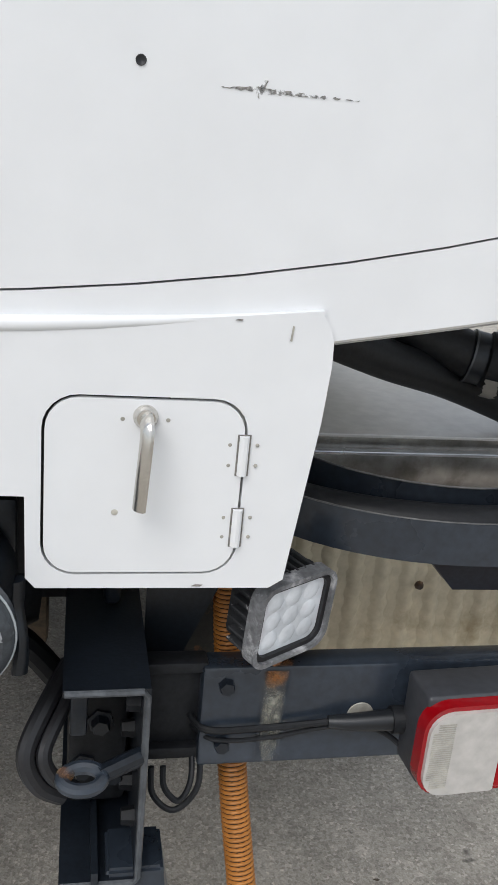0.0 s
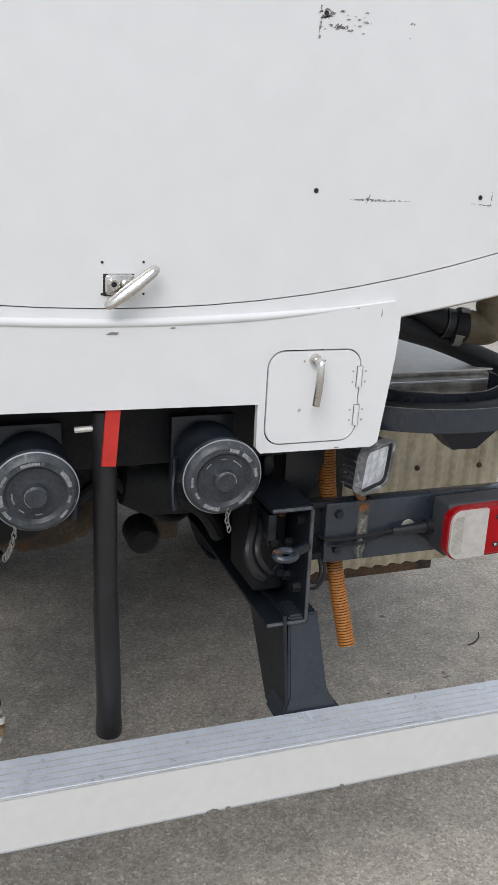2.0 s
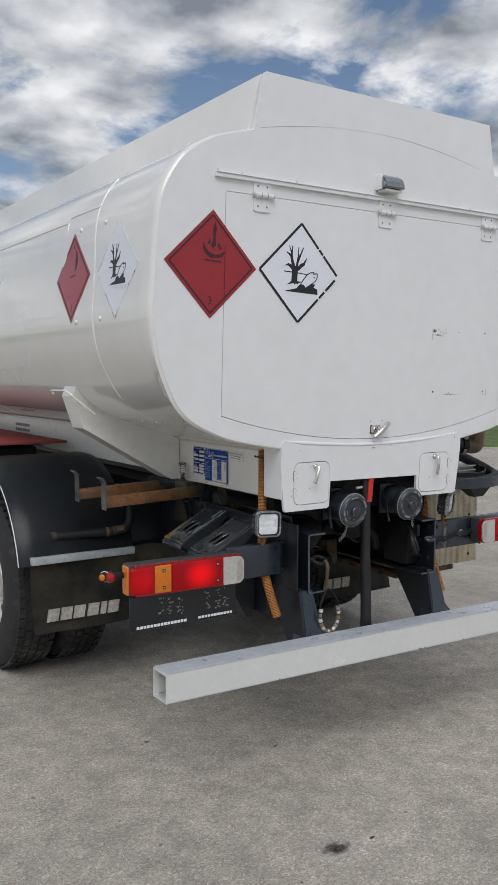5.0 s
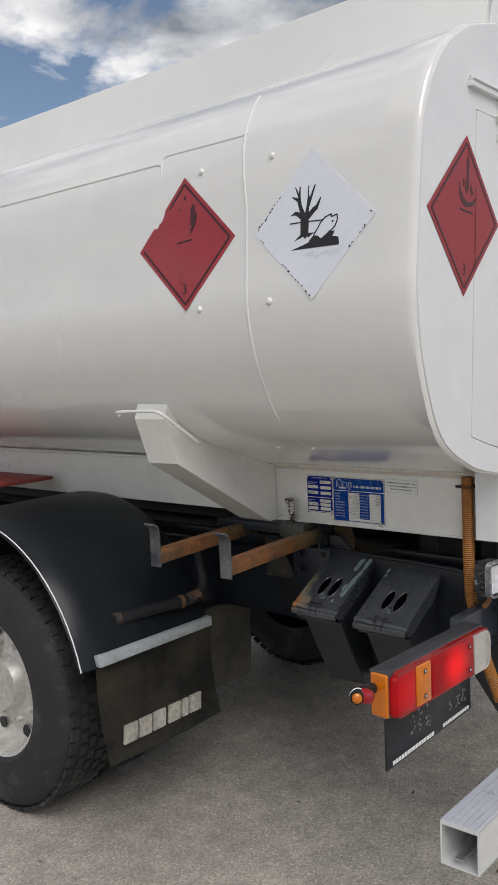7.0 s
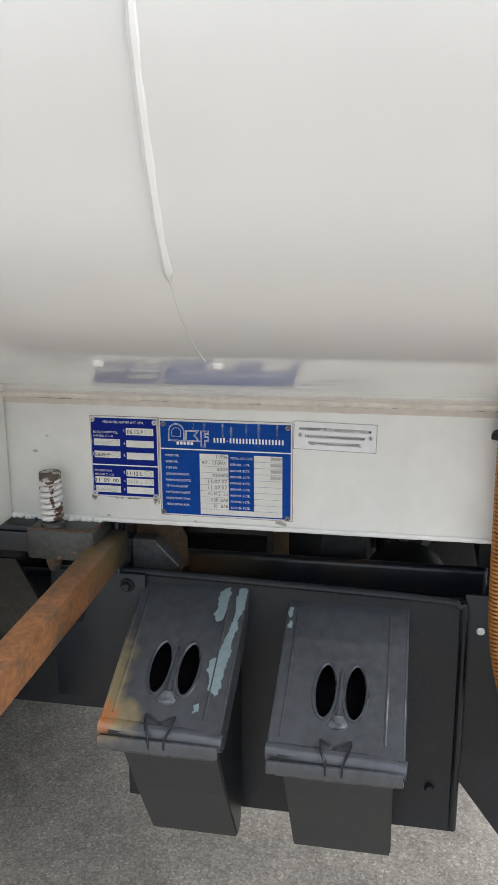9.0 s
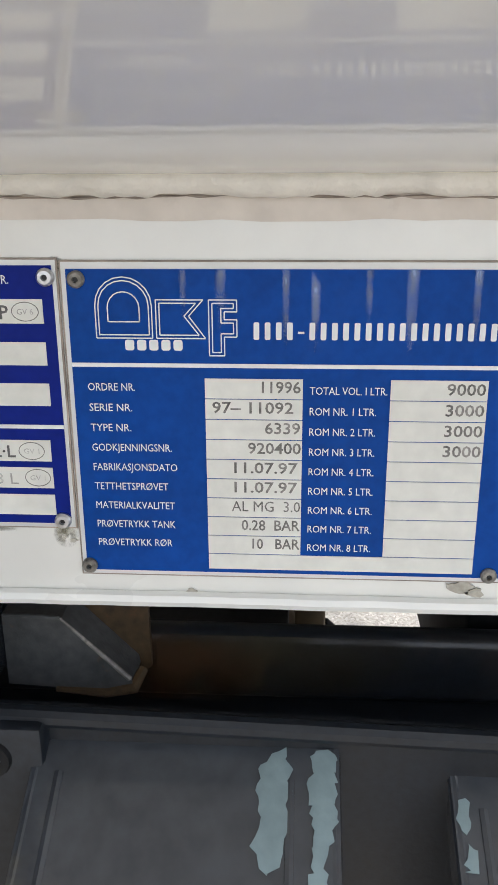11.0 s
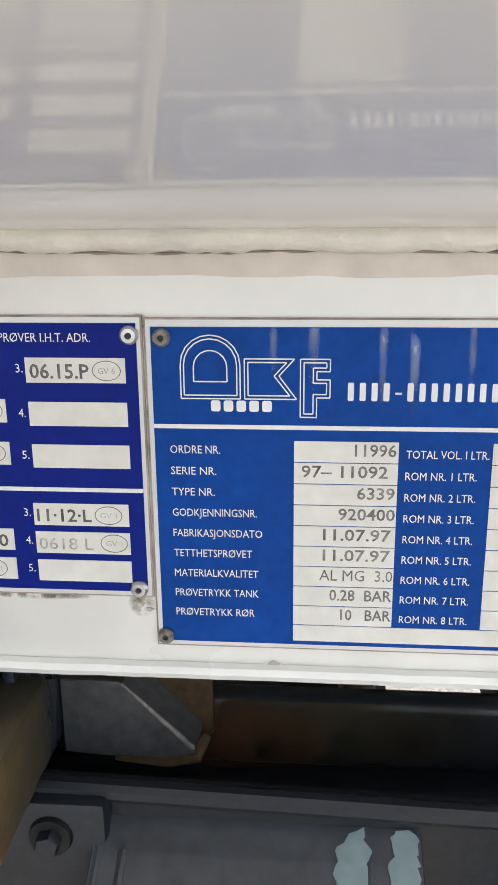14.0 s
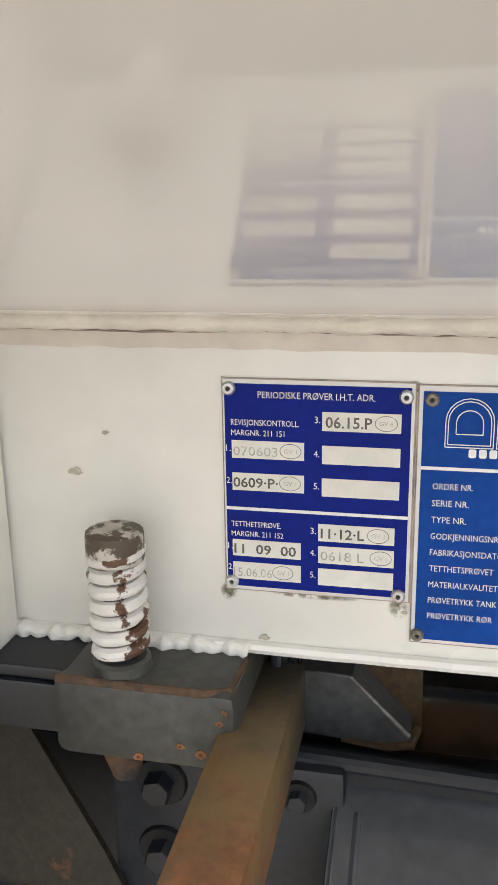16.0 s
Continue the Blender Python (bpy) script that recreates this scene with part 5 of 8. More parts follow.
# dents and flakes on the white frame
for y, z, s in ((0.967, 1.258, 0.0045), (0.945, 1.285, 0.0022), (0.690, 1.1475, 0.003), (0.548, 1.153, 0.0065), (0.540, 1.1505, 0.0045), (0.842, 1.150, 0.0035), (0.752, 1.176, 0.002)):
    a = Vector((FX - 0.0012, y, z))
    pts = [(s * (1 + 0.35 * math.sin(3 * t + s * 900)) * math.cos(t), 0.55 * s * (1 + 0.3 * math.cos(5 * t)) * math.sin(t)) for t in (2 * math.pi * k / 12 for k in range(12))]
    part("paint_flake", plate([ragged(pts, 0.0015, s * 0.08, int(y * 1000))], lambda u, v, d: a + Vector((d, -u, v)), 0.0008), FLAKED, subframe, "grey spot of flaked paint", smooth=False)
rnd = random.Random(31)
path = [(FX - 0.0018, 0.10 + 0.92 * k / 160, 1.3512 + 0.0006 * math.sin(k * 0.21) + rnd.uniform(-0.0003, 0.0003)) for k in range(161)]
part("grime_line", tube(path, [0.0009 * rnd.uniform(0.2, 1.2) for _ in path], 6), GRIME_AND_SHADOW, subframe, "brownish thin darker line drawn as shade below the seam")

# saddle bracket carrying the tank
BF, BB = 1.018, 1.163
outer = [(-1.045, 1.579), (-0.990, 1.420), (-0.525, 1.150), (-0.50, 1.138), (-0.455, 1.138), (-0.455, 1.352), (-0.575, 1.394), (-0.665, 1.424), (-0.755, 1.454), (-0.855, 1.492), (-0.94, 1.544), (-1.01, 1.612), (-1.03, 1.63)]
bm = plate([outer], lambda u, v, d: Vector((u, BF + d, v)), BB - BF)
bmesh.ops.bevel(bm, geom=[e for e in bm.edges if abs(e.verts[0].co.y - e.verts[1].co.y) < 1e-6 and len(e.link_faces) == 2 and e.calc_face_angle(0) > 1.2], offset=0.006, segments=2, affect="EDGES")
saddle = part("tank_saddle", bm, WHITE_FRAME, truck, "white tapering saddle bracket under the tank")
path = [(-1.070, 1.215, 1.590), (-1.085, 1.205, 1.605), (-1.085, 1.09, 1.608), (-1.080, 1.005, 1.604), (-1.02, 0.965, 1.545), (-0.96, 0.945, 1.495)]
part("saddle_flange", tube(smooth_path(path, 5), 0.006, 8), WHITE, saddle, "thin white flange")
rnd = random.Random(21)
path = [(-0.4555, 0.852 + 0.006 * k, 1.1410 + rnd.uniform(-0.0012, 0.0015)) for k in range(30)]
part("sealant_bead", tube(smooth_path(path, 4), [0.0052 + 0.0012 * math.sin(k * 0.37) + 0.0010 * math.sin(k * 0.83 + 1) for k in range(117)], 10), WHITE_FRAME, saddle)

# spring bolt on its bearing block
bm = box(-0.510, -0.40, 0.848, 0.970, 1.083, 1.1385, 0.009)
block = part("bearing_block", bm, BLOCKMAT, truck, "grey steel block with rusty edges")
bm = box(-0.500, -0.40, 0.957, 1.30, 1.092, 1.128, 0.003)
part("cross_plate", bm, DARK, block)
for n_, (y_, z_, r_) in enumerate(((0.884, 1.101, 0.0026), (0.871, 1.097, 0.0036), (0.8615, 1.0965, 0.0026), (0.8555, 1.128, 0.0020), (0.8585, 1.120, 0.0024), (0.912, 1.090, 0.0030))):
    spot = [(r_ * 1.1 * math.cos(t), r_ * 0.8 * math.sin(t)) for t in (2 * math.pi * q / 12 for q in range(12))]
    put = lambda u, v, d: Vector((-0.5106 + d, y_ - u, z_ + v))
    sp = part("rust_spot", plate([ragged(spot, 0.0012, 0.0007, n_)], put, 0.0006), RUST, block, "orange rust spot", smooth=False)
    part("rust_pit", plate([[(0.35 * u, 0.35 * v) for u, v in spot]], lambda u, v, d: put(u, v, d - 0.0003), 0.0004), RUST_DARK, sp, smooth=False)
bm = box(-0.497, -0.40, 0.957, 1.24, 1.1285, 1.1375, 0.002)
part("top_plate", bm, DARK, block)
sx, sy = -0.486, 0.929
path = [(sx + 0.0146 * math.cos(t), sy + 0.0146 * math.sin(t), 1.149 + 0.0104 * t / (2 * math.pi)) for t in (2 * math.pi * k / 18 for k in range(18 * 7))]
part("spring", tube(path, 0.0046, 9), SPRINGMAT, block, "white coil spring with chipped paint")
part("spring_core", tube([(sx, sy, 1.125), (sx, sy, 1.22)], 0.0115, 12), BLACKPLASTIC, block)
bm = lathe([(0, 0.0205), (0.0155, 0.0205), (0.0180, 0.0190), (0.0184, 0.016), (0.0184, 0.003), (0.0176, 0.0)], (sx, sy, 1.2125), (0, 0, 1), 20)
part("spring_nut", bm, CAPMAT, block, "chipped grey-white cap nut")
part("spring_washer", lathe([(0, 0.007), (0.0165, 0.007), (0.019, 0.005), (0.0195, 0.0), (0.0205, -0.004)], (sx, sy, 1.140), (0, 0, 1), 24), BLOCKMAT, block)
part("bolt_end", lathe([(0, -0.03), (0.009, -0.028), (0.014, -0.012), (0.014, 0.0)], (-0.487, 0.93, 1.087), (0, 0, 1), 14), RUST_DARK, block)
part("rust_edge", tube([(-0.5065, 0.966, 1.1375), (-0.5065, 0.868, 1.1372), (-0.500, 0.8535, 1.137), (-0.46, 0.852, 1.137)], 0.0028, 8, flat=0.5), RUST_DARK, block, "rusty edge")

# side gusset with bolts, wedge and upper chassis beam
bm = box(-0.428, -0.405, 0.790, 0.968, 0.78, 1.034, 0.004)
gus = part("gusset_plate", bm, DARK, truck, "dark steel mounting plate with bolts")
for y, z, g in ((0.927, 1.010, 1.0), (0.927, 0.950, 1.0), (0.823, 1.012, 0.65)):
    c = Vector((-0.428, y, z))
    part("bolt", lathe([(0, 0.017 * g), (0.0105 * g, 0.017 * g), (0.012 * g, 0.015 * g), (0.012 * g, 0.003)], c, (-1, 0, 0), 6), DARK, gus)
    part("washer", lathe([(0.010 * g, 0.004), (0.019 * g, 0.0035), (0.0205 * g, 0.001), (0.0205 * g, -0.003)], c, (-1, 0, 0), 22), DARK_LOW, gus)
part("upright_flange", box(-0.432, -0.345, 0.834, 0.842, 1.032, 1.136, 0.003), GREYSTEEL, gus, "grey upright flange beside the wedge")
bm = plate([[(0.8335, 1.074), (0.8335, 1.019), (0.772, 1.016), (0.746, 1.020), (0.747, 1.026), (0.792, 1.073)]], lambda u, v, d: Vector((-0.360 + d, u, v)), 0.05)
wedge = part("wedge", bm, WEDGEMAT, gus, "small grey steel wedge")
part("worn_edge", tube([(-0.3605, 0.793, 1.0725), (-0.3607, 0.770, 1.049), (-0.3605, 0.7475, 1.0262)], [0.0010, 0.0016, 0.0022], 8), STAMP, wedge, "worn edge")
part("worn_edge", tube([(-0.3605, 0.832, 1.0738), (-0.3607, 0.812, 1.0735), (-0.3605, 0.794, 1.0728)], [0.0012, 0.0018, 0.0012], 8), WEDGEMAT, wedge)
part("hanger_plate", plate([[(1.03, 1.050), (0.974, 0.943), (0.955, 0.90), (1.10, 0.90), (1.10, 1.050)]], lambda u, v, d: Vector((-0.434 + d, u, v)), 0.006), OLIVE_DARK, gus, "dark olive hanger plate with a sloping edge", smooth=False)
bm = plate([[(0.834, 1.132), (0.834, 1.060), (0.766, 1.036), (0.744, 1.012), (0.738, 1.016), (0.739, 1.070), (0.766, 1.132)]], lambda u, v, d: Vector((-0.330 + d, u, v)), 0.006)
part("rusty_plate", bm, RUST_BROWN, gus, "brown rusty steel plate behind the wedge", smooth=False)
part("rust_run", plate([rounded(0.500, 0.985, 0.735, 1.040, 0.01)], lambda u, v, d: Vector((-0.3247 + d, u, v)), 0.0004), soft_stain("olive_brown_film", (0.034, 0.027, 0.012), (-0.325, 0.700, 1.030), (0.05, 0.19, 0.045), 0.9, 12), gus, "olive-brown film on the beam", smooth=False)
part("rust_run", plate([rounded(0.655, 0.985, 0.760, 1.040, 0.01)], lambda u, v, d: Vector((-0.3252 + d, u, v)), 0.0008), RUST_SPREAD, gus, "brown rust bleeding along the beam", smooth=False)
part("weld_seam", tube([(-0.360, 0.800, 1.016), (-0.360, 0.765, 1.014), (-0.358, 0.746, 1.018), (-0.345, 0.741, 1.024)], [0.002, 0.0035, 0.005, 0.0035], 8), RUST_BROWN, gus, "rusty weld seam")

for sgn in (-1, 1):
    wx = CX + sgn * 0.394
    inn = -sgn
    t = 0.008
    sec = [(0, 0.712), (0.095, 0.712), (0.095, 0.720), (t, 0.720), (t, 0.974), (0.095, 0.974), (0.095, 0.982), (0, 0.982)]
    bm = plate([[(wx + inn * u, v) for u, v in sec]], lambda u, v, d: Vector((u, 0.024 + d, v)), 6.576)
    rail = part("chassis_rail", bm, DARK, truck, "dark painted channel section chassis rail")
    bm = box(min(wx + inn * 0.026, wx + inn * 0.048), max(wx + inn * 0.026, wx + inn * 0.048), 0.20, 6.6, 0.984, 1.041, 0.009, 3)
    part("upper_rail", bm, RAILMAT, truck, "dark steel beam on the chassis rail")
    for y in (0.06, 0.12, 0.30, 0.52):
        for z in (0.78, 0.86, 0.94):
            c = Vector((wx + inn * (t + 0.002), y, z))
            part("bolt", lathe([(0, 0.014), (0.010, 0.014), (0.012, 0.0), (0.012, -0.004)], c, (inn, 0, 0), 6), DARK_LOW, rail)
    # leg down to the bumper bar: bent plate with a flared foot
    lx = CX + sgn * 0.392
    bm = bmesh.new()
    sec = [(lx - 0.038, 0.03, 0.728), (lx + 0.030, 0.03, 0.728), (lx + 0.030, 0.10, 0.728), (lx - 0.038, 0.10, 0.728)]
    sec2 = [(lx - 0.046, -0.015, 0.556), (lx + 0.044, -0.015, 0.556), (lx + 0.060, 0.07, 0.556), (lx - 0.046, 0.07, 0.556)]
    sec3 = [(lx - 0.075, -0.035, 0.500), (lx + 0.085, -0.035, 0.500), (lx + 0.085, 0.05, 0.500), (lx - 0.075, 0.05, 0.500)]
    r3 = [[bm.verts.new(p) for p in s] for s in (sec, sec2, sec3)]
    for p, q in zip(r3, r3[1:]):
        for i in range(4):
            bm.faces.new((p[i], p[(i + 1) % 4], q[(i + 1) % 4], q[i]))
    bm.faces.new(r3[0])
    bm.faces.new(r3[-1])
    bmesh.ops.bevel(bm, geom=list(bm.edges), offset=0.004, segments=2, affect="EDGES")
    part("bumper_leg", bm, GREYSTEEL, truck, "dark steel leg carrying the bumper bar")
    part("leg_gusset", plate([[(0.25, 0.735), (0.255, 0.700), (0.095, 0.482), (-0.030, 0.482), (0.020, 0.735)]], lambda u, v, d: Vector((lx - 0.056 + d, u, v)), 0.008), DARK, truck, "dark triangular side plate of the bumper leg", smooth=False)
    part("rail_lip", tube([(wx + inn * u, 0.0235, v) for u, v in ((0.093, 0.978), (0.008, 0.9785), (0.0035, 0.972), (0.0035, 0.722), (0.008, 0.7155), (0.093, 0.716))], 0.0042, 8), EDGE_WORN, rail, "worn pale edge of the channel")

bm = tube(smooth_path([(0.009, 0.060, 1.20), (0.010, 0.056, 1.05), (0.008, 0.050, 0.80), (0.011, 0.046, 0.62), (0.010, 0.044, 0.505)], 6), [0.0235] * 12 + [0.0255] * 10 + [0.0272, 0.028, 0.027], 18)
strap_hose = part("hanging_hose", bm, BLACK, truck, "black rubber hose hanging down behind the bumper bar")
# Black disc stands in for the shade inside the hose.
part("hose_mouth", lathe([(0, 0.0), (0.019, 0.0), (0.0205, 0.001)], (0.010, 0.0438, 0.5042), (0, 0, -1), 18), HOLE_SHADE, strap_hose)

# aluminium bumper bar: ribbed hollow extrusion, open at its ends
bm = bmesh.new()
by0, by1, bz0, bz1 = -0.142, -0.034, 0.430, 0.549
sec = [(by0, bz0), (by0, bz1 - 0.004), (by0 + 0.004, bz1)]
for k in range(5):
    y = by0 + 0.012 + k * 0.018
    sec += [(y, bz1), (y + 0.002, bz1 - 0.0008), (y + 0.005, bz1 - 0.0008), (y + 0.007, bz1)]
sec += [(by1, bz1 - 0.002), (by1, bz0)]
inner = [(by1 - 0.005, bz0 + 0.005), (by1 - 0.005, bz1 - 0.012), (by0 + 0.005, bz1 - 0.012), (by0 + 0.005, bz0 + 0.005)]
XL, XR = -1.150, 1.235
plate([[(y, z) for y, z in sec], inner], lambda u, v, d: Vector((XL + d, u, v)), XR - XL, bm)
tilt = about((XL, by0, bz0), ry=1.0)
turned(bm, Matrix.Translation((0, 0, 0.007)) @ tilt)
bar = part("bumper_bar", bm, ALU_PAINT, truck, "ribbed pale aluminium underrun bumper bar", smooth=False)
for k in range(6):
    y = by0 + 0.004 + max(0, k * 0.018 - 0.011)
    bm = turned(box(XL + 0.001, XR - 0.001, y + (0.0025 if k else 0.0), by0 + 0.0100 + k * 0.018 if k < 5 else by1 - 0.001, bz1 - 0.001, bz1 + 0.0008), Matrix.Translation((0, 0, 0.007)) @ tilt)
    part("tread_strip", bm, ALU_BRUSHED_SKY, bar, "brushed aluminium tread strip tinted blue for reflected sky", smooth=False)
    if k < 5:
        groove = turned(box(XL + 0.0012, XR - 0.0012, by0 + 0.0100 + k * 0.018, by0 + 0.0128 + k * 0.018, bz1 - 0.001, bz1 + 0.0004), Matrix.Translation((0, 0, 0.007)) @ tilt)
        part("tread_groove", groove, ALU_DIRTY, bar, "darker line between the tread strips", smooth=False)
for y, z in ((by0 + 0.0015, bz1 - 0.0025), (by0 + 0.001, bz0 + 0.002)):
    bm = turned(tube([(XL + 0.001, y, z), (XR - 0.001, y, z)], 0.0026, 8), Matrix.Translation((0, 0, 0.007)) @ tilt)
    part("edge_bead", bm, ALU, bar, "bright bead along the bar edge")
for x, wide in ((0.183, 0.016), (0.215, 0.007), (0.467, 0.006), (-0.62, 0.006)):
    z_ = bz0 + 0.007 - 0.0175 * (x - XL) + 0.0012
    dent = [(x - wide, z_), (x - wide * 0.5, z_ + 0.0045), (x + wide * 0.1, z_ + 0.006), (x + wide * 0.7, z_ + 0.003), (x + wide, z_)]
    part("dent_mark", plate([ragged(dent, 0.002, 0.0007, int(100 * wide))], lambda u, v, d: Vector((u, by0 - 0.0016 + d, v)), 0.0012), STAMP, bar, "scraped dent in the lower edge", smooth=False)
bm = turned(box(XL + 0.002, XR - 0.002, by1 - 0.06, by1 - 0.04, bz0 + 0.03, bz0 + 0.034), tilt)
part("inner_web", bm, ALU, bar)


# ---- tail lamps, beam and work lamps ----
def lit_lens(centre, strength=0.62):
    """Red lens glowing round the bulb behind it."""
    m = bpy.data.materials.new("lit_red_lens")
    m.use_nodes = True
    n, l = m.node_tree.nodes, m.node_tree.links
    p = n["Principled BSDF"]
    p.inputs["Base Color"].default_value = (0.27, 0.0015, 0.005, 1)
    p.inputs["Roughness"].default_value = 0.3
    p.inputs["Specular IOR Level"].default_value = 0.25
    p.inputs["Emission Color"].default_value = (1.0, 0.004, 0.006, 1)
    co, away, scaled, far, fall = n.new("ShaderNodeTexCoord"), n.new("ShaderNodeVectorMath"), n.new("ShaderNodeVectorMath"), n.new("ShaderNodeVectorMath"), n.new("ShaderNodeMapRange")
    away.operation, scaled.operation, far.operation = "SUBTRACT", "DIVIDE", "LENGTH"
    away.inputs[1].default_value, scaled.inputs[1].default_value = centre, (0.085, 0.5, 0.075)
    fall.interpolation_type = "SMOOTHSTEP"
    fall.inputs[1].default_value, fall.inputs[2].default_value, fall.inputs[3].default_value, fall.inputs[4].default_value = 0.1, 1.1, strength, 0.04
    l.new(co.outputs["Object"], away.inputs[0])
    l.new(away.outputs[0], scaled.inputs[0])
    l.new(scaled.outputs[0], far.inputs[0])
    l.new(far.outputs["Value"], fall.inputs[0])
    l.new(fall.outputs[0], p.inputs["Emission Strength"])
    # moulded pattern of small prisms in the lens
    v, b = n.new("ShaderNodeTexVoronoi"), n.new("ShaderNodeBump")
    v.inputs["Scale"].default_value, v.inputs["Randomness"].default_value = 240, 0.1
    b.inputs["Strength"].default_value, b.inputs["Distance"].default_value = 0.25, 0.002
    l.new(co.outputs["Object"], v.inputs["Vector"])
    l.new(v.outputs["Distance"], b.inputs["Height"])
    l.new(b.outputs[0], p.inputs["Normal"])
    return m


def tail_lamp(x_in, sgn, dy=0.0, dz=0.0):
    """A long lamp from its inner end outwards; sgn is the side it points to."""
    L, z0, z1, y0, y1 = 0.515, 0.810 + dz, 0.931 + dz, 0.030 + dy, 0.100 + dy
    tilt = about((x_in, y0, z0), rz=sgn * 3.0)

    def seg(a, b, d0, d1, za, zb, bev):
        xa, xb = sorted((x_in + sgn * a, x_in + sgn * b))
        return turned(box(xa, xb, d0, d1, za, zb, bev, 3), tilt)

    body = part("tail_lamp", seg(0.006, L, y0 + 0.022, y1 + 0.014, z0 + 0.002, z1 + 0.006, 0.005), LAMPHOUSE, truck, "long tail lamp with red, amber and clear lenses")
    def sheet(a, b, za, zb, r_in, r_out, d0, thick):
        loop = []
        for cu, cv, r, s0 in ((b, zb, r_out, 0), (a, zb, r_in, 90), (a, za, r_in, 180), (b, za, r_out, 270)):
            mu, mv = (-1 if cu == b else 1), (-1 if cv == zb else 1)
            loop += [(cu + mu * r + r * math.cos(radians(s0 + 15 * k)), cv + mv * r + r * math.sin(radians(s0 + 15 * k))) for k in range(7)]
        return plate([loop], lambda u, v, d: tilt @ Vector((x_in + sgn * u, d0 + d, v)), thick)

    part("lens_rim", sheet(-0.003, L - 0.02, z0 - 0.001, z1 + 0.003, 0.034, 0.010, y0 + 0.006, 0.020), RED_LENS, body, "red lens rim")
    part("clear_lens", sheet(0.002, 0.100, z0 + 0.002, z1 - 0.003, 0.030, 0.004, y0, 0.010), CLEAR_LENS, body, "ribbed clear reversing lens")
    # Ribs darker than the lens: shading of their relief put into colour.
    for k in range(30):
        z = z0 + 0.014 + 0.0031 * k
        part("lens_rib", seg(0.006 if 3 < k < 26 else 0.012, 0.034, y0 - 0.0007, y0 + 0.004, z, z + 0.0013, 0.0), MAKER_PALE, body)
    part("red_lens", seg(0.101, 0.335, y0 + 0.001, y0 + 0.03, z0 + 0.003, z1 - 0.003, 0.006), lit_lens(tilt @ Vector((x_in + sgn * 0.205, y0, (z0 + z1) / 2))), body, "lit red brake lens")
    part("amber_lens", seg(0.337, 0.410, y0 + 0.001, y0 + 0.03, z0 + 0.004, z1 - 0.004, 0.006), AMBER_LENS, body, "amber indicator lens")
    part("red_lens", seg(0.412, L - 0.001, y0 + 0.001, y0 + 0.03, z0 + 0.004, z1 - 0.004, 0.014), lit_lens(tilt @ Vector((x_in + sgn * 0.455, y0, (z0 + z1) / 2)), 0.26), body, "dimly lit red tail lens")
    part("amber_lens", seg(L - 0.020, L + 0.007, y0 + 0.024, y0 + 0.076, z0 + 0.004, z1 + 0.000, 0.005), AMBER_LENS, body, "amber side lens")
    for a in (0.128, 0.372):
        for z in (z0 + 0.026, z1 - 0.026):
            c = tilt @ Vector((x_in + sgn * a, y0 - 0.0005, z))
            s_ = part("screw_recess", lathe([(0, 0.0006), (0.0065, 0.0006), (0.0075, 0.0)], c, (0, -1, 0), 14), BLACK, body)
            part("screw", lathe([(0, 0.002), (0.003, 0.0018), (0.0038, 0.0006)], c, (0, -1, 0), 12), ALU, body)
    return body


tail_lamp(-0.683, -1)
tail_lamp(0.768, 1, -0.018, 0.011)

for sgn, x0, x1 in ((-1, -0.700, -0.432), (1, 0.512, 1.13)):
    bm = box(x0, x1, 0.118, 0.158, 0.798, 0.943, 0.005)
    beam = part("lamp_beam", bm, GREYSTEEL, truck, "dark steel beam carrying the tail lamp")
    xi = x0 + 0.03 if sgn > 0 else x1 - 0.03
    for z in (0.832, 0.918):
        part("bolt", lathe([(0, 0.010), (0.009, 0.010), (0.011, 0.0), (0.011, -0.003)], (xi, 0.117, z), (0, -1, 0), 6), DARK, beam)
    xa, xb = sorted((CX + sgn * 0.392, CX + sgn * 0.475))
    for z0, z1 in ((0.930, 0.946), (0.805, 0.822)):
        part("beam_bracket", box(xa, xb, 0.125, 0.157, z0, z1, 0.004), DARK_LOW, beam)
    part("beam_web", box(xa, xb, 0.140, 0.148, 0.82, 0.932, 0.002), DARK_LOW, beam)
# hole, plug and cables on the beam
bm = lathe([(0, 0.0), (0.017, 0.0), (0.018, -0.001)], (0.722, 0.1165, 0.868), (0, -1, 0), 24)
plug_base = part("beam_hole", bm, MAKER_PALE, truck, "round hole through the beam")
part("cable_plug", tube([(0.675, 0.105, 0.868), (0.70, 0.102, 0.868), (0.735, 0.100, 0.870), (0.76, 0.098, 0.872)], [0.008, 0.011, 0.013, 0.014], 12), BLACKPLASTIC, truck, "black lamp plug")
part("cable_plug", tube([(0.757, 0.098, 0.872), (0.80, 0.096, 0.874)], 0.018, 14), RUBBER, truck)
for path, r in (([(0.735, 0.104, 0.858), (0.76, 0.10, 0.845), (0.79, 0.088, 0.822), (0.81, 0.062, 0.812)], 0.004),
                ([(0.50, 0.150, 0.862), (0.52, 0.112, 0.858), (0.60, 0.109, 0.860), (0.68, 0.105, 0.868)], 0.0045),
                ([(0.50, 0.150, 0.846), (0.53, 0.113, 0.842), (0.60, 0.111, 0.843), (0.66, 0.108, 0.856), (0.70, 0.105, 0.862)], 0.003),
                ([(0.47, 0.12, 0.80), (0.472, 0.11, 0.775), (0.490, 0.10, 0.762), (0.505, 0.11, 0.785), (0.507, 0.14, 0.82)], 0.004),
                ([(0.455, 0.12, 0.80), (0.458, 0.11, 0.765), (0.485, 0.10, 0.748), (0.515, 0.11, 0.775), (0.517, 0.14, 0.82)], 0.004)):
    part("cable", tube(smooth_path(path, 6), r, 8), RUBBER, truck, "black cable")
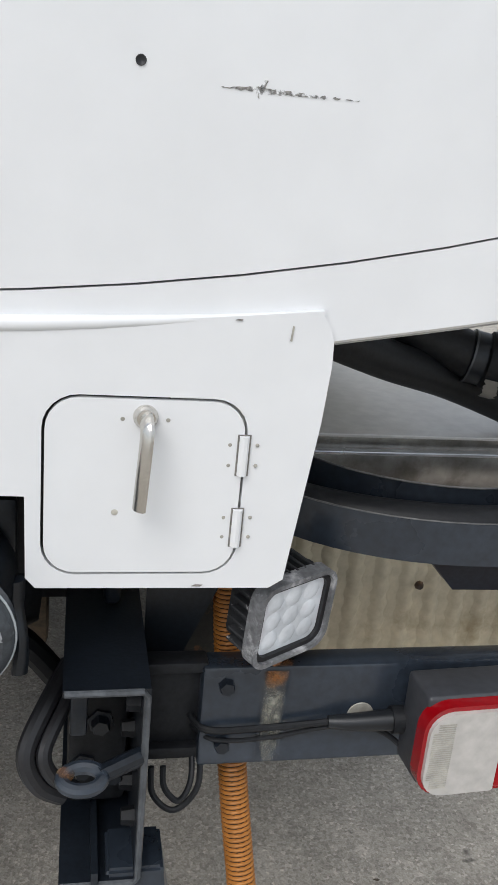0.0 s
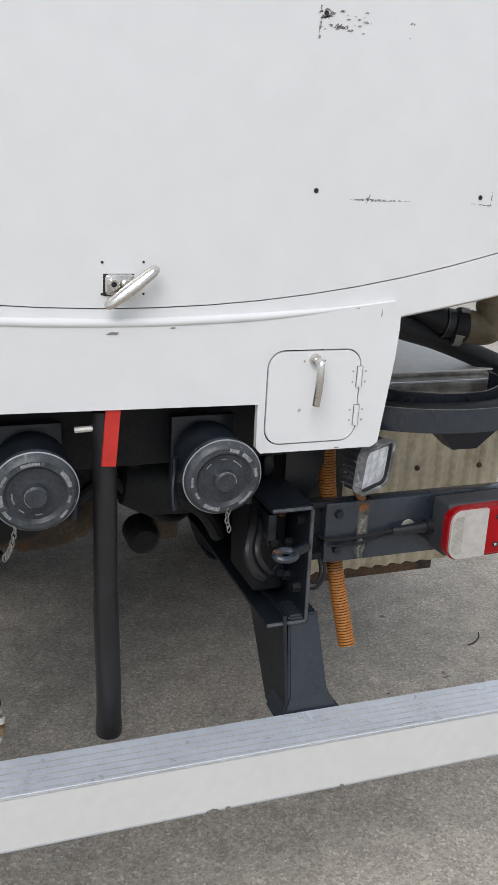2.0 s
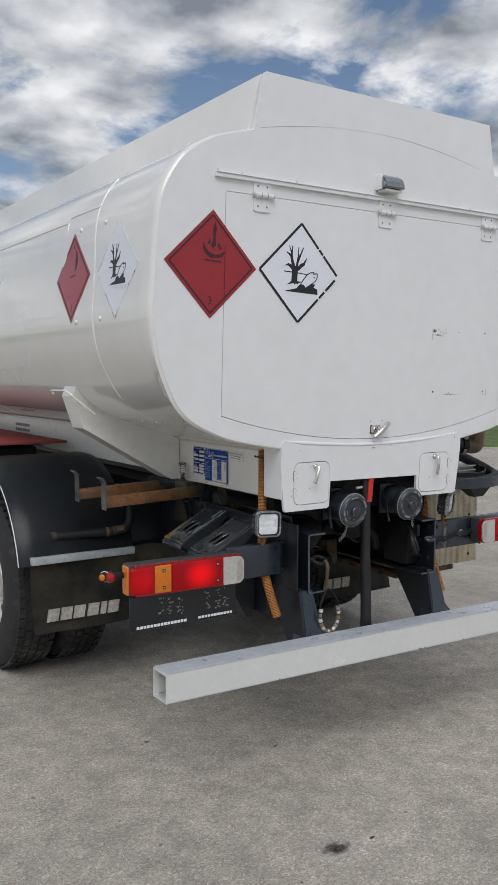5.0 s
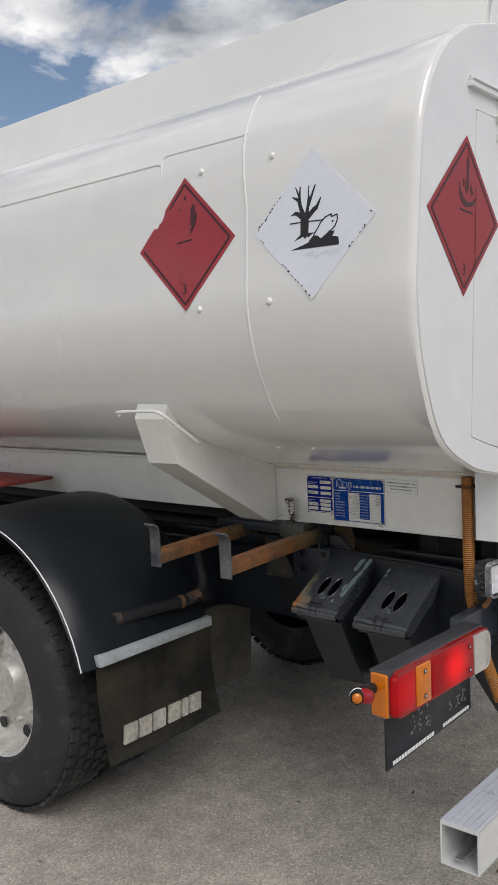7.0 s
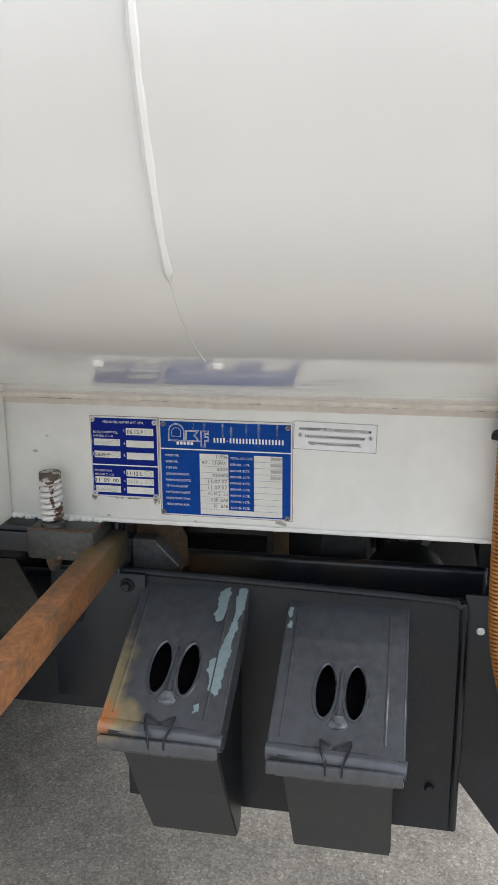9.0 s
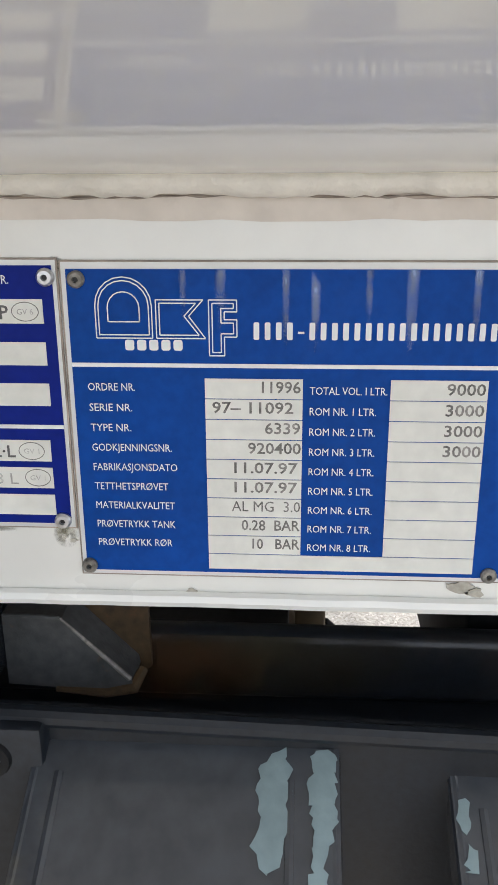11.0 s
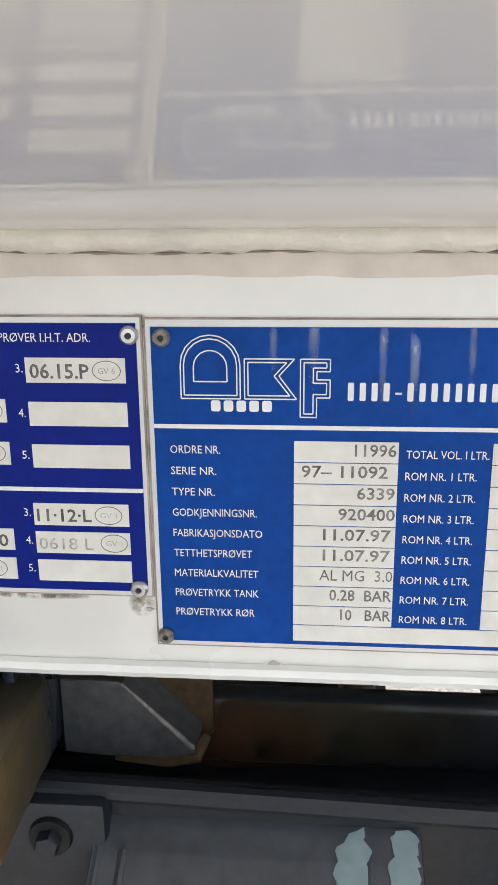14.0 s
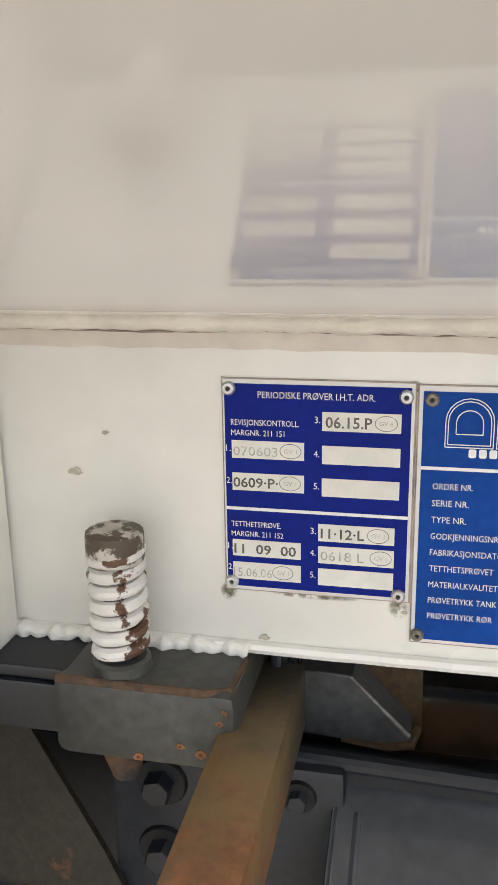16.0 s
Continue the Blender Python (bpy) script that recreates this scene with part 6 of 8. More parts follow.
for name_, base_, cz, half_w, half_h, most_ in (("orange_rust_run", (0.24, 0.10, 0.03), 0.936, 0.017, 0.030, 1.0), ("pale_water_run", (0.27, 0.265, 0.225), 0.880, 0.015, 0.095, 0.95)):
    run = soft_stain(name_, base_, (0.604, 0.117, cz), (half_w, 0.05, half_h), most_, 60)
    part("rust_run", plate([rounded(0.585, 0.802, 0.623, 0.9375, 0.006)], lambda u, v, d: Vector((u, (0.1166 if most_ < 1 else 0.1158) + d, v)), 0.0006), run, truck, "rusty water streak below the work lamp", smooth=False)
part("rust_run", plate([rounded(0.580, 0.119, 0.630, 0.156, 0.006)], lambda u, v, d: Vector((u, v, 0.9438 - d)), 0.0006), soft_stain("lamp_foot_rust", (0.22, 0.09, 0.03), (0.606, 0.125, 0.944), (0.022, 0.020, 0.05), 1.0, 60), truck, "orange rust round the lamp stem", smooth=False)


def work_lamp(centre, yaw, pitch_, roll):
    m = Matrix.Translation(centre) @ pose(0, 0, 0, 0, 0, yaw) @ pose(0, 0, 0, pitch_, roll, 0)
    loc = lambda u, v, d: m @ Vector((u, d, v))
    body = part("work_lamp", plate([rounded(-0.050, -0.046, 0.050, 0.046, 0.016)], lambda u, v, d: loc(u, v, d + 0.012), 0.045), LAMP_BODY, truck, "square work lamp in a finned worn casting")
    part("lamp_bezel", plate([rounded(-0.0605, -0.0565, 0.0605, 0.0565, 0.024), rounded(-0.0545, -0.0505, 0.0545, 0.0505, 0.020)[::-1]], lambda u, v, d: loc(u, v, d - 0.006), 0.020), BEZEL, body, "worn silver bezel")
    part("lamp_glass", plate([rounded(-0.0548, -0.0508, 0.0548, 0.0508, 0.020)], lambda u, v, d: loc(u, v, d + 0.004), 0.006), LAMP_GLASS, body, "clear glass")
    part("lamp_gasket", plate([rounded(-0.0548, -0.0508, 0.0548, 0.0508, 0.020), rounded(-0.0485, -0.0445, 0.0485, 0.0445, 0.016)[::-1]], lambda u, v, d: loc(u, v, d - 0.001), 0.006), BLACK, body, "black rubber gasket")
    for iu in (-1, 0, 1):
        for iv in (-1, 0, 1):
            bm = lathe([(0.0, 0.0012), (0.006, 0.0010), (0.010, 0.0005), (0.0135, -0.0004)], m @ Vector((iu * 0.0285, 0.0034, iv * 0.0265)), m.to_3x3() @ Vector((0, -1, 0)), 8)
            part("reflector", bm, LAMP_GLASS, body, "pale reflector facet")
    for k in range(8):
        u = -0.044 + 0.0126 * k
        fin = turned(box(u - 0.0022, u + 0.0022, 0.010, 0.052, -0.057 + 0.012 * (k in (0, 7)), 0.057 - 0.012 * (k in (0, 7)), 0.001, 1), m)
        part("cooling_fin", fin, LAMP_BODY, body)
    for k in range(6):
        v = -0.036 + 0.0145 * k
        for u in (-1, 1):
            a, b = sorted((u * 0.048, u * 0.060))
            part("cooling_fin", turned(box(a, b, 0.012, 0.044, v - 0.002, v + 0.002, 0.001, 1), m), LAMP_BODY, body)
    part("lamp_stem", tube([m @ Vector((0, 0.03, -0.05)), m @ Vector((0, 0.035, -0.075)), Vector((centre[0], centre[1] + 0.05, 0.942))], 0.009, 10), RUST, body, "rusty stem")
    return body


work_lamp((-0.532, 0.070, 1.040), -4, -2, 3)
work_lamp((0.605, 0.080, 1.035), 30, 6.2, -1)


def ribbed(path, r, name, parent, pitch_=0.0066):
    """A corrugated hose: rings bulge along a smooth path."""
    pts = smooth_path(path, 30)
    out, radii, acc, last = [], [], 0.0, pts[0]
    dist = [0.0]
    for a, b in zip(pts, pts[1:]):
        dist.append(dist[-1] + (b - a).length)
    total = dist[-1]
    n = int(total / pitch_) * 4
    j = 0
    for k in range(n + 1):
        t = total * k / n
        while j < len(dist) - 2 and dist[j + 1] < t:
            j += 1
        f = (t - dist[j]) / max(dist[j + 1] - dist[j], 1e-9)
        out.append(pts[j].lerp(pts[j + 1], min(max(f, 0), 1)))
        radii.append(r * (1.0, 0.97, 0.80, 0.97)[k % 4])
    ob = part(name, tube(out, radii, 14), HOSE_ORANGE, parent, "orange-brown corrugated hose, rusty and dusty")
    part("hose_core", tube(pts, r * 0.885, 12), HOSE_GROOVE, ob)
    return ob


hose_l = ribbed([(-0.480, 0.195, 1.352), (-0.480, 0.195, 1.20), (-0.485, 0.19, 1.00), (-0.50, 0.165, 0.88), (-0.49, 0.14, 0.76), (-0.463, 0.10, 0.612)], 0.0200, "flexible_hose", truck)
part("hose_clamp", tube([(-0.480 + 0.0245 * math.cos(t), 0.195 + 0.0245 * math.sin(t), 1.322) for t in (2 * math.pi * k / 20 for k in range(20))], 0.004, 8, closed=True), RUST_DARK, hose_l, "rusty hose clamp")
part("clamp_screw", tube([(-0.508, 0.212, 1.323), (-0.500, 0.224, 1.323)], 0.005, 8), BLACK, hose_l)
hose_r = ribbed([(0.548, 0.25, 1.25), (0.550, 0.225, 1.10), (0.556, 0.215, 0.96), (0.565, 0.20, 0.86), (0.573, 0.170, 0.74), (0.592, 0.122, 0.576)], 0.0205, "flexible_hose", truck)

# side marker lamp on a rubber arm, and the black plate under the tail lamp
m0 = Vector((-1.284, 0.126, 0.895))
arm = part("marker_lamp", tube([(-1.175, 0.13, 0.89), (-1.225, 0.118, 0.892), m0 + Vector((0.012, 0, 0))], [0.012, 0.014, 0.020], 14), RUBBER, truck, "round side marker lamp on a rubber arm")
part("amber_lens", lathe([(0.0, 0.009), (0.005, 0.0085), (0.009, 0.007), (0.0125, 0.0045), (0.0138, 0.0), (0.0138, -0.006)], m0 + Vector((-0.009, -0.012, 0)), (-0.80, -0.60, 0), 20), AMBER_LENS, arm, "amber lens")
part("red_lens", lathe([(0.0, 0.030), (0.008, 0.029), (0.016, 0.024), (0.020, 0.012), (0.021, 0.0)], m0 + Vector((0.019, -0.012, -0.003)), (0.12, -1, 0), 20), RED_LENS, arm, "red lens")
part("lamp_cup", lathe([(0.0138, 0.001), (0.0175, 0.0), (0.019, -0.004), (0.019, -0.020), (0.013, -0.028)], m0 + Vector((-0.009, -0.012, 0)), (-0.80, -0.60, 0), 22), RUBBER, arm)
# White ring painted in for the reflection on the rubber edge.
part("reflection_ring", tube([m0 + Vector((0.004, -0.004, 0)) + 0.0205 * (math.cos(t) * Vector((0.83, -0.55, 0)) + math.sin(t) * Vector((0, 0, 1))) for t in (2 * math.pi * k / 20 for k in range(20))], 0.0016, 6, closed=True), WHITEPRINT, arm)


def black_plate(x0, x1, y, z0, z1, mir):
    ob = part("plate_holder", turned(box(x0, x1, y, y + 0.006, z0, z1, 0.002), about((x0, y, z0), ry=0)), BLACKPLASTIC, truck, "black plastic plate holder with unreadable white print")
    rnd_ = random.Random(5)
    bm = bmesh.new()
    for _ in range(70):
        cx_ = rnd_.choice((0.14, 0.18, 0.23, 0.36, 0.41, 0.45)) / 0.5 * (x1 - x0) + x0 + rnd_.uniform(-0.012, 0.012)
        cz_ = z0 + (z1 - z0) * rnd_.uniform(0.30, 0.86)
        w, h = rnd_.uniform(0.001, 0.007), rnd_.uniform(0.001, 0.004)
        box(cx_ - w, cx_ + w, y - 0.001, y + 0.001, cz_ - h, cz_ + h, bm=bm)
    tagged(part("worn_marks", bm, STAMP, ob, "worn white marks", smooth=False), kind="stuff")
    span = x1 - x0
    for k in range(15):
        part("print_bar", box(x0 + span * (0.06 + 0.031 * k), x0 + span * (0.06 + 0.031 * k + 0.024), y - 0.0012, y, z0 + 0.006, z0 + 0.017), WHITEPRINT, ob)
    for k in range(11):
        part("print_bar", box(x0 + span * (0.63 + 0.031 * k), x0 + span * (0.63 + 0.031 * k + 0.024), y - 0.0012, y, z0 + 0.008, z0 + 0.018), WHITEPRINT, ob)
    return ob


black_plate(-1.185, -0.685, 0.098, 0.660, 0.800, 1)

# ---- couplings between the rails ----
CAP_DARK = surface("scuffed_cap", (0.032, 0.037, 0.046), 0.40, vary=0.3, fine=160, coarse=22, bump=0.12, bump_scale=240,
                   stain=(0.17, 0.18, 0.19), stain_at=0.63, stain_scale=60, soft=0.08)
CAP_BARE = surface("rubbed_cap_metal", (0.25, 0.262, 0.275), 0.45, vary=0.3, fine=200, coarse=70, bump=0.1, stain=(0.06, 0.068, 0.078), stain_at=0.56, stain_scale=150, soft=0.12)
CAP_RIM = surface("worn_cap_rim", (0.045, 0.052, 0.060), 0.40, vary=0.3, fine=160, coarse=30, bump=0.15, bump_scale=240,
                  stain=(0.20, 0.21, 0.22), stain_at=0.60, stain_scale=75, soft=0.12)
for cx_, lean in ((-0.127, -0.03), (0.222, -0.02)):
    c = Vector((cx_, -0.016, 1.078))
    ax = Vector((lean, -1, -0.10)).normalized()
    cup = part("hose_coupling", lathe([(0.056, -0.34), (0.056, -0.12), (0.069, -0.115), (0.069, -0.075), (0.062, -0.065), (0.062, -0.012)], c, ax, 30), DARK, truck, "dark hose coupling closed with a dust cap")
    part("dust_cap", lathe([(0, 0.029), (0.018, 0.029), (0.0215, 0.025), (0.0225, 0.012), (0.035, 0.009), (0.050, 0.010), (0.056, 0.015), (0.067, 0.015), (0.074, 0.010), (0.077, 0.0), (0.077, -0.012), (0.068, -0.014)], c, ax, 44), CAP_DARK, cup, "scuffed dark dust cap")
    part("cap_ring", lathe([(0.0545, 0.0150), (0.056, 0.0166), (0.066, 0.0166), (0.0735, 0.0112), (0.0763, 0.004)], c, ax, 44), CAP_RIM, cup, "raised cap ring with paint worn off")
    for sx_ in (-1, 1):
        root = c + Vector((sx_ * 0.072, 0.078, -0.012))
        part("cam_lever", tube(smooth_path([root + Vector((0, 0, 0.03)), root, root + Vector((sx_ * 0.006, -0.012, -0.035)), root + Vector((sx_ * 0.004, -0.020, -0.072))], 4), [0.010] * 4 + [0.008] * 6 + [0.010] * 3, 10, flat=0.7), DARK, cup, "dark cam lever")
    ring_c = c + ax * 0.002
    a = ax.orthogonal().normalized()
    b = ax.cross(a)
    part("cap_rim", tube([ring_c + 0.077 * (math.cos(t) * a + math.sin(t) * b) for t in (2 * math.pi * k / 44 for k in range(44))], 0.0014, 6, closed=True), RAILPALE, cup)
    part("coupling_flange", turned(box(cx_ - 0.068, cx_ + 0.068, 0.115, 0.135, 1.02, 1.165, 0.006), about(c, 0, 0, 0)), DARK, cup)
    # paint rubbed off in arcs on the cap
    flat_x = (Vector((1, 0, 0)) - ax * ax.x).normalized()
    flat_y = ax.cross(flat_x) * -1
    if flat_y.z < 0:
        flat_y = -flat_y
    turn = 0 if cx_ > 0 else 140
    for n_, (r0, r1, t0, t1, up_) in enumerate(((0.0575, 0.0650, 36, 58, 0.0171), (0.0590, 0.0655, 66, 84, 0.0171), (0.0600, 0.0655, 2, 20, 0.0171), (0.0580, 0.0635, -58, -26, 0.0171), (0.0580, 0.0655, -128, -96, 0.0171), (0.0610, 0.0655, 172, 190, 0.0171), (0.0570, 0.0620, 202, 216, 0.0171),
                                            (0.0395, 0.0420, 34, 66, 0.0104), (0.0400, 0.0420, 84, 100, 0.0104), (0.0405, 0.0425, 128, 146, 0.0104), (0.0200, 0.0212, -10, 110, 0.0266))):
        arc = [(radians(t0 + turn + (t1 - t0) * q / 8), r1) for q in range(9)] + [(radians(t1 + turn + (t0 - t1) * q / 8), r0) for q in range(9)]
        poly = ragged([(r_ * math.cos(t), r_ * math.sin(t)) for t, r_ in arc], 0.0022, 0.0008 if r1 - r0 > 0.003 else 0.0003, n_)
        part("rubbed_arc", plate([poly], lambda u, v, d: c + flat_x * u + flat_y * v + ax * (up_ - d), 0.0006), CAP_BARE, cup, "pale metal where the paint is rubbed off", smooth=False)
    # chain of small links
    start = c + Vector((-0.036, -0.004, -0.060)) if cx_ < 0 else c + Vector((0.012, -0.010, -0.068))
    links = 11 if cx_ < 0 else 5
    for k in range(links):
        q = start + Vector((-0.003 * math.sin(k), 0, -0.0095 * k)) if cx_ > 0 else start + Vector((-0.020 * k / 10, 0.03 * (k / 10) ** 2, -0.0105 * k + 0.0003 * k * k))
        t0 = Matrix.Translation(q) @ pose(0, 0, 0, 0, 0, 90 * (k % 2) + 20)
        loop = [t0 @ Vector((0.0042 * math.cos(t), 0, 0.0075 * math.sin(t))) for t in (2 * math.pi * j / 10 for j in range(10))]
        part("chain_link", tube(loop, 0.0012, 5, closed=True), STAMP, cup)

part("red_strap", turned(box(0.008, 0.036, 0.030, 0.036, 1.098, 1.225, 0.001, 1), about((0.02, 0.03, 1.2), ry=5)), RED_PAINT, truck, "red webbing strap hanging down")
part("strap_bolt", tube([(-0.045, 0.06, 1.165), (0.0, 0.055, 1.168)], 0.006, 8), ALU_DIRTY, truck)

for pts, r_ in (([(0.350, 0.15, 0.935), (0.328, 0.09, 0.925), (0.305, 0.05, 0.885), (0.318, 0.045, 0.845), (0.345, 0.06, 0.815)], 0.011), ([(0.362, 0.15, 0.925), (0.345, 0.09, 0.915), (0.325, 0.05, 0.885), (0.335, 0.045, 0.855), (0.360, 0.06, 0.825)], 0.009)):
    part("air_hose", tube(smooth_path(pts, 6), r_, 10), BLACK, truck, "black air hose looped beside the rail end")

# dark closure between the rails: cross member, pump parts, pipes and axle
part("cross_member", box(-0.26, 0.36, 0.42, 0.50, 0.875, 1.10, 0.006), DARK_LOW, truck, "dark chassis cross member")
part("cross_member", box(-0.03, 0.0, 0.642, 0.86, 0.80, 0.96, 0.004), DARK_LOW, truck, "dark bracket between the rails")
part("pipe_post", box(0.02, 0.032, 0.600, 0.636, 0.70, 0.98, 0.003), OLIVE, truck, "dull tan upright strip between the rails")
part("cross_member", box(-0.34, 0.43, 0.16, 0.22, 1.05, 1.34, 0.006), DARK_LOW, truck, "dark plate above the couplings")
part("valve_body", lathe([(0, 0.10), (0.05, 0.10), (0.085, 0.05), (0.09, -0.04), (0.06, -0.10), (0, -0.10)], (-0.16, 0.34, 0.92), (1, 0, 0.1), 20), DARK_LOW, truck, "grimy cast valve body")
part("valve_body", lathe([(0, 0.10), (0.05, 0.10), (0.08, 0.05), (0.085, -0.05), (0.06, -0.11), (0, -0.11)], (0.21, 0.36, 0.94), (1, 0, -0.1), 20), DARK_LOW, truck, "grimy cast valve body")
part("pipe", tube(smooth_path([(-0.30, 0.70, 0.84), (-0.22, 0.66, 0.775), (-0.10, 0.64, 0.735), (0.03, 0.65, 0.745), (0.09, 0.68, 0.80)], 6), [0.045 + 0.018 * math.sin(math.pi * k / 24) for k in range(25)], 16), RUST_TAN_DARK, truck, "brown rusty silencer pipe")
part("pipe_strap", tube([(-0.115, 0.64, 0.738), (-0.09, 0.64, 0.735)], 0.066, 16), RUST_DARK, truck)
part("rusty_bracket", box(0.235, 0.31, 0.62, 0.70, 0.665, 0.80, 0.012), RUST_TAN_DARK, truck, "brown rusty bracket")
part("round_boss", lathe([(0, 0.03), (0.03, 0.028), (0.045, 0.01), (0.045, -0.06)], (0.205, 0.60, 0.69), (0, -1, 0), 18), DARK_LOW, truck)
for pts, r_ in (([(-0.30, 0.34, 1.00), (-0.22, 0.30, 0.90), (-0.12, 0.32, 0.86), (0.0, 0.38, 0.90), (0.12, 0.40, 0.99)], 0.016), ([(0.10, 0.34, 1.02), (0.20, 0.30, 0.93), (0.28, 0.30, 0.88), (0.33, 0.33, 0.80)], 0.020), ([(0.07, 0.36, 0.98), (0.13, 0.34, 0.90), (0.22, 0.36, 0.84), (0.29, 0.40, 0.86)], 0.012), ([(-0.27, 0.36, 1.02), (-0.29, 0.30, 0.93), (-0.24, 0.28, 0.84), (-0.18, 0.34, 0.80)], 0.012)):
    part("air_hose", tube(smooth_path(pts, 6), r_, 10), RUBBER, truck, "black air hose between the rails")
part("axle_housing", lathe([(0, 0.30), (0.10, 0.29), (0.19, 0.18), (0.22, 0.0), (0.19, -0.18), (0.10, -0.29), (0, -0.30)], (0.03, 1.93, 0.52), (1, 0, 0), 26), DARK_LOW, truck, "dark rear axle housing")
part("axle", tube([(-0.75, 1.93, 0.50), (0.84, 1.93, 0.50)], 0.075, 16), DARK_LOW, truck)
part("air_tank", lathe([(0, 0.36), (0.09, 0.34), (0.12, 0.28), (0.12, -0.28), (0.09, -0.34), (0, -0.36)], (0.0, 1.05, 0.80), (1, 0, 0), 22), DARK_LOW, truck, "black air tank")
part("floor_shield", box(-0.24, 0.33, 0.85, 6.5, 0.90, 0.93), DARK_LOW, truck)

# towing eye, rusty rod and a short loop of worn beads
path = [(-0.292 + 0.030 * math.cos(t), 0.02 + 0.022 * math.sin(t), 0.862 + 0.012 * math.sin(t)) for t in (2 * math.pi * k / 24 for k in range(24))]
ring = part("towing_ring", tube(path, 0.0085, 10, closed=True), DARK_LOW, truck, "rusty towing eye on the chassis rail")
part("ring_pin", tube([(-0.345, 0.03, 0.868), (-0.318, 0.03, 0.866)], 0.012, 12), DARK_LOW, ring)
part("chain_hanger", tube(smooth_path([(-0.272, 0.004, 0.862), (-0.264, -0.006, 0.835), (-0.266, -0.005, 0.79), (-0.262, 0.0, 0.745), (-0.262, 0.0, 0.730)], 5), [0.010 - 0.0002 * k for k in range(21)], 10), RUST_TAN_DARK, ring, "rusty hook")
for pts in ([(-0.262, -0.004, 0.735), (-0.285, -0.01, 0.71), (-0.310, -0.015, 0.66), (-0.312, -0.018, 0.605)], [(-0.262, -0.004, 0.735), (-0.235, -0.005, 0.715), (-0.210, -0.012, 0.67), (-0.208, -0.018, 0.61)]):
    part("wire", tube(smooth_path(pts, 5), 0.0035, 6), DARK_LOW, ring)
for k in range(14):
    t = math.pi * (0.87 + 1.26 * k / 13)
    q = Vector((-0.260 + 0.052 * math.cos(t), -0.018, 0.614 + 0.072 * math.sin(t)))
    d = Vector((-0.052 * math.sin(t), 0, 0.078 * math.cos(t))).normalized()
    part("chain_bead", tube([q - d * 0.0072, q + d * 0.0072], [0.0095 + 0.0014 * math.sin(3 * k), 0.0095 - 0.0012 * math.sin(2 * k)], 10), (ALU_DIRTY, STAMP, ALU_DIRTY, RUST_TAN)[k % 4], ring)
path = [(0.367 + 0.0215 * math.cos(t), -0.006 + 0.014 * math.sin(t), 0.892 + 0.004 * math.sin(t)) for t in (2 * math.pi * k / 24 for k in range(24))]
ring2 = part("towing_ring", tube(path, 0.0080, 10, closed=True), GREYSTEEL, truck, "rusty towing eye on the chassis rail")
part("ring_pin", tube([(0.384, -0.002, 0.892), (0.432, 0.030, 0.890)], [0.010, 0.011], 10), DARK, ring2)
part("ring_rust", tube([(0.350, -0.010, 0.896), (0.349, -0.002, 0.896), (0.352, 0.006, 0.897)], [0.006, 0.0102, 0.006], 10), RUST_WASH, ring2, "orange rust on the eye")
rb = part("rail_box", box(0.350, 0.425, 0.13, 0.30, 0.74, 0.96, 0.01), DARK_LOW, truck, "dark bracket inside the chassis rail")
for x, z in ((0.368, 0.93), (0.405, 0.935), (0.370, 0.80), (0.408, 0.79), (0.39, 0.865)):
    part("bolt", lathe([(0, 0.016), (0.010, 0.016), (0.012, 0.013), (0.012, 0.003), (0.017, 0.002), (0.017, -0.002)], (x, 0.128, z), (0, -1, 0), 6), RUST_DARK if z > 0.9 else DARK, rb)
part("lock_plate", box(0.352, 0.372, 0.06, 0.13, 0.895, 0.955, 0.004), DARK, rb)

# ---- nearside: hooks, rusty bars, mudguard, wheels ----
for y in (1.18, 0.840):
    bm = box(-0.960, -0.42, y - 0.021, y + 0.021, 1.046, 1.098, 0.004)
    turned(bm, about((-0.96, y, 1.046), ry=-2))
    worn_arm = stained(ARM_RUST, "olive_and_rust_arm", [((0.075, 0.066, 0.036), (-0.40, y, 1.07), (0.23, 0.5, 0.5), 0.95, 34), ((0.17, 0.115, 0.045), (-0.54, y, 1.10), (0.10, 0.5, 0.03), 0.75, 55), ((0.19, 0.16, 0.10), (-0.50, y + 0.01, 1.10), (0.07, 0.016, 0.02), 0.8, 70), ((0.026, 0.027, 0.025), (-0.36, y, 1.07), (0.15, 0.5, 0.5), 0.95, 30)])
    arm_ = part("carrier_arm", bm, worn_arm, truck, "rusty steel carrier arm with an upturned hook plate")
    bm = bmesh.new()
    pts = [(-0.968, 1.036), (-0.962, 1.036), (-0.962, 1.160), (-0.966, 1.178), (-0.976, 1.192), (-0.990, 1.198), (-0.994, 1.193), (-0.980, 1.184), (-0.970, 1.172), (-0.968, 1.15)]
    plate([pts], lambda u, v, d: Vector((u, y - 0.024 + d, v)), 0.048, bm)
    part("hook_plate", bm, HOOKMAT, arm_, "grey steel hook plate")

WY, WZ, WR = 1.93, 0.50, 0.505


def guard(x0, x1, sgn):
    """A mudguard: an arched shell with a turned outer lip."""
    bm = bmesh.new()
    arcs = []
    for x, r in ((x0, 0.640), (x0 + sgn * 0.03, 0.660), (x0 + sgn * 0.10, 0.675), (x1 - sgn * 0.05, 0.680), (x1, 0.670)):
        arcs.append([bm.verts.new((x, WY - r * math.cos(t), WZ + 0.04 + r * math.sin(t))) for t in (radians(14 + 152 * k / 30) for k in range(31))])
    for a, b in zip(arcs, arcs[1:]):
        for k in range(30):
            bm.faces.new((a[k], a[k + 1], b[k + 1], b[k]))
    bmesh.ops.solidify(bm, geom=list(bm.faces), thickness=0.006)
    return bm


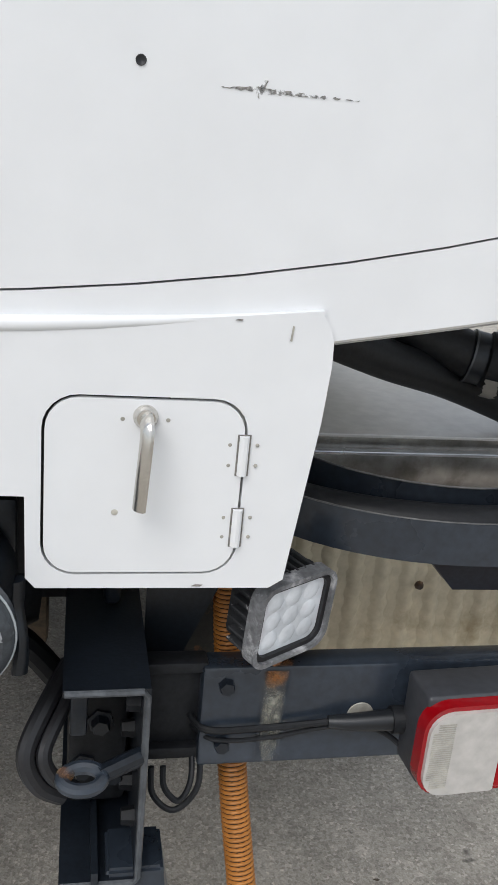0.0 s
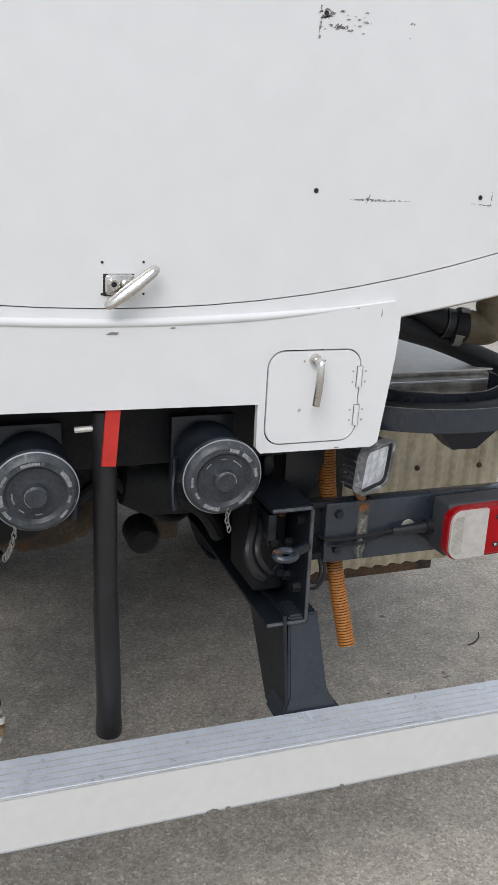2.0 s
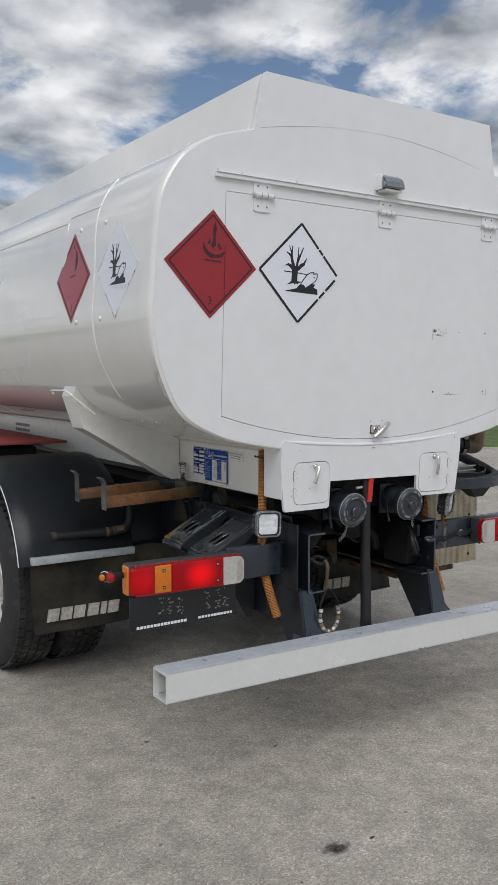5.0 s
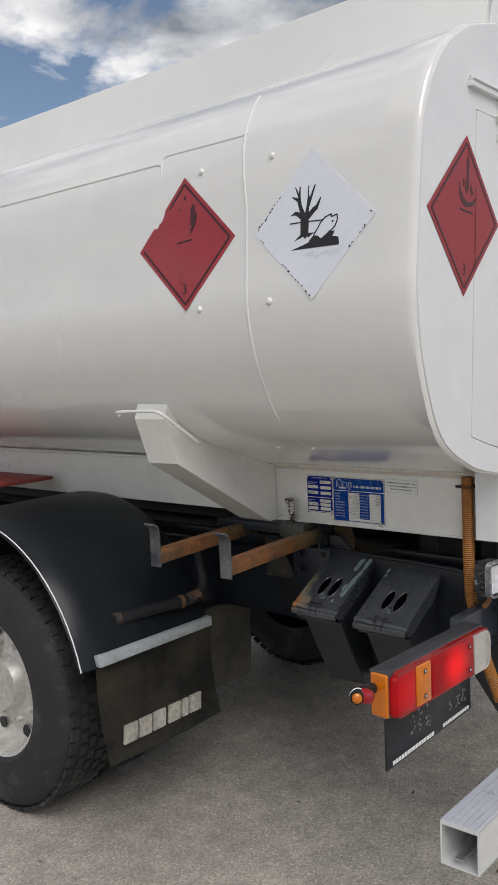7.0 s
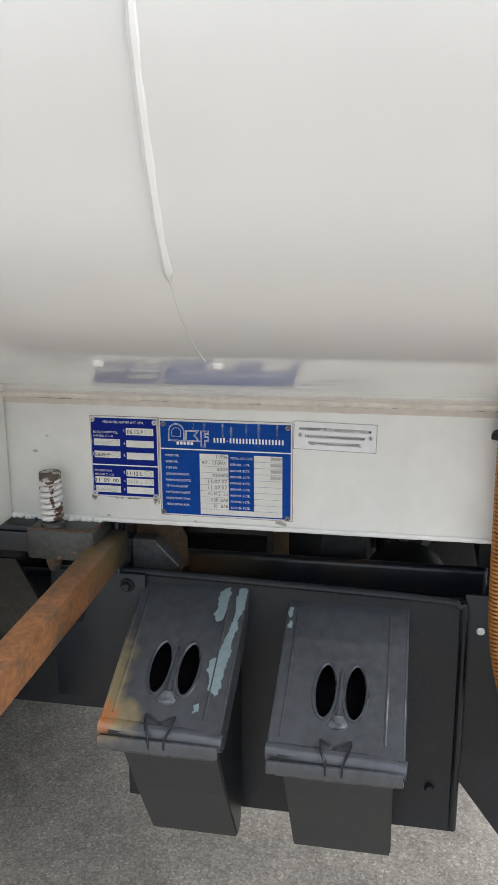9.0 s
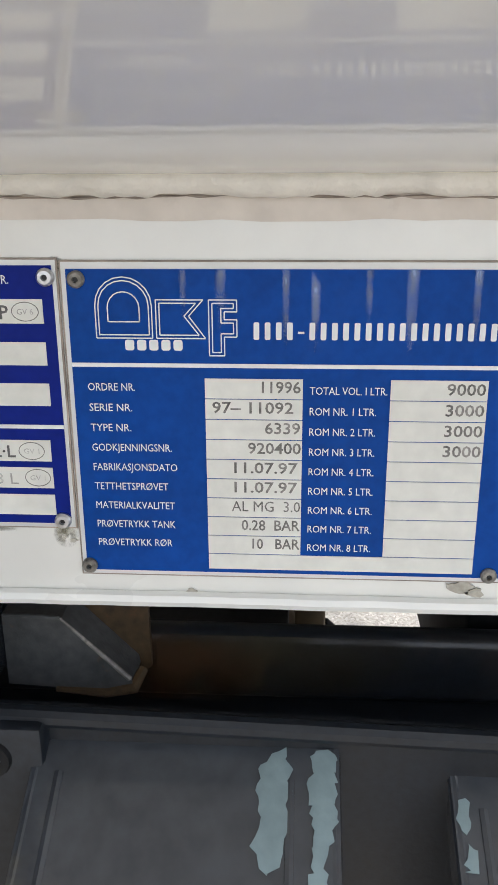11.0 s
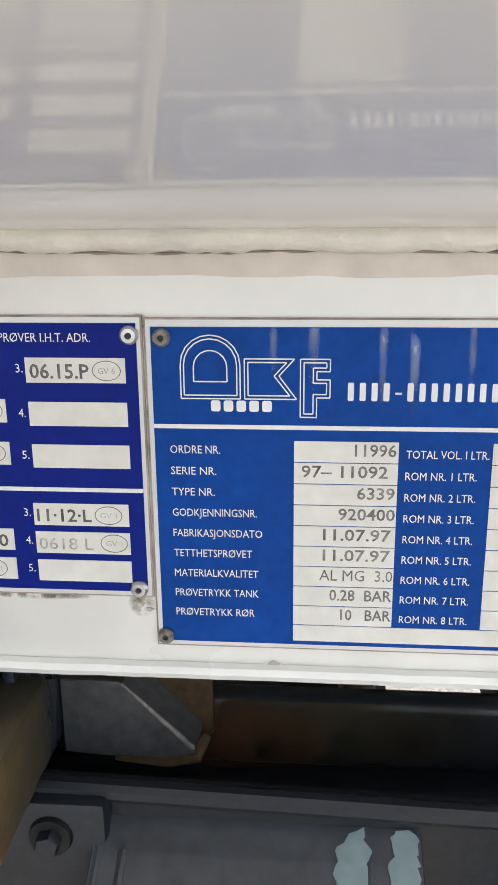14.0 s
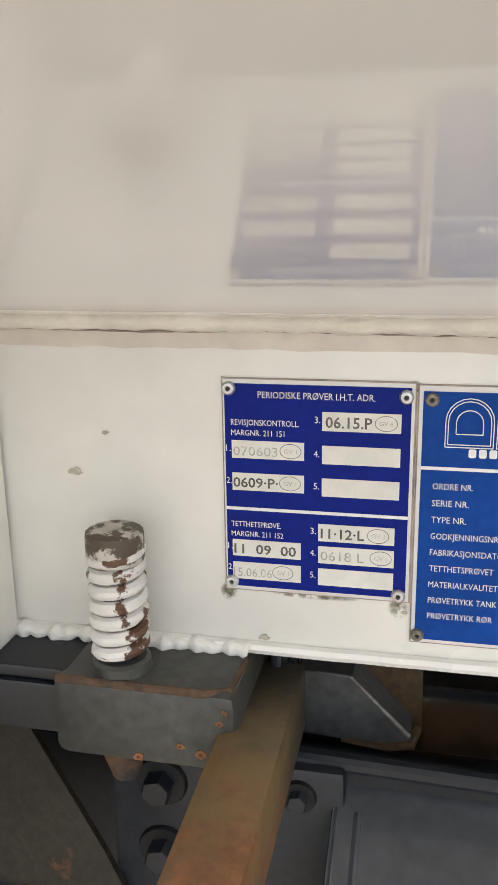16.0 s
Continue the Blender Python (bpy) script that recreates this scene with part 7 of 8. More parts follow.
for sgn, x0, x1 in ((1, -1.245, -0.60), (-1, 1.335, 0.69)):
    mud = part("mudguard", guard(x0, x1, sgn), GUARDMAT, truck, "black plastic mudguard over the twin rear wheels")
    path = [(x0 + sgn * 0.004, WY - 0.652 * math.cos(t), WZ + 0.04 + 0.652 * math.sin(t)) for t in (radians(14 + 150 * k / 30) for k in range(31))]
    part("guard_trim", tube(path, 0.0026, 6), WHITEPRINT, mud, "thin white trim line")
    xa, xb = sorted((x0 + sgn * 0.062, x1 - sgn * 0.0))
    dz = 0.0 if sgn > 0 else -0.085
    bm = box(xa, xb, 1.262, 1.305, 0.705 + dz, 0.745 + dz, 0.004)
    strip_ob = part("flap_rail", bm, RAILPALE, mud, "aluminium clamping rail")
    bm = bmesh.new()
    k = 10
    rows_ = []
    for i in range(k + 1):
        f = i / k
        rows_.append([bm.verts.new((xa + (xb - xa) * (0.0 + g / 8.0) - 0.02 * f * sgn * 0, 1.288 - 0.055 * f * f + 0.008 * math.sin(5 * g / 8.0 + 2 * f), 0.712 - 0.362 * f + dz)) for g in range(9)])
    for a, b in zip(rows_, rows_[1:]):
        for i in range(8):
            bm.faces.new((a[i], a[i + 1], b[i + 1], b[i]))
    bmesh.ops.solidify(bm, geom=list(bm.faces), thickness=0.008)
    flap = part("mud_flap", bm, FLAPMAT, mud, "dusty black rubber mud flap with pale maker's blocks")
    lx0 = -1.118 if sgn > 0 else 0.703
    for i in range(6 if sgn > 0 else 3):
        wide = 0.060 if i not in (4,) else 0.030
        off = (0, 0.072, 0.144, 0.222, 0.296, 0.338)[i]
        a = lx0 + off
        sl = 0.014
        pts = [(a, 0.408), (a + wide, 0.408), (a + wide + sl, 0.470), (a + sl, 0.470)]
        y_at = 1.240
        bm = plate([pts], lambda u, v, d: Vector((u, y_at - 0.010 + (v - 0.408) * 0.14 + d, v + dz)), 0.010)
        part("maker_block", bm, MAKER_PALE, flap, smooth=False)


def wheel(x, sgn, near):
    """One tyre with lugs, and its rim; x is the outer face."""
    w = 0.27
    c = Vector((x, WY, WZ))
    ax = Vector((-sgn, 0, 0))
    tyre_prof = [(0.285, -0.020), (0.300, -0.004), (0.36, 0.004), (0.43, -0.002), (0.472, -0.020), (0.492, -0.045), (0.497, -0.06), (0.497, -w + 0.06), (0.492, -w + 0.045), (0.472, -w + 0.02), (0.36, -w), (0.285, -w + 0.02)]
    tyre = part("wheel", lathe([(0.285, -0.02), (0.270, -0.03), (0.262, -0.08), (0.24, -0.12), (0.21, -0.13), (0.12, -0.10), (0.10, -0.06), (0.0, -0.055)], c, ax, 40), ALU_DIRTY, truck, "twin rear wheel with a grey steel rim")
    part("tyre", lathe(tyre_prof, c, ax, 64), TYRE, tyre, "black tyre with worn block tread")
    bm = bmesh.new()
    rnd_ = random.Random(2)
    for k in range(54):
        t = 2 * math.pi * k / 54
        for j in range(5):
            u = -0.045 - j * (w - 0.09) / 4
            tt = t + (0.045 if j % 2 else 0)
            m = Matrix.Translation(c) @ Matrix.Rotation(tt, 4, "X") @ Matrix.Translation((-sgn * u, 0, 0.497))
            box(-0.016, 0.016, -0.021, 0.021, -0.006, 0.008, bm=(q := bmesh.new()))
            for f in q.faces:
                bm.faces.new([bm.verts.new(m @ v.co) for v in f.verts])
            q.free()
    tagged(part("tread_block", bm, TYRE, tyre, smooth=False), kind="stuff")
    if near:
        for k in range(10):
            t = 2 * math.pi * k / 10
            q = c + ax * -0.125 + 0.16 * Vector((0, math.cos(t), math.sin(t)))
            part("wheel_nut", lathe([(0, 0.03), (0.011, 0.03), (0.014, 0.022), (0.014, 0.0)], q, ax, 6), ALU_DIRTY, tyre)
        for k in range(8):
            t = 2 * math.pi * (k + 0.5) / 8
            q = c + ax * -0.112 + 0.215 * Vector((0, math.cos(t), math.sin(t)))
            part("hand_hole", lathe([(0, 0.0), (0.022, 0.0), (0.026, -0.004)], q, ax, 14), BLACK, tyre)


wheel(-1.225, 1, True)
wheel(-0.925, 1, False)
wheel(1.315, -1, False)
wheel(1.015, -1, False)

# exhaust-like pipe bent under the mudguard
path = [(-1.051, 1.328, 0.834), (-0.88, 1.30, 0.838), (-0.72, 1.268, 0.842), (-0.665, 1.262, 0.852), (-0.628, 1.275, 0.885), (-0.612, 1.30, 0.95), (-0.605, 1.32, 1.06)]
pipe = part("bent_pipe", tube(smooth_path(path, 6), 0.022, 14), DARK_LOW, truck, "dark bent pipe with rusty collars")
for a, b in (((-1.056, 1.329, 0.834), (-1.030, 1.325, 0.8345)), ((-0.765, 1.277, 0.841), (-0.750, 1.274, 0.841)), ((-0.73, 1.27, 0.842), (-0.67, 1.262, 0.850))):
    part("pipe_collar", tube([a, b], 0.0265 if a[0] < -0.74 else 0.0235, 16), RUST_DARK, pipe)

# red board and forward frame items
part("red_board", box(-1.10, -0.60, 2.25, 5.5, 1.250, 1.266, 0.003), RED_BOARD, truck, "dull red board above the mudguard")
part("side_locker", box(-1.20, -0.62, 2.75, 4.6, 0.62, 1.20, 0.02), BLACKPLASTIC, truck, "dark side locker ahead of the wheels")
for z, n_ in ((1.306, 6), (1.268, 6)):
    for j in range(n_):
        part("print_bar", box(-0.5500, -0.5485, 3.43 - j * 0.054 - 0.040, 3.43 - j * 0.054, z, z + 0.020), STAMP, truck)

# Dark plate added to keep the gap above the flap dark.
part("flap_backing", box(-0.76, -0.20, 1.44, 1.455, 0.64, 1.02, 0.004), DARK, truck, "dark plate added to close the gap above the flap")
part("inner_mud_flap", plate([[(-0.66, 0.70), (-0.66, 0.40), (-0.60, 0.372), (-0.262, 0.362), (-0.228, 0.372), (-0.213, 0.400), (-0.205, 0.668), (-0.225, 0.690), (-0.44, 0.725)]], lambda u, v, d: Vector((u, 1.395 + d, v)), 0.030), FLAPMAT, truck, "dusty dark inner mud flap beside the wheel", smooth=False)

# ---- panel and wheel chocks ----
bm = plate([[(0.240, 0.575), (0.842, 0.575), (0.842, 1.036), (0.240, 1.020)]], lambda u, v, d: Vector((-0.412 + d, u, v)), 0.012)
hold = part("chock_carrier", bm, DARK, truck, "dark steel carrier plate for the wheel chocks")
part("carrier_rim", tube(smooth_path([(-0.412, 0.842, 1.034), (-0.414, 0.60, 1.029), (-0.414, 0.30, 1.020), (-0.414, 0.252, 1.012), (-0.414, 0.243, 0.99), (-0.414, 0.242, 0.80), (-0.412, 0.242, 0.58)], 6), 0.007, 10), DARK, hold, "rounded rim of the carrier plate")
part("bolt", lathe([(0, 0.010), (0.007, 0.009), (0.009, 0.004), (0.009, 0.0)], (-0.412, 0.285, 0.66), (-1, 0, 0), 6), DARK, hold)
part("side_rail_plate", box(-0.408, -0.398, 0.03, 0.242, 0.735, 1.03, 0.003), DARK, truck, "dark plate on the chassis rail behind the hose")
part("plug", lathe([(0, 0.004), (0.005, 0.003), (0.007, 0.0)], (-0.409, 0.214, 0.966), (-1, 0, 0), 12), WHITEPRINT, truck, "small white plug in the rail plate")


def wheel_chock(y_mid, width, top, low, patches, rusty):
    """A pressed-steel chock standing nose down in its carrier: sloping face with two oval holes, rounded front roll, tapering box below."""
    ob = thing("wheel_chock", (-0.50, y_mid, 0.60), "dark grey pressed steel wheel chock with chipped paint in a carrier", "wheel chock", "wheel chocks in the carrier")
    h = width / 2
    A, B = Vector((-0.412, 0, top)), Vector((-0.656, 0, low))
    d = (B - A)
    ln = d.length
    dn = d.normalized()
    nrm = Vector((dn.z, 0, -dn.x))
    if nrm.x > 0:
        nrm = -nrm
    face_at = lambda u, v, e: Vector((0, y_mid, 0)) + A + dn * v + Vector((0, -1, 0)) * u - nrm * e
    paint = CHOCKMAT
    if rusty:
        c = face_at(-h, ln - 0.01, 0)
        paint = stained(CHOCKMAT, "rust_stained_chock_paint", [((0.20, 0.165, 0.095), c + Vector((0.06, 0, 0.032)), (0.17, 0.040, 0.13), 0.95, 26), ((0.22, 0.18, 0.10), c + Vector((0, -0.02, 0)), (0.050, 0.062, 0.055), 0.95, 30), ((0.34, 0.125, 0.045), c, (0.045, 0.036, 0.045), 1.0, 45)])
    oval = lambda cu: [(cu + 0.0185 * math.cos(t), 0.169 + 0.050 * math.sin(t)) for t in (2 * math.pi * k / 20 for k in range(20))]
    bm = plate([[(-h, 0), (h, 0), (h, ln), (-h, ln)], oval(-0.0235)[::-1], oval(0.0235)[::-1]], face_at, 0.006)
    face = part("sloping_face", bm, paint, ob, "sloping face with two oval holes", smooth=False)
    for cu in (-0.0235, 0.0235):
        part("oval_rim", tube([face_at(u, v, 0.001) for u, v in oval(cu)], 0.0035, 6, closed=True), CHOCKMAT, face)
    # Black sheet behind the ovals, their inner shade put into colour.
    part("oval_shade", plate([[(-0.06, 0.09), (0.06, 0.09), (0.06, 0.235), (-0.06, 0.235)]], lambda u, v, e: face_at(u, v, e + 0.03), 0.002), HOLE_SHADE, face, smooth=False)
    for cu in (-h + 0.018, h - 0.030):
        part("pressed_ridge", tube([face_at(cu, 0.02, 0.0018), face_at(cu, ln - 0.02, 0.0018)], 0.0035, 8), paint, face)
    part("pressed_rib", tube([face_at(0, 0.122, 0.004), face_at(0, 0.140, 0.0015), face_at(0, 0.190, 0.0010), face_at(0, 0.214, 0.0)], [0.003, 0.0042, 0.0048, 0.007], 10), CHOCKMAT, face, "raised rib between the holes")
    nose = [(-0.0035, 0.205), (0.0035, 0.205), (0.011, 0.218), (0.0165, 0.228), (0.013, 0.234), (0.0, 0.2365), (-0.013, 0.234), (-0.0165, 0.228), (-0.011, 0.218)]
    bm = bmesh.new()
    rings_ = [[bm.verts.new(face_at(u * s, 0.224 + (v - 0.224) * s, -e)) for u, v in nose] for s, e in ((1.0, -0.001), (0.86, 0.0028), (0.6, 0.0045), (0.2, 0.0052))]
    for ra, rb_ in zip(rings_, rings_[1:]):
        for i in range(len(nose)):
            bm.faces.new((ra[i], ra[(i + 1) % len(nose)], rb_[(i + 1) % len(nose)], rb_[i]))
    bm.faces.new(rings_[-1])
    part("pressed_nose", bm, CHOCK_BRIGHT, face, "pressed boss worn bright")
    for poly in patches:
        part("bare_patch", plate([ragged(poly, 0.0035, 0.0022, int(1e4 * poly[0][0]))], lambda u, v, e: face_at(u, v, e - 0.0012), 0.001), BARE, face, "patch of bare pale primer", smooth=False)
    roll = smooth_path([face_at(-h, ln - 0.004, 0.013), face_at(-h * 0.5, ln, 0.011), face_at(h * 0.5, ln + 0.002, 0.012), face_at(h + 0.002, ln + 0.004, 0.016)], 4)
    part("front_roll", tube(roll, 0.0145, 14), paint, ob, "rounded front edge")
    # turned-down sides of the face
    for sg in (-1, 1):
        skirt = [(0.0, 0.002), (ln - 0.004, 0.002), (ln + 0.008, 0.012), (ln + 0.010, 0.034), (ln - 0.004, 0.048), (0.10, 0.050), (0.0, 0.020)]
        part("lid_skirt", plate([skirt], lambda v, e, d: face_at(sg * (h - d), v, e), 0.004), paint, ob, "turned-down side of the sloping face", smooth=False)
        part("lid_edge", tube([face_at(sg * (h - 0.003), 0.0, 0.0035), face_at(sg * (h - 0.003), ln - 0.002, 0.0035)], 0.0042, 8), paint, ob, "rounded pressed edge")
    part("roll_strip", tube([face_at(u, ln - 0.001 + 0.0015 * math.sin(40 * u), 0.0078) for u in (-0.5 * h, -0.2 * h, 0.2 * h, 0.55 * h, 0.9 * h)], [0.003, 0.0085, 0.0080, 0.0085, 0.003], 10), CHOCK_BRIGHT, ob, "brighter strip along the front edge")
    # body below the face
    sec = [(-0.660, low - 0.006), (-0.664, low - 0.034), (-0.650, low - 0.046), (-0.612, low - 0.054), (-0.545, 0.70), (-0.462, 0.555), (-0.440, 0.555), (-0.418, 0.60), (-0.416, top - 0.012)]
    bm = bmesh.new()
    for ys in ((y_mid - h + 0.016, y_mid - h + 0.020), (y_mid + h - 0.020, y_mid + h - 0.016)):
        plate([[(x, z) for x, z in sec]], lambda u, v, e: Vector((u, ys[0] + e, v)), ys[1] - ys[0], bm)
    part("side_wall", bm, CHOCK_LOW, ob, smooth=False)
    bm = bmesh.new()
    for (xa, za), (xb, zb) in zip(sec[:7], sec[1:8]):
        p0, p1, p2, p3 = (Vector((xa, y_mid - h + 0.018, za)), Vector((xb, y_mid - h + 0.018, zb)), Vector((xb, y_mid + h - 0.018, zb)), Vector((xa, y_mid + h - 0.018, za)))
        bm.faces.new([bm.verts.new(p) for p in (p0, p1, p2, p3)])
    bmesh.ops.remove_doubles(bm, verts=bm.verts, dist=1e-5)
    bmesh.ops.solidify(bm, geom=list(bm.faces), thickness=0.004)
    part("front_wall", bm, CHOCK_LOW, ob, "front wall below the roll", smooth=False)
    part("front_lip", box(-0.6735, -0.6660, y_mid - h + 0.001, y_mid + h - 0.001, low - 0.034, low - 0.012, 0.003), paint, ob, "turned-down front lip")
    part("body_ledge", tube([(-0.6510, y_mid - h + 0.014, low - 0.0465), (-0.6520, y_mid, low - 0.0468), (-0.6510, y_mid + h - 0.014, low - 0.0465)], 0.0030, 8), CHOCK_BRIGHT, ob, "brighter line along the body ledge")
    part("lid_gap", box(-0.661, -0.640, y_mid - h + 0.003, y_mid + h - 0.003, low - 0.022, low - 0.015), BLACK, ob)
    for s in (-0.015, 0.015):
        path = [face_at(s * 0.5, ln - 0.012, -0.004), face_at(s * 1.5, ln - 0.018, -0.007), face_at(s * 1.3, ln + 0.002, -0.008), face_at(s * 0.9, ln + 0.016, -0.003), face_at(s * 0.8, ln + 0.026, 0.014), face_at(s, ln + 0.024, 0.036)]
        part("retaining_clip", tube(smooth_path(path, 5), 0.0019, 6), BLACKPLASTIC, ob, "bent wire retaining clip")
    part("clip_hole", lathe([(0, 0.0), (0.004, 0.0), (0.0045, -0.001)], face_at(0, ln - 0.008, -0.0025), nrm, 10), BLACK, ob)
    return ob


ca = wheel_chock(0.702, 0.192, 1.015, 0.884, [[(0.080, 0.002), (0.095, 0.002), (0.0945, 0.045), (0.086, 0.070), (0.089, 0.085), (0.084, 0.105), (0.087, 0.130), (0.082, 0.160), (0.080, 0.205), (0.075, 0.215), (0.064, 0.205), (0.060, 0.180), (0.054, 0.172), (0.056, 0.150), (0.066, 0.140), (0.072, 0.105), (0.080, 0.065), (0.077, 0.030)],
                                [(0.050, 0.008), (0.062, 0.001), (0.066, 0.012), (0.065, 0.045), (0.060, 0.070), (0.052, 0.074), (0.044, 0.060), (0.050, 0.045), (0.046, 0.028)], [(0.046, 0.232), (0.052, 0.229), (0.054, 0.243), (0.047, 0.246)]], True)
wheel_chock(0.434, 0.204, 0.998, 0.872, [[(-0.100, 0.018), (-0.094, 0.014), (-0.093, 0.034), (-0.098, 0.036)], [(-0.097, 0.040), (-0.092, 0.046), (-0.093, 0.056), (-0.098, 0.058)]], False)

part("rust_wash", plate([[(0.720, 0.702), (0.7805, 0.702), (0.7805, 0.826), (0.720, 0.826)]], lambda u, v, d: Vector((-0.545 - 0.515 * (v - 0.70) - 0.0032 + d, u, v)), 0.001), soft_stain("tan_scale", (0.24, 0.19, 0.12), (-0.57, 0.784, 0.752), (0.25, 0.030, 0.085), 0.85, 30), ca, "tan scale along the lower corner", smooth=False)

# ---- offside: ribbed box, tray and hose, pipe elbow ----
bx0, bx1, by, bz0_, bz1_ = 0.62, 1.180, 0.420, 0.612, 1.158
bm = box(bx0, bx1, by + 0.006, 1.25, bz0_, bz1_, 0.004)
rbox = part("side_box", bm, BOXMAT, truck, "weathered beige ribbed sheet metal box")
bm = bmesh.new()
nx_, nz_, pitch_x = 117, 56, 0.0465
grid = [[bm.verts.new((bx0 + (bx1 - bx0) * i / nx_, by + 0.004 - 0.0055 * math.cos(2 * math.pi * (bx1 - bx0) * i / nx_ / pitch_x) - 0.0019 * math.sin(2 * math.pi * j / 3.3 + 2.1 * math.sin(i * 0.7)), bz0_ + (bz1_ - bz0_) * j / nz_)) for j in range(nz_ + 1)] for i in range(nx_ + 1)]
for i in range(nx_):
    for j in range(nz_):
        bm.faces.new((grid[i][j], grid[i + 1][j], grid[i + 1][j + 1], grid[i][j + 1]))
part("ribbed_front", bm, BOXMAT, rbox, "embossed ribbed front sheet")
for x, z in ((0.916, 0.895), (1.112, 0.889), (0.84, 0.66), (1.11, 0.66)):
    part("bolt", lathe([(0, 0.008), (0.005, 0.008), (0.008, 0.002), (0.008, 0.0)], (x, by - 0.004, z), (0, -1, 0), 8), RUST_DARK, rbox)
part("box_skid", box(0.56, 1.005, 0.430, 1.2, 0.580, 0.6105, 0.004), RUST_DARK, rbox, "brown plank below the box")
part("box_lid", turned(box(0.46, 1.04, 0.308, 1.20, 1.184, 1.190, 0.002), about((0.6, 0.312, 1.186), rx=2)), LIDMAT, rbox, "weathered pale metal lid")
part("lid_gap", box(0.47, 1.03, 0.316, 0.330, 1.160, 1.186, 0.001), STEEL_FRONT, rbox)
part("lid_edge", box(0.465, 1.035, 0.302, 0.318, 1.160, 1.166, 0.002), ALU, rbox, "bright folded edge")
part("lid_front", box(0.47, 1.03, 0.308, 0.316, 1.100, 1.160, 0.002), STEEL_FRONT, rbox, "dull steel front")

TC, TRX, TRY = Vector((0.852, 0.330, 0)), 0.300, 0.248


def loop_at(rx_, ry_, z, n=56):
    return [TC + Vector((rx_ * math.copysign(abs(math.cos(t)) ** 0.97, math.cos(t)), ry_ * math.copysign(abs(math.sin(t)) ** 0.97, math.sin(t)), z)) for t in (2 * math.pi * k / n for k in range(n))]


def band(rx_, ry_, z0, z1, t):
    bm = bmesh.new()
    rings_ = [[bm.verts.new(p) for p in loop_at(a, b, z)] for a, b, z in ((rx_, ry_, z0), (rx_, ry_, z1), (rx_ - t, ry_ - t, z1), (rx_ - t, ry_ - t, z0))]
    for i in range(4):
        a, b = rings_[i], rings_[(i + 1) % 4]
        for k in range(len(a)):
            bm.faces.new((a[k], a[(k + 1) % len(a)], b[(k + 1) % len(a)], b[k]))
    return bm


part("rear_plate", plate([[(0.445, 0.900), (0.492, 0.900), (0.548, 1.030), (0.560, 1.200), (0.445, 1.200)]], lambda u, v, d: Vector((u, 0.205 + d, v)), 0.006), DARK, truck, "dark steel plate with a sloping edge", smooth=False)
part("back_panel", box(0.455, 0.640, 0.300, 0.306, 0.790, 1.17, 0.002), OLIVE_DARK, truck, "grimy upright panel beside the box")
tray = part("hose_tray", band(TRX, TRY, 1.098, 1.152, 0.006), GREYSTEEL, truck, "dark steel oval hose tray")
arc = []
for k in range(35):
    a = radians(150 + 5.3 * k)
    curl = 1.0 - 0.34 * max(0.0, (k - 28) / 6.0) ** 1.6
    arc.append((TC.x + (TRX - 0.075) * math.cos(a) * (curl if k > 28 else 1.0), TC.y + (TRY - 0.068) * math.sin(a)))
bm = bmesh.new()
rise = lambda k: 1.172 + 0.010 * max(0.0, (22 - k) / 22.0) + 0.026 * max(0.0, (k - 26) / 8.0)
lower = [bm.verts.new((x, y, 1.104)) for x, y in arc]
upper = [bm.verts.new((x, y, rise(k))) for k, (x, y) in enumerate(arc)]
for k in range(len(arc) - 1):
    bm.faces.new((lower[k], lower[k + 1], upper[k + 1], upper[k]))
bmesh.ops.solidify(bm, geom=list(bm.faces), thickness=0.003)
band_in = part("inner_band", bm, GREYSTEEL, tray, "inner steel strip with a curled end")
# Paler tubes on the band tops put the rim glint into colour.
part("rim_edge", tube([(x, y, rise(k) + 0.0005) for k, (x, y) in enumerate(arc)], 0.0014, 6), HOOKMAT, band_in, "thin paler bead drawn as the glint of the rim")
for rx_, ry_, z_ in ((TRX - 0.002, TRY - 0.002, 1.1525),):
    part("rim_edge", tube(loop_at(rx_, ry_, z_), 0.0012, 6, closed=True), HOOKMAT, tray, "thin paler bead drawn as the glint of the rim")
bm = bmesh.new()
o, i_ = [bm.verts.new(p) for p in loop_at(TRX - 0.003, TRY - 0.003, 1.100)], [bm.verts.new(p) for p in loop_at(TRX - 0.076, TRY - 0.069, 1.104)]
for k in range(len(o)):
    bm.faces.new((o[k], o[(k + 1) % len(o)], i_[(k + 1) % len(o)], i_[k]))
bmesh.ops.solidify(bm, geom=list(bm.faces), thickness=0.003)
part("tray_floor", bm, GREYSTEEL, tray)
bm = bmesh.new()
pr = [[bm.verts.new(p) for p in s] for s in ([(0.775, 0.104, 1.098), (0.925, 0.100, 1.098), (0.925, 0.20, 1.098), (0.775, 0.20, 1.098)], [(0.820, 0.118, 1.048), (0.882, 0.116, 1.048), (0.882, 0.16, 1.048), (0.820, 0.16, 1.048)])]
for i in range(4):
    bm.faces.new((pr[0][i], pr[0][(i + 1) % 4], pr[1][(i + 1) % 4], pr[1][i]))
bm.faces.new(pr[1])
bm.faces.new(pr[0])
part("tray_foot", bm, DARK, tray, smooth=False)

hose = thing("rubber_hose", (0.9, 0.3, 1.10), "thick black rubber delivery hose coiled in an oval tray", "hose")
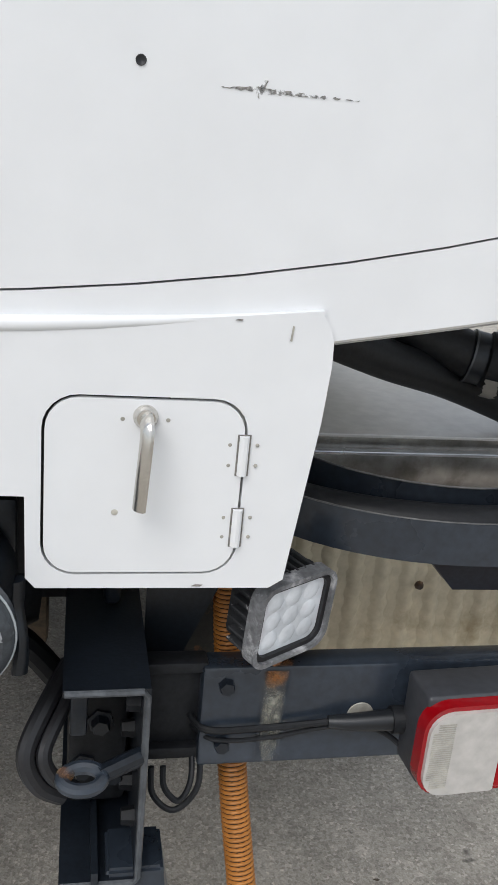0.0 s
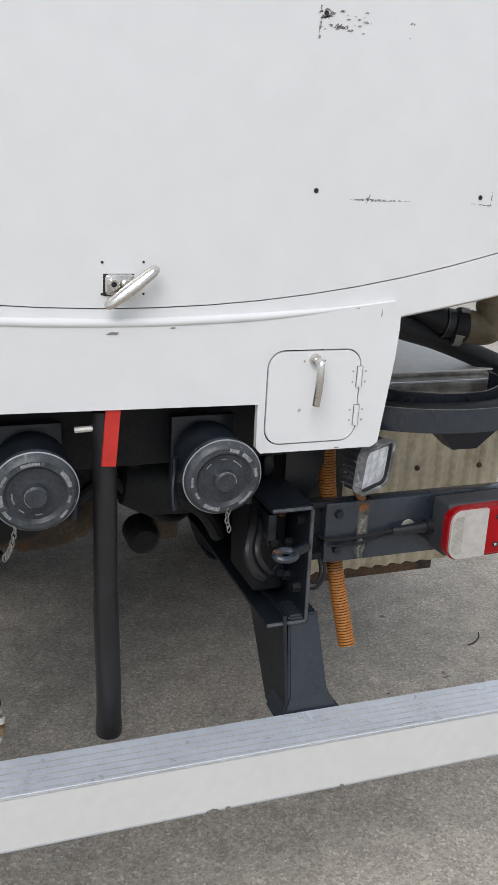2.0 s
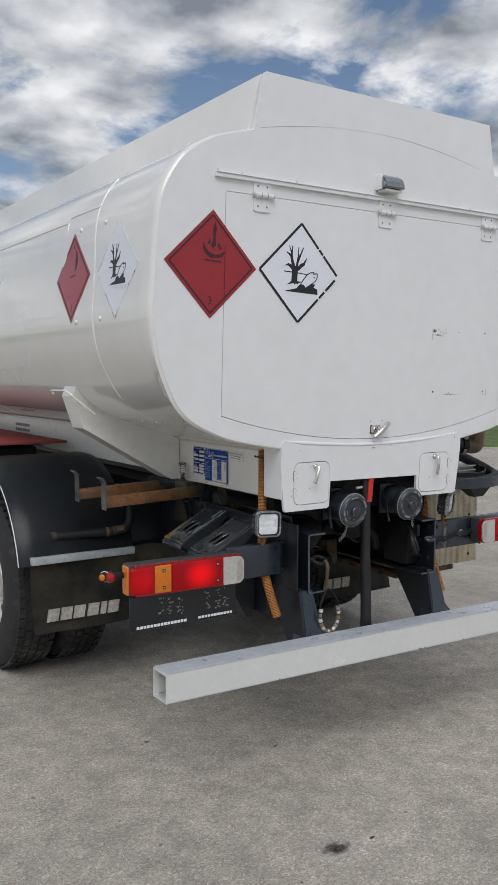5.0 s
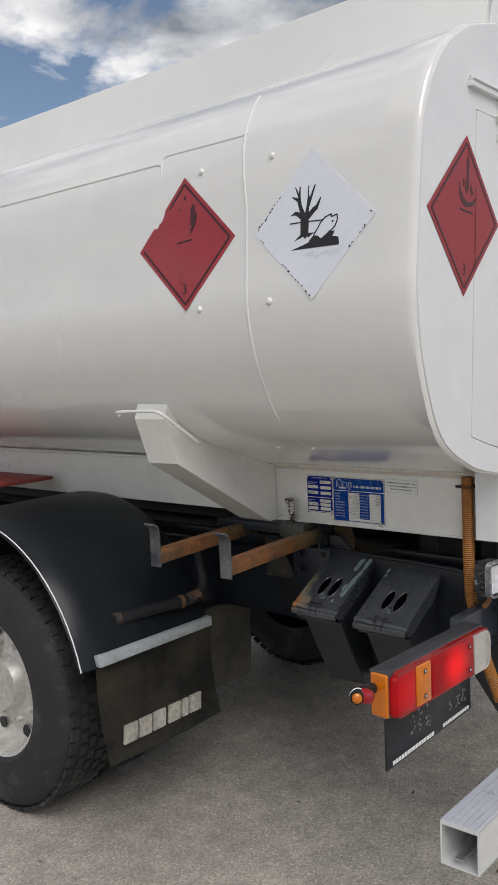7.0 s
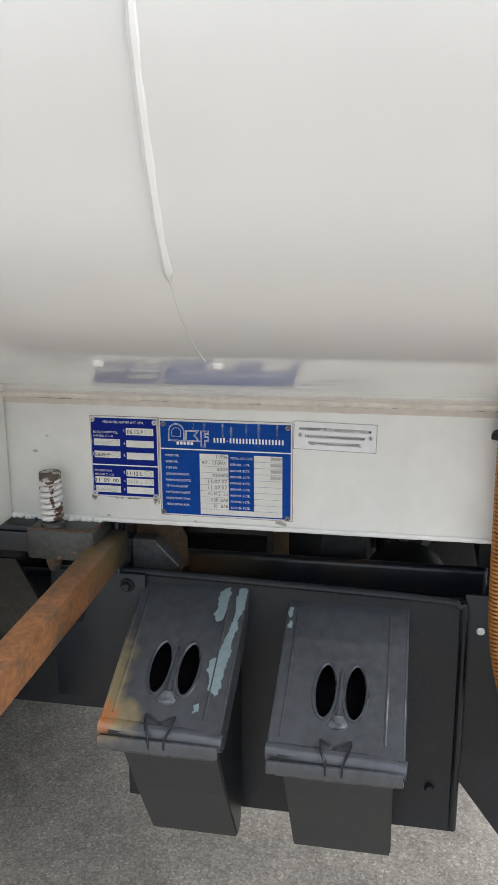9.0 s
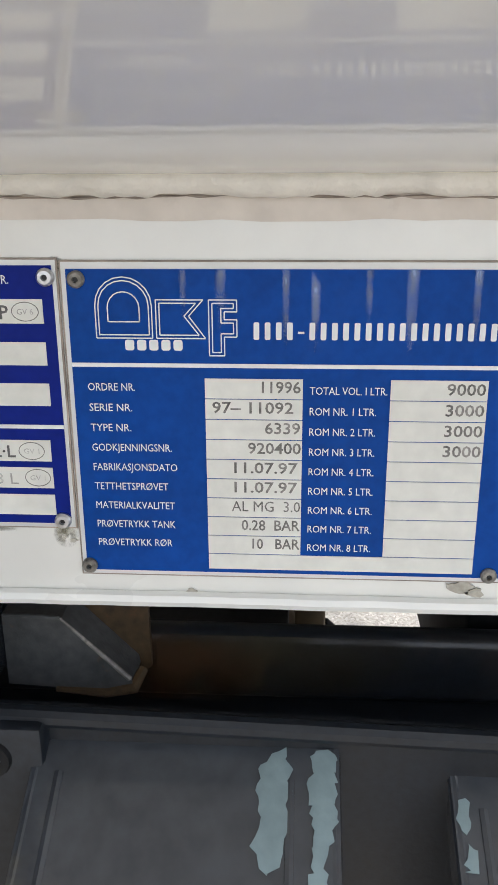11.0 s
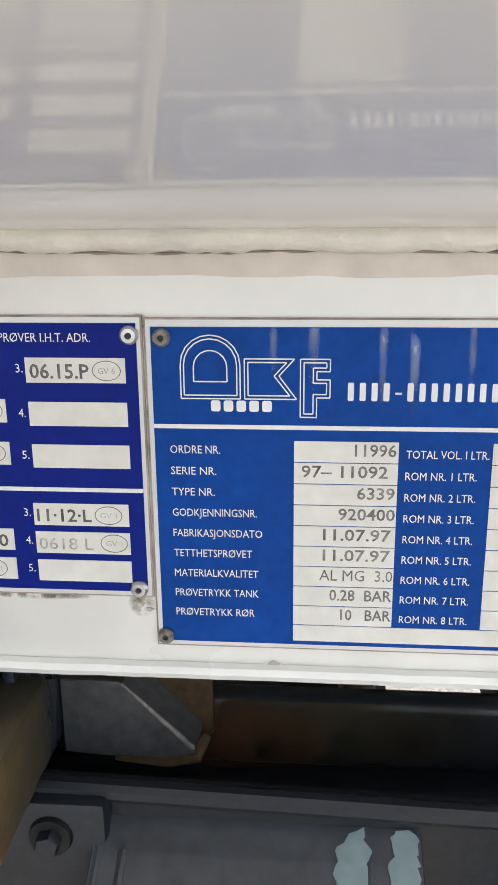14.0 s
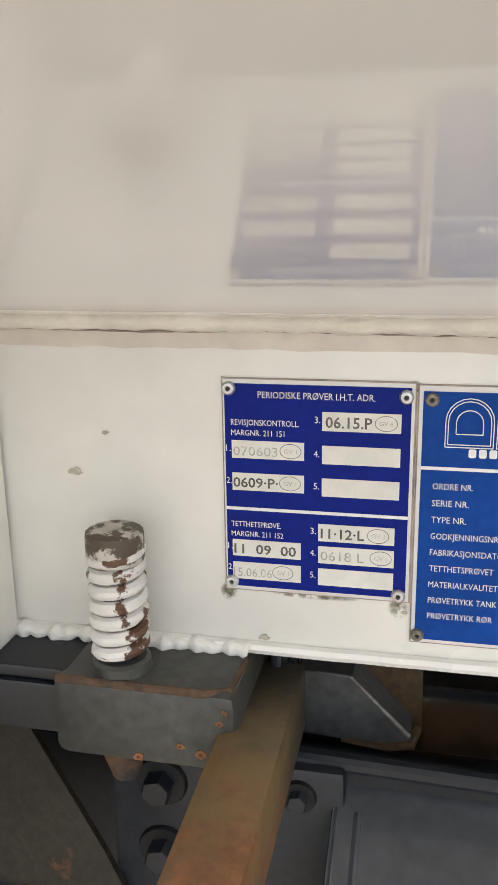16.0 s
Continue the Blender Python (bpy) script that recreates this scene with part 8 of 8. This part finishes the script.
pts = [(0.52, 0.20, 1.385), (0.63, 0.235, 1.348), (0.755, 0.285, 1.302), (0.868, 0.322, 1.268), (0.985, 0.334, 1.225), (1.085, 0.328, 1.184), (1.122, 0.280, 1.150), (1.072, 0.196, 1.136), (0.97, 0.148, 1.130), (0.85, 0.132, 1.128), (0.71, 0.160, 1.128), (0.61, 0.222, 1.130), (0.575, 0.31, 1.134), (0.60, 0.40, 1.142)]
part("hose_run", tube(smooth_path(pts, 8), 0.0275, 18), RUBBER, hose)

for k, (x, y, z) in enumerate(((0.862, 0.3015, 1.2935), (0.876, 0.3012, 1.2865))):
    part("print_mark", tube([(x, y + 0.004, z + 0.003), (x + 0.002, y - 0.006, z - 0.006), (x + 0.008, y - 0.004, z - 0.006), (x + 0.009, y + 0.003, z + 0.0)], 0.0011, 5), STAMP, hose, "worn pale printed mark")
bend = smooth_path([(0.985, 0.263, 1.52), (0.986, 0.263, 1.42), (0.987, 0.262, 1.330), (0.986, 0.263, 1.312), (0.976, 0.266, 1.301), (0.953, 0.273, 1.300), (0.921, 0.284, 1.304)], 7)
elbow = part("pipe_elbow", tube(bend, 0.0405, 24), OLIVE, truck, "weathered olive pipe elbow with a hose coupling")
part("elbow_band", tube([(0.987, 0.262, 1.346), (0.987, 0.262, 1.360)], 0.0432, 24), OLIVE, elbow)
part("elbow_band", tube([(0.987, 0.262, 1.364), (0.986, 0.262, 1.45)], 0.0445, 24), OLIVE, elbow)
part("coupling_band", tube([(0.927, 0.282, 1.304), (0.920, 0.284, 1.304), (0.900, 0.291, 1.307), (0.897, 0.292, 1.3075)], [0.041, 0.0418, 0.040, 0.036], 22), DARK_LOW, elbow, "dark rubber sleeve of the coupling")
part("coupling_band", tube([(0.900, 0.291, 1.3068), (0.895, 0.293, 1.3075), (0.878, 0.299, 1.310), (0.874, 0.300, 1.3106)], [0.034, 0.0365, 0.0365, 0.033], 22), DARK, elbow, "dark coupling clamp")
part("coupling_band", tube([(0.880, 0.298, 1.310), (0.80, 0.322, 1.340), (0.68, 0.36, 1.388)], 0.032, 20), RUBBER, elbow)
part("clamp_rim", tube([(0.8785, 0.2985, 1.3098), (0.8760, 0.2992, 1.3103)], 0.0376, 24), EDGE_WORN, elbow, "thin worn clamp band")
# torn silver tape: a short open wrap and two loose ends
rnd_ = random.Random(4)
ax_ = Vector((0.922 - 0.898, 0.2833 - 0.2917, 1.304 - 1.3072)).normalized()
ua_ = ax_.cross(Vector((0, 0, 1))).normalized()
ub_ = ua_.cross(ax_).normalized()
for t0, t1, w0, w1, loose in ((0.9, 2.2, -0.006, 0.016, 0.0), (-1.5, -0.45, -0.010, 0.010, 0.008)):
    bm = bmesh.new()
    wrap = []
    for k in range(13):
        t = t0 + (t1 - t0) * k / 12
        mid = Vector((0.911, 0.2872, 1.3055)) + (0.0433 + loose * (12 - k) / 12) * (math.cos(t) * ua_ + math.sin(t) * ub_)
        wrap.append((bm.verts.new(mid + ax_ * (w0 + rnd_.uniform(-0.0025, 0.0025))), bm.verts.new(mid + ax_ * (w1 + rnd_.uniform(-0.003, 0.003)))))
    for (a, b), (c, d) in zip(wrap, wrap[1:]):
        bm.faces.new((a, b, d, c))
    bmesh.ops.solidify(bm, geom=list(bm.faces), thickness=0.0006)
    part("tape", bm, ALU_DIRTY, elbow, "torn silver tape")

# ---- litter on the concrete ----
twig = part("twig", tube(smooth_path([(1.488, 0.860, 0.006), (1.510, 0.866, 0.004), (1.535, 0.878, 0.005), (1.556, 0.893, 0.012), (1.560, 0.905, 0.022)], 5), [0.0022] * 8 + [0.0028] * 8 + [0.0022] * 5, 6), BLACK, None, "")
tagged(twig, "thin dark curved twig lying on the concrete", "twig")
part("oil_stain", plate([rounded(-0.86, -0.77, -0.64, -0.59, 0.05)], lambda u, v, d: Vector((u, v, 0.0035 - d)), 0.002), soft_stain("old_oil", (0.055, 0.052, 0.047), (-0.75, -0.68, 0.0), (0.070, 0.042, 0.5), 0.75, 25), bpy.data.objects["ground"], "dark round oil stain", smooth=False)
rnd = random.Random(12)
bm = bmesh.new()
for x, y in [(-0.455, 0.124), (0.009, 0.065), (1.053, 0.667)] + [(rnd.uniform(-3.0, 3.0), rnd.uniform(-3.0, 2.5)) for _ in range(26)]:
    s_, a_ = rnd.uniform(0.003, 0.008), rnd.uniform(0, 6.28)
    loop = [(x + s_ * r_ * math.cos(a_ + t) * 1.7, y + s_ * r_ * math.sin(a_ + t)) for t, r_ in ((0, 1.0), (0.9, 0.6), (1.9, 0.8), (3.1, 1.0), (4.1, 0.7), (5.2, 0.65))]
    plate([loop], lambda u, v, d: Vector((u, v, 0.004 - d + 0.15 * (u - x) * (1 if s_ > 0.0055 else -1))), 0.0012, bm)
tagged(part("leaf_litter", bm, RUST_TAN_DARK, None, "", smooth=False), "scattered dark dry leaf scraps on the concrete", "leaf litter", kind="stuff")
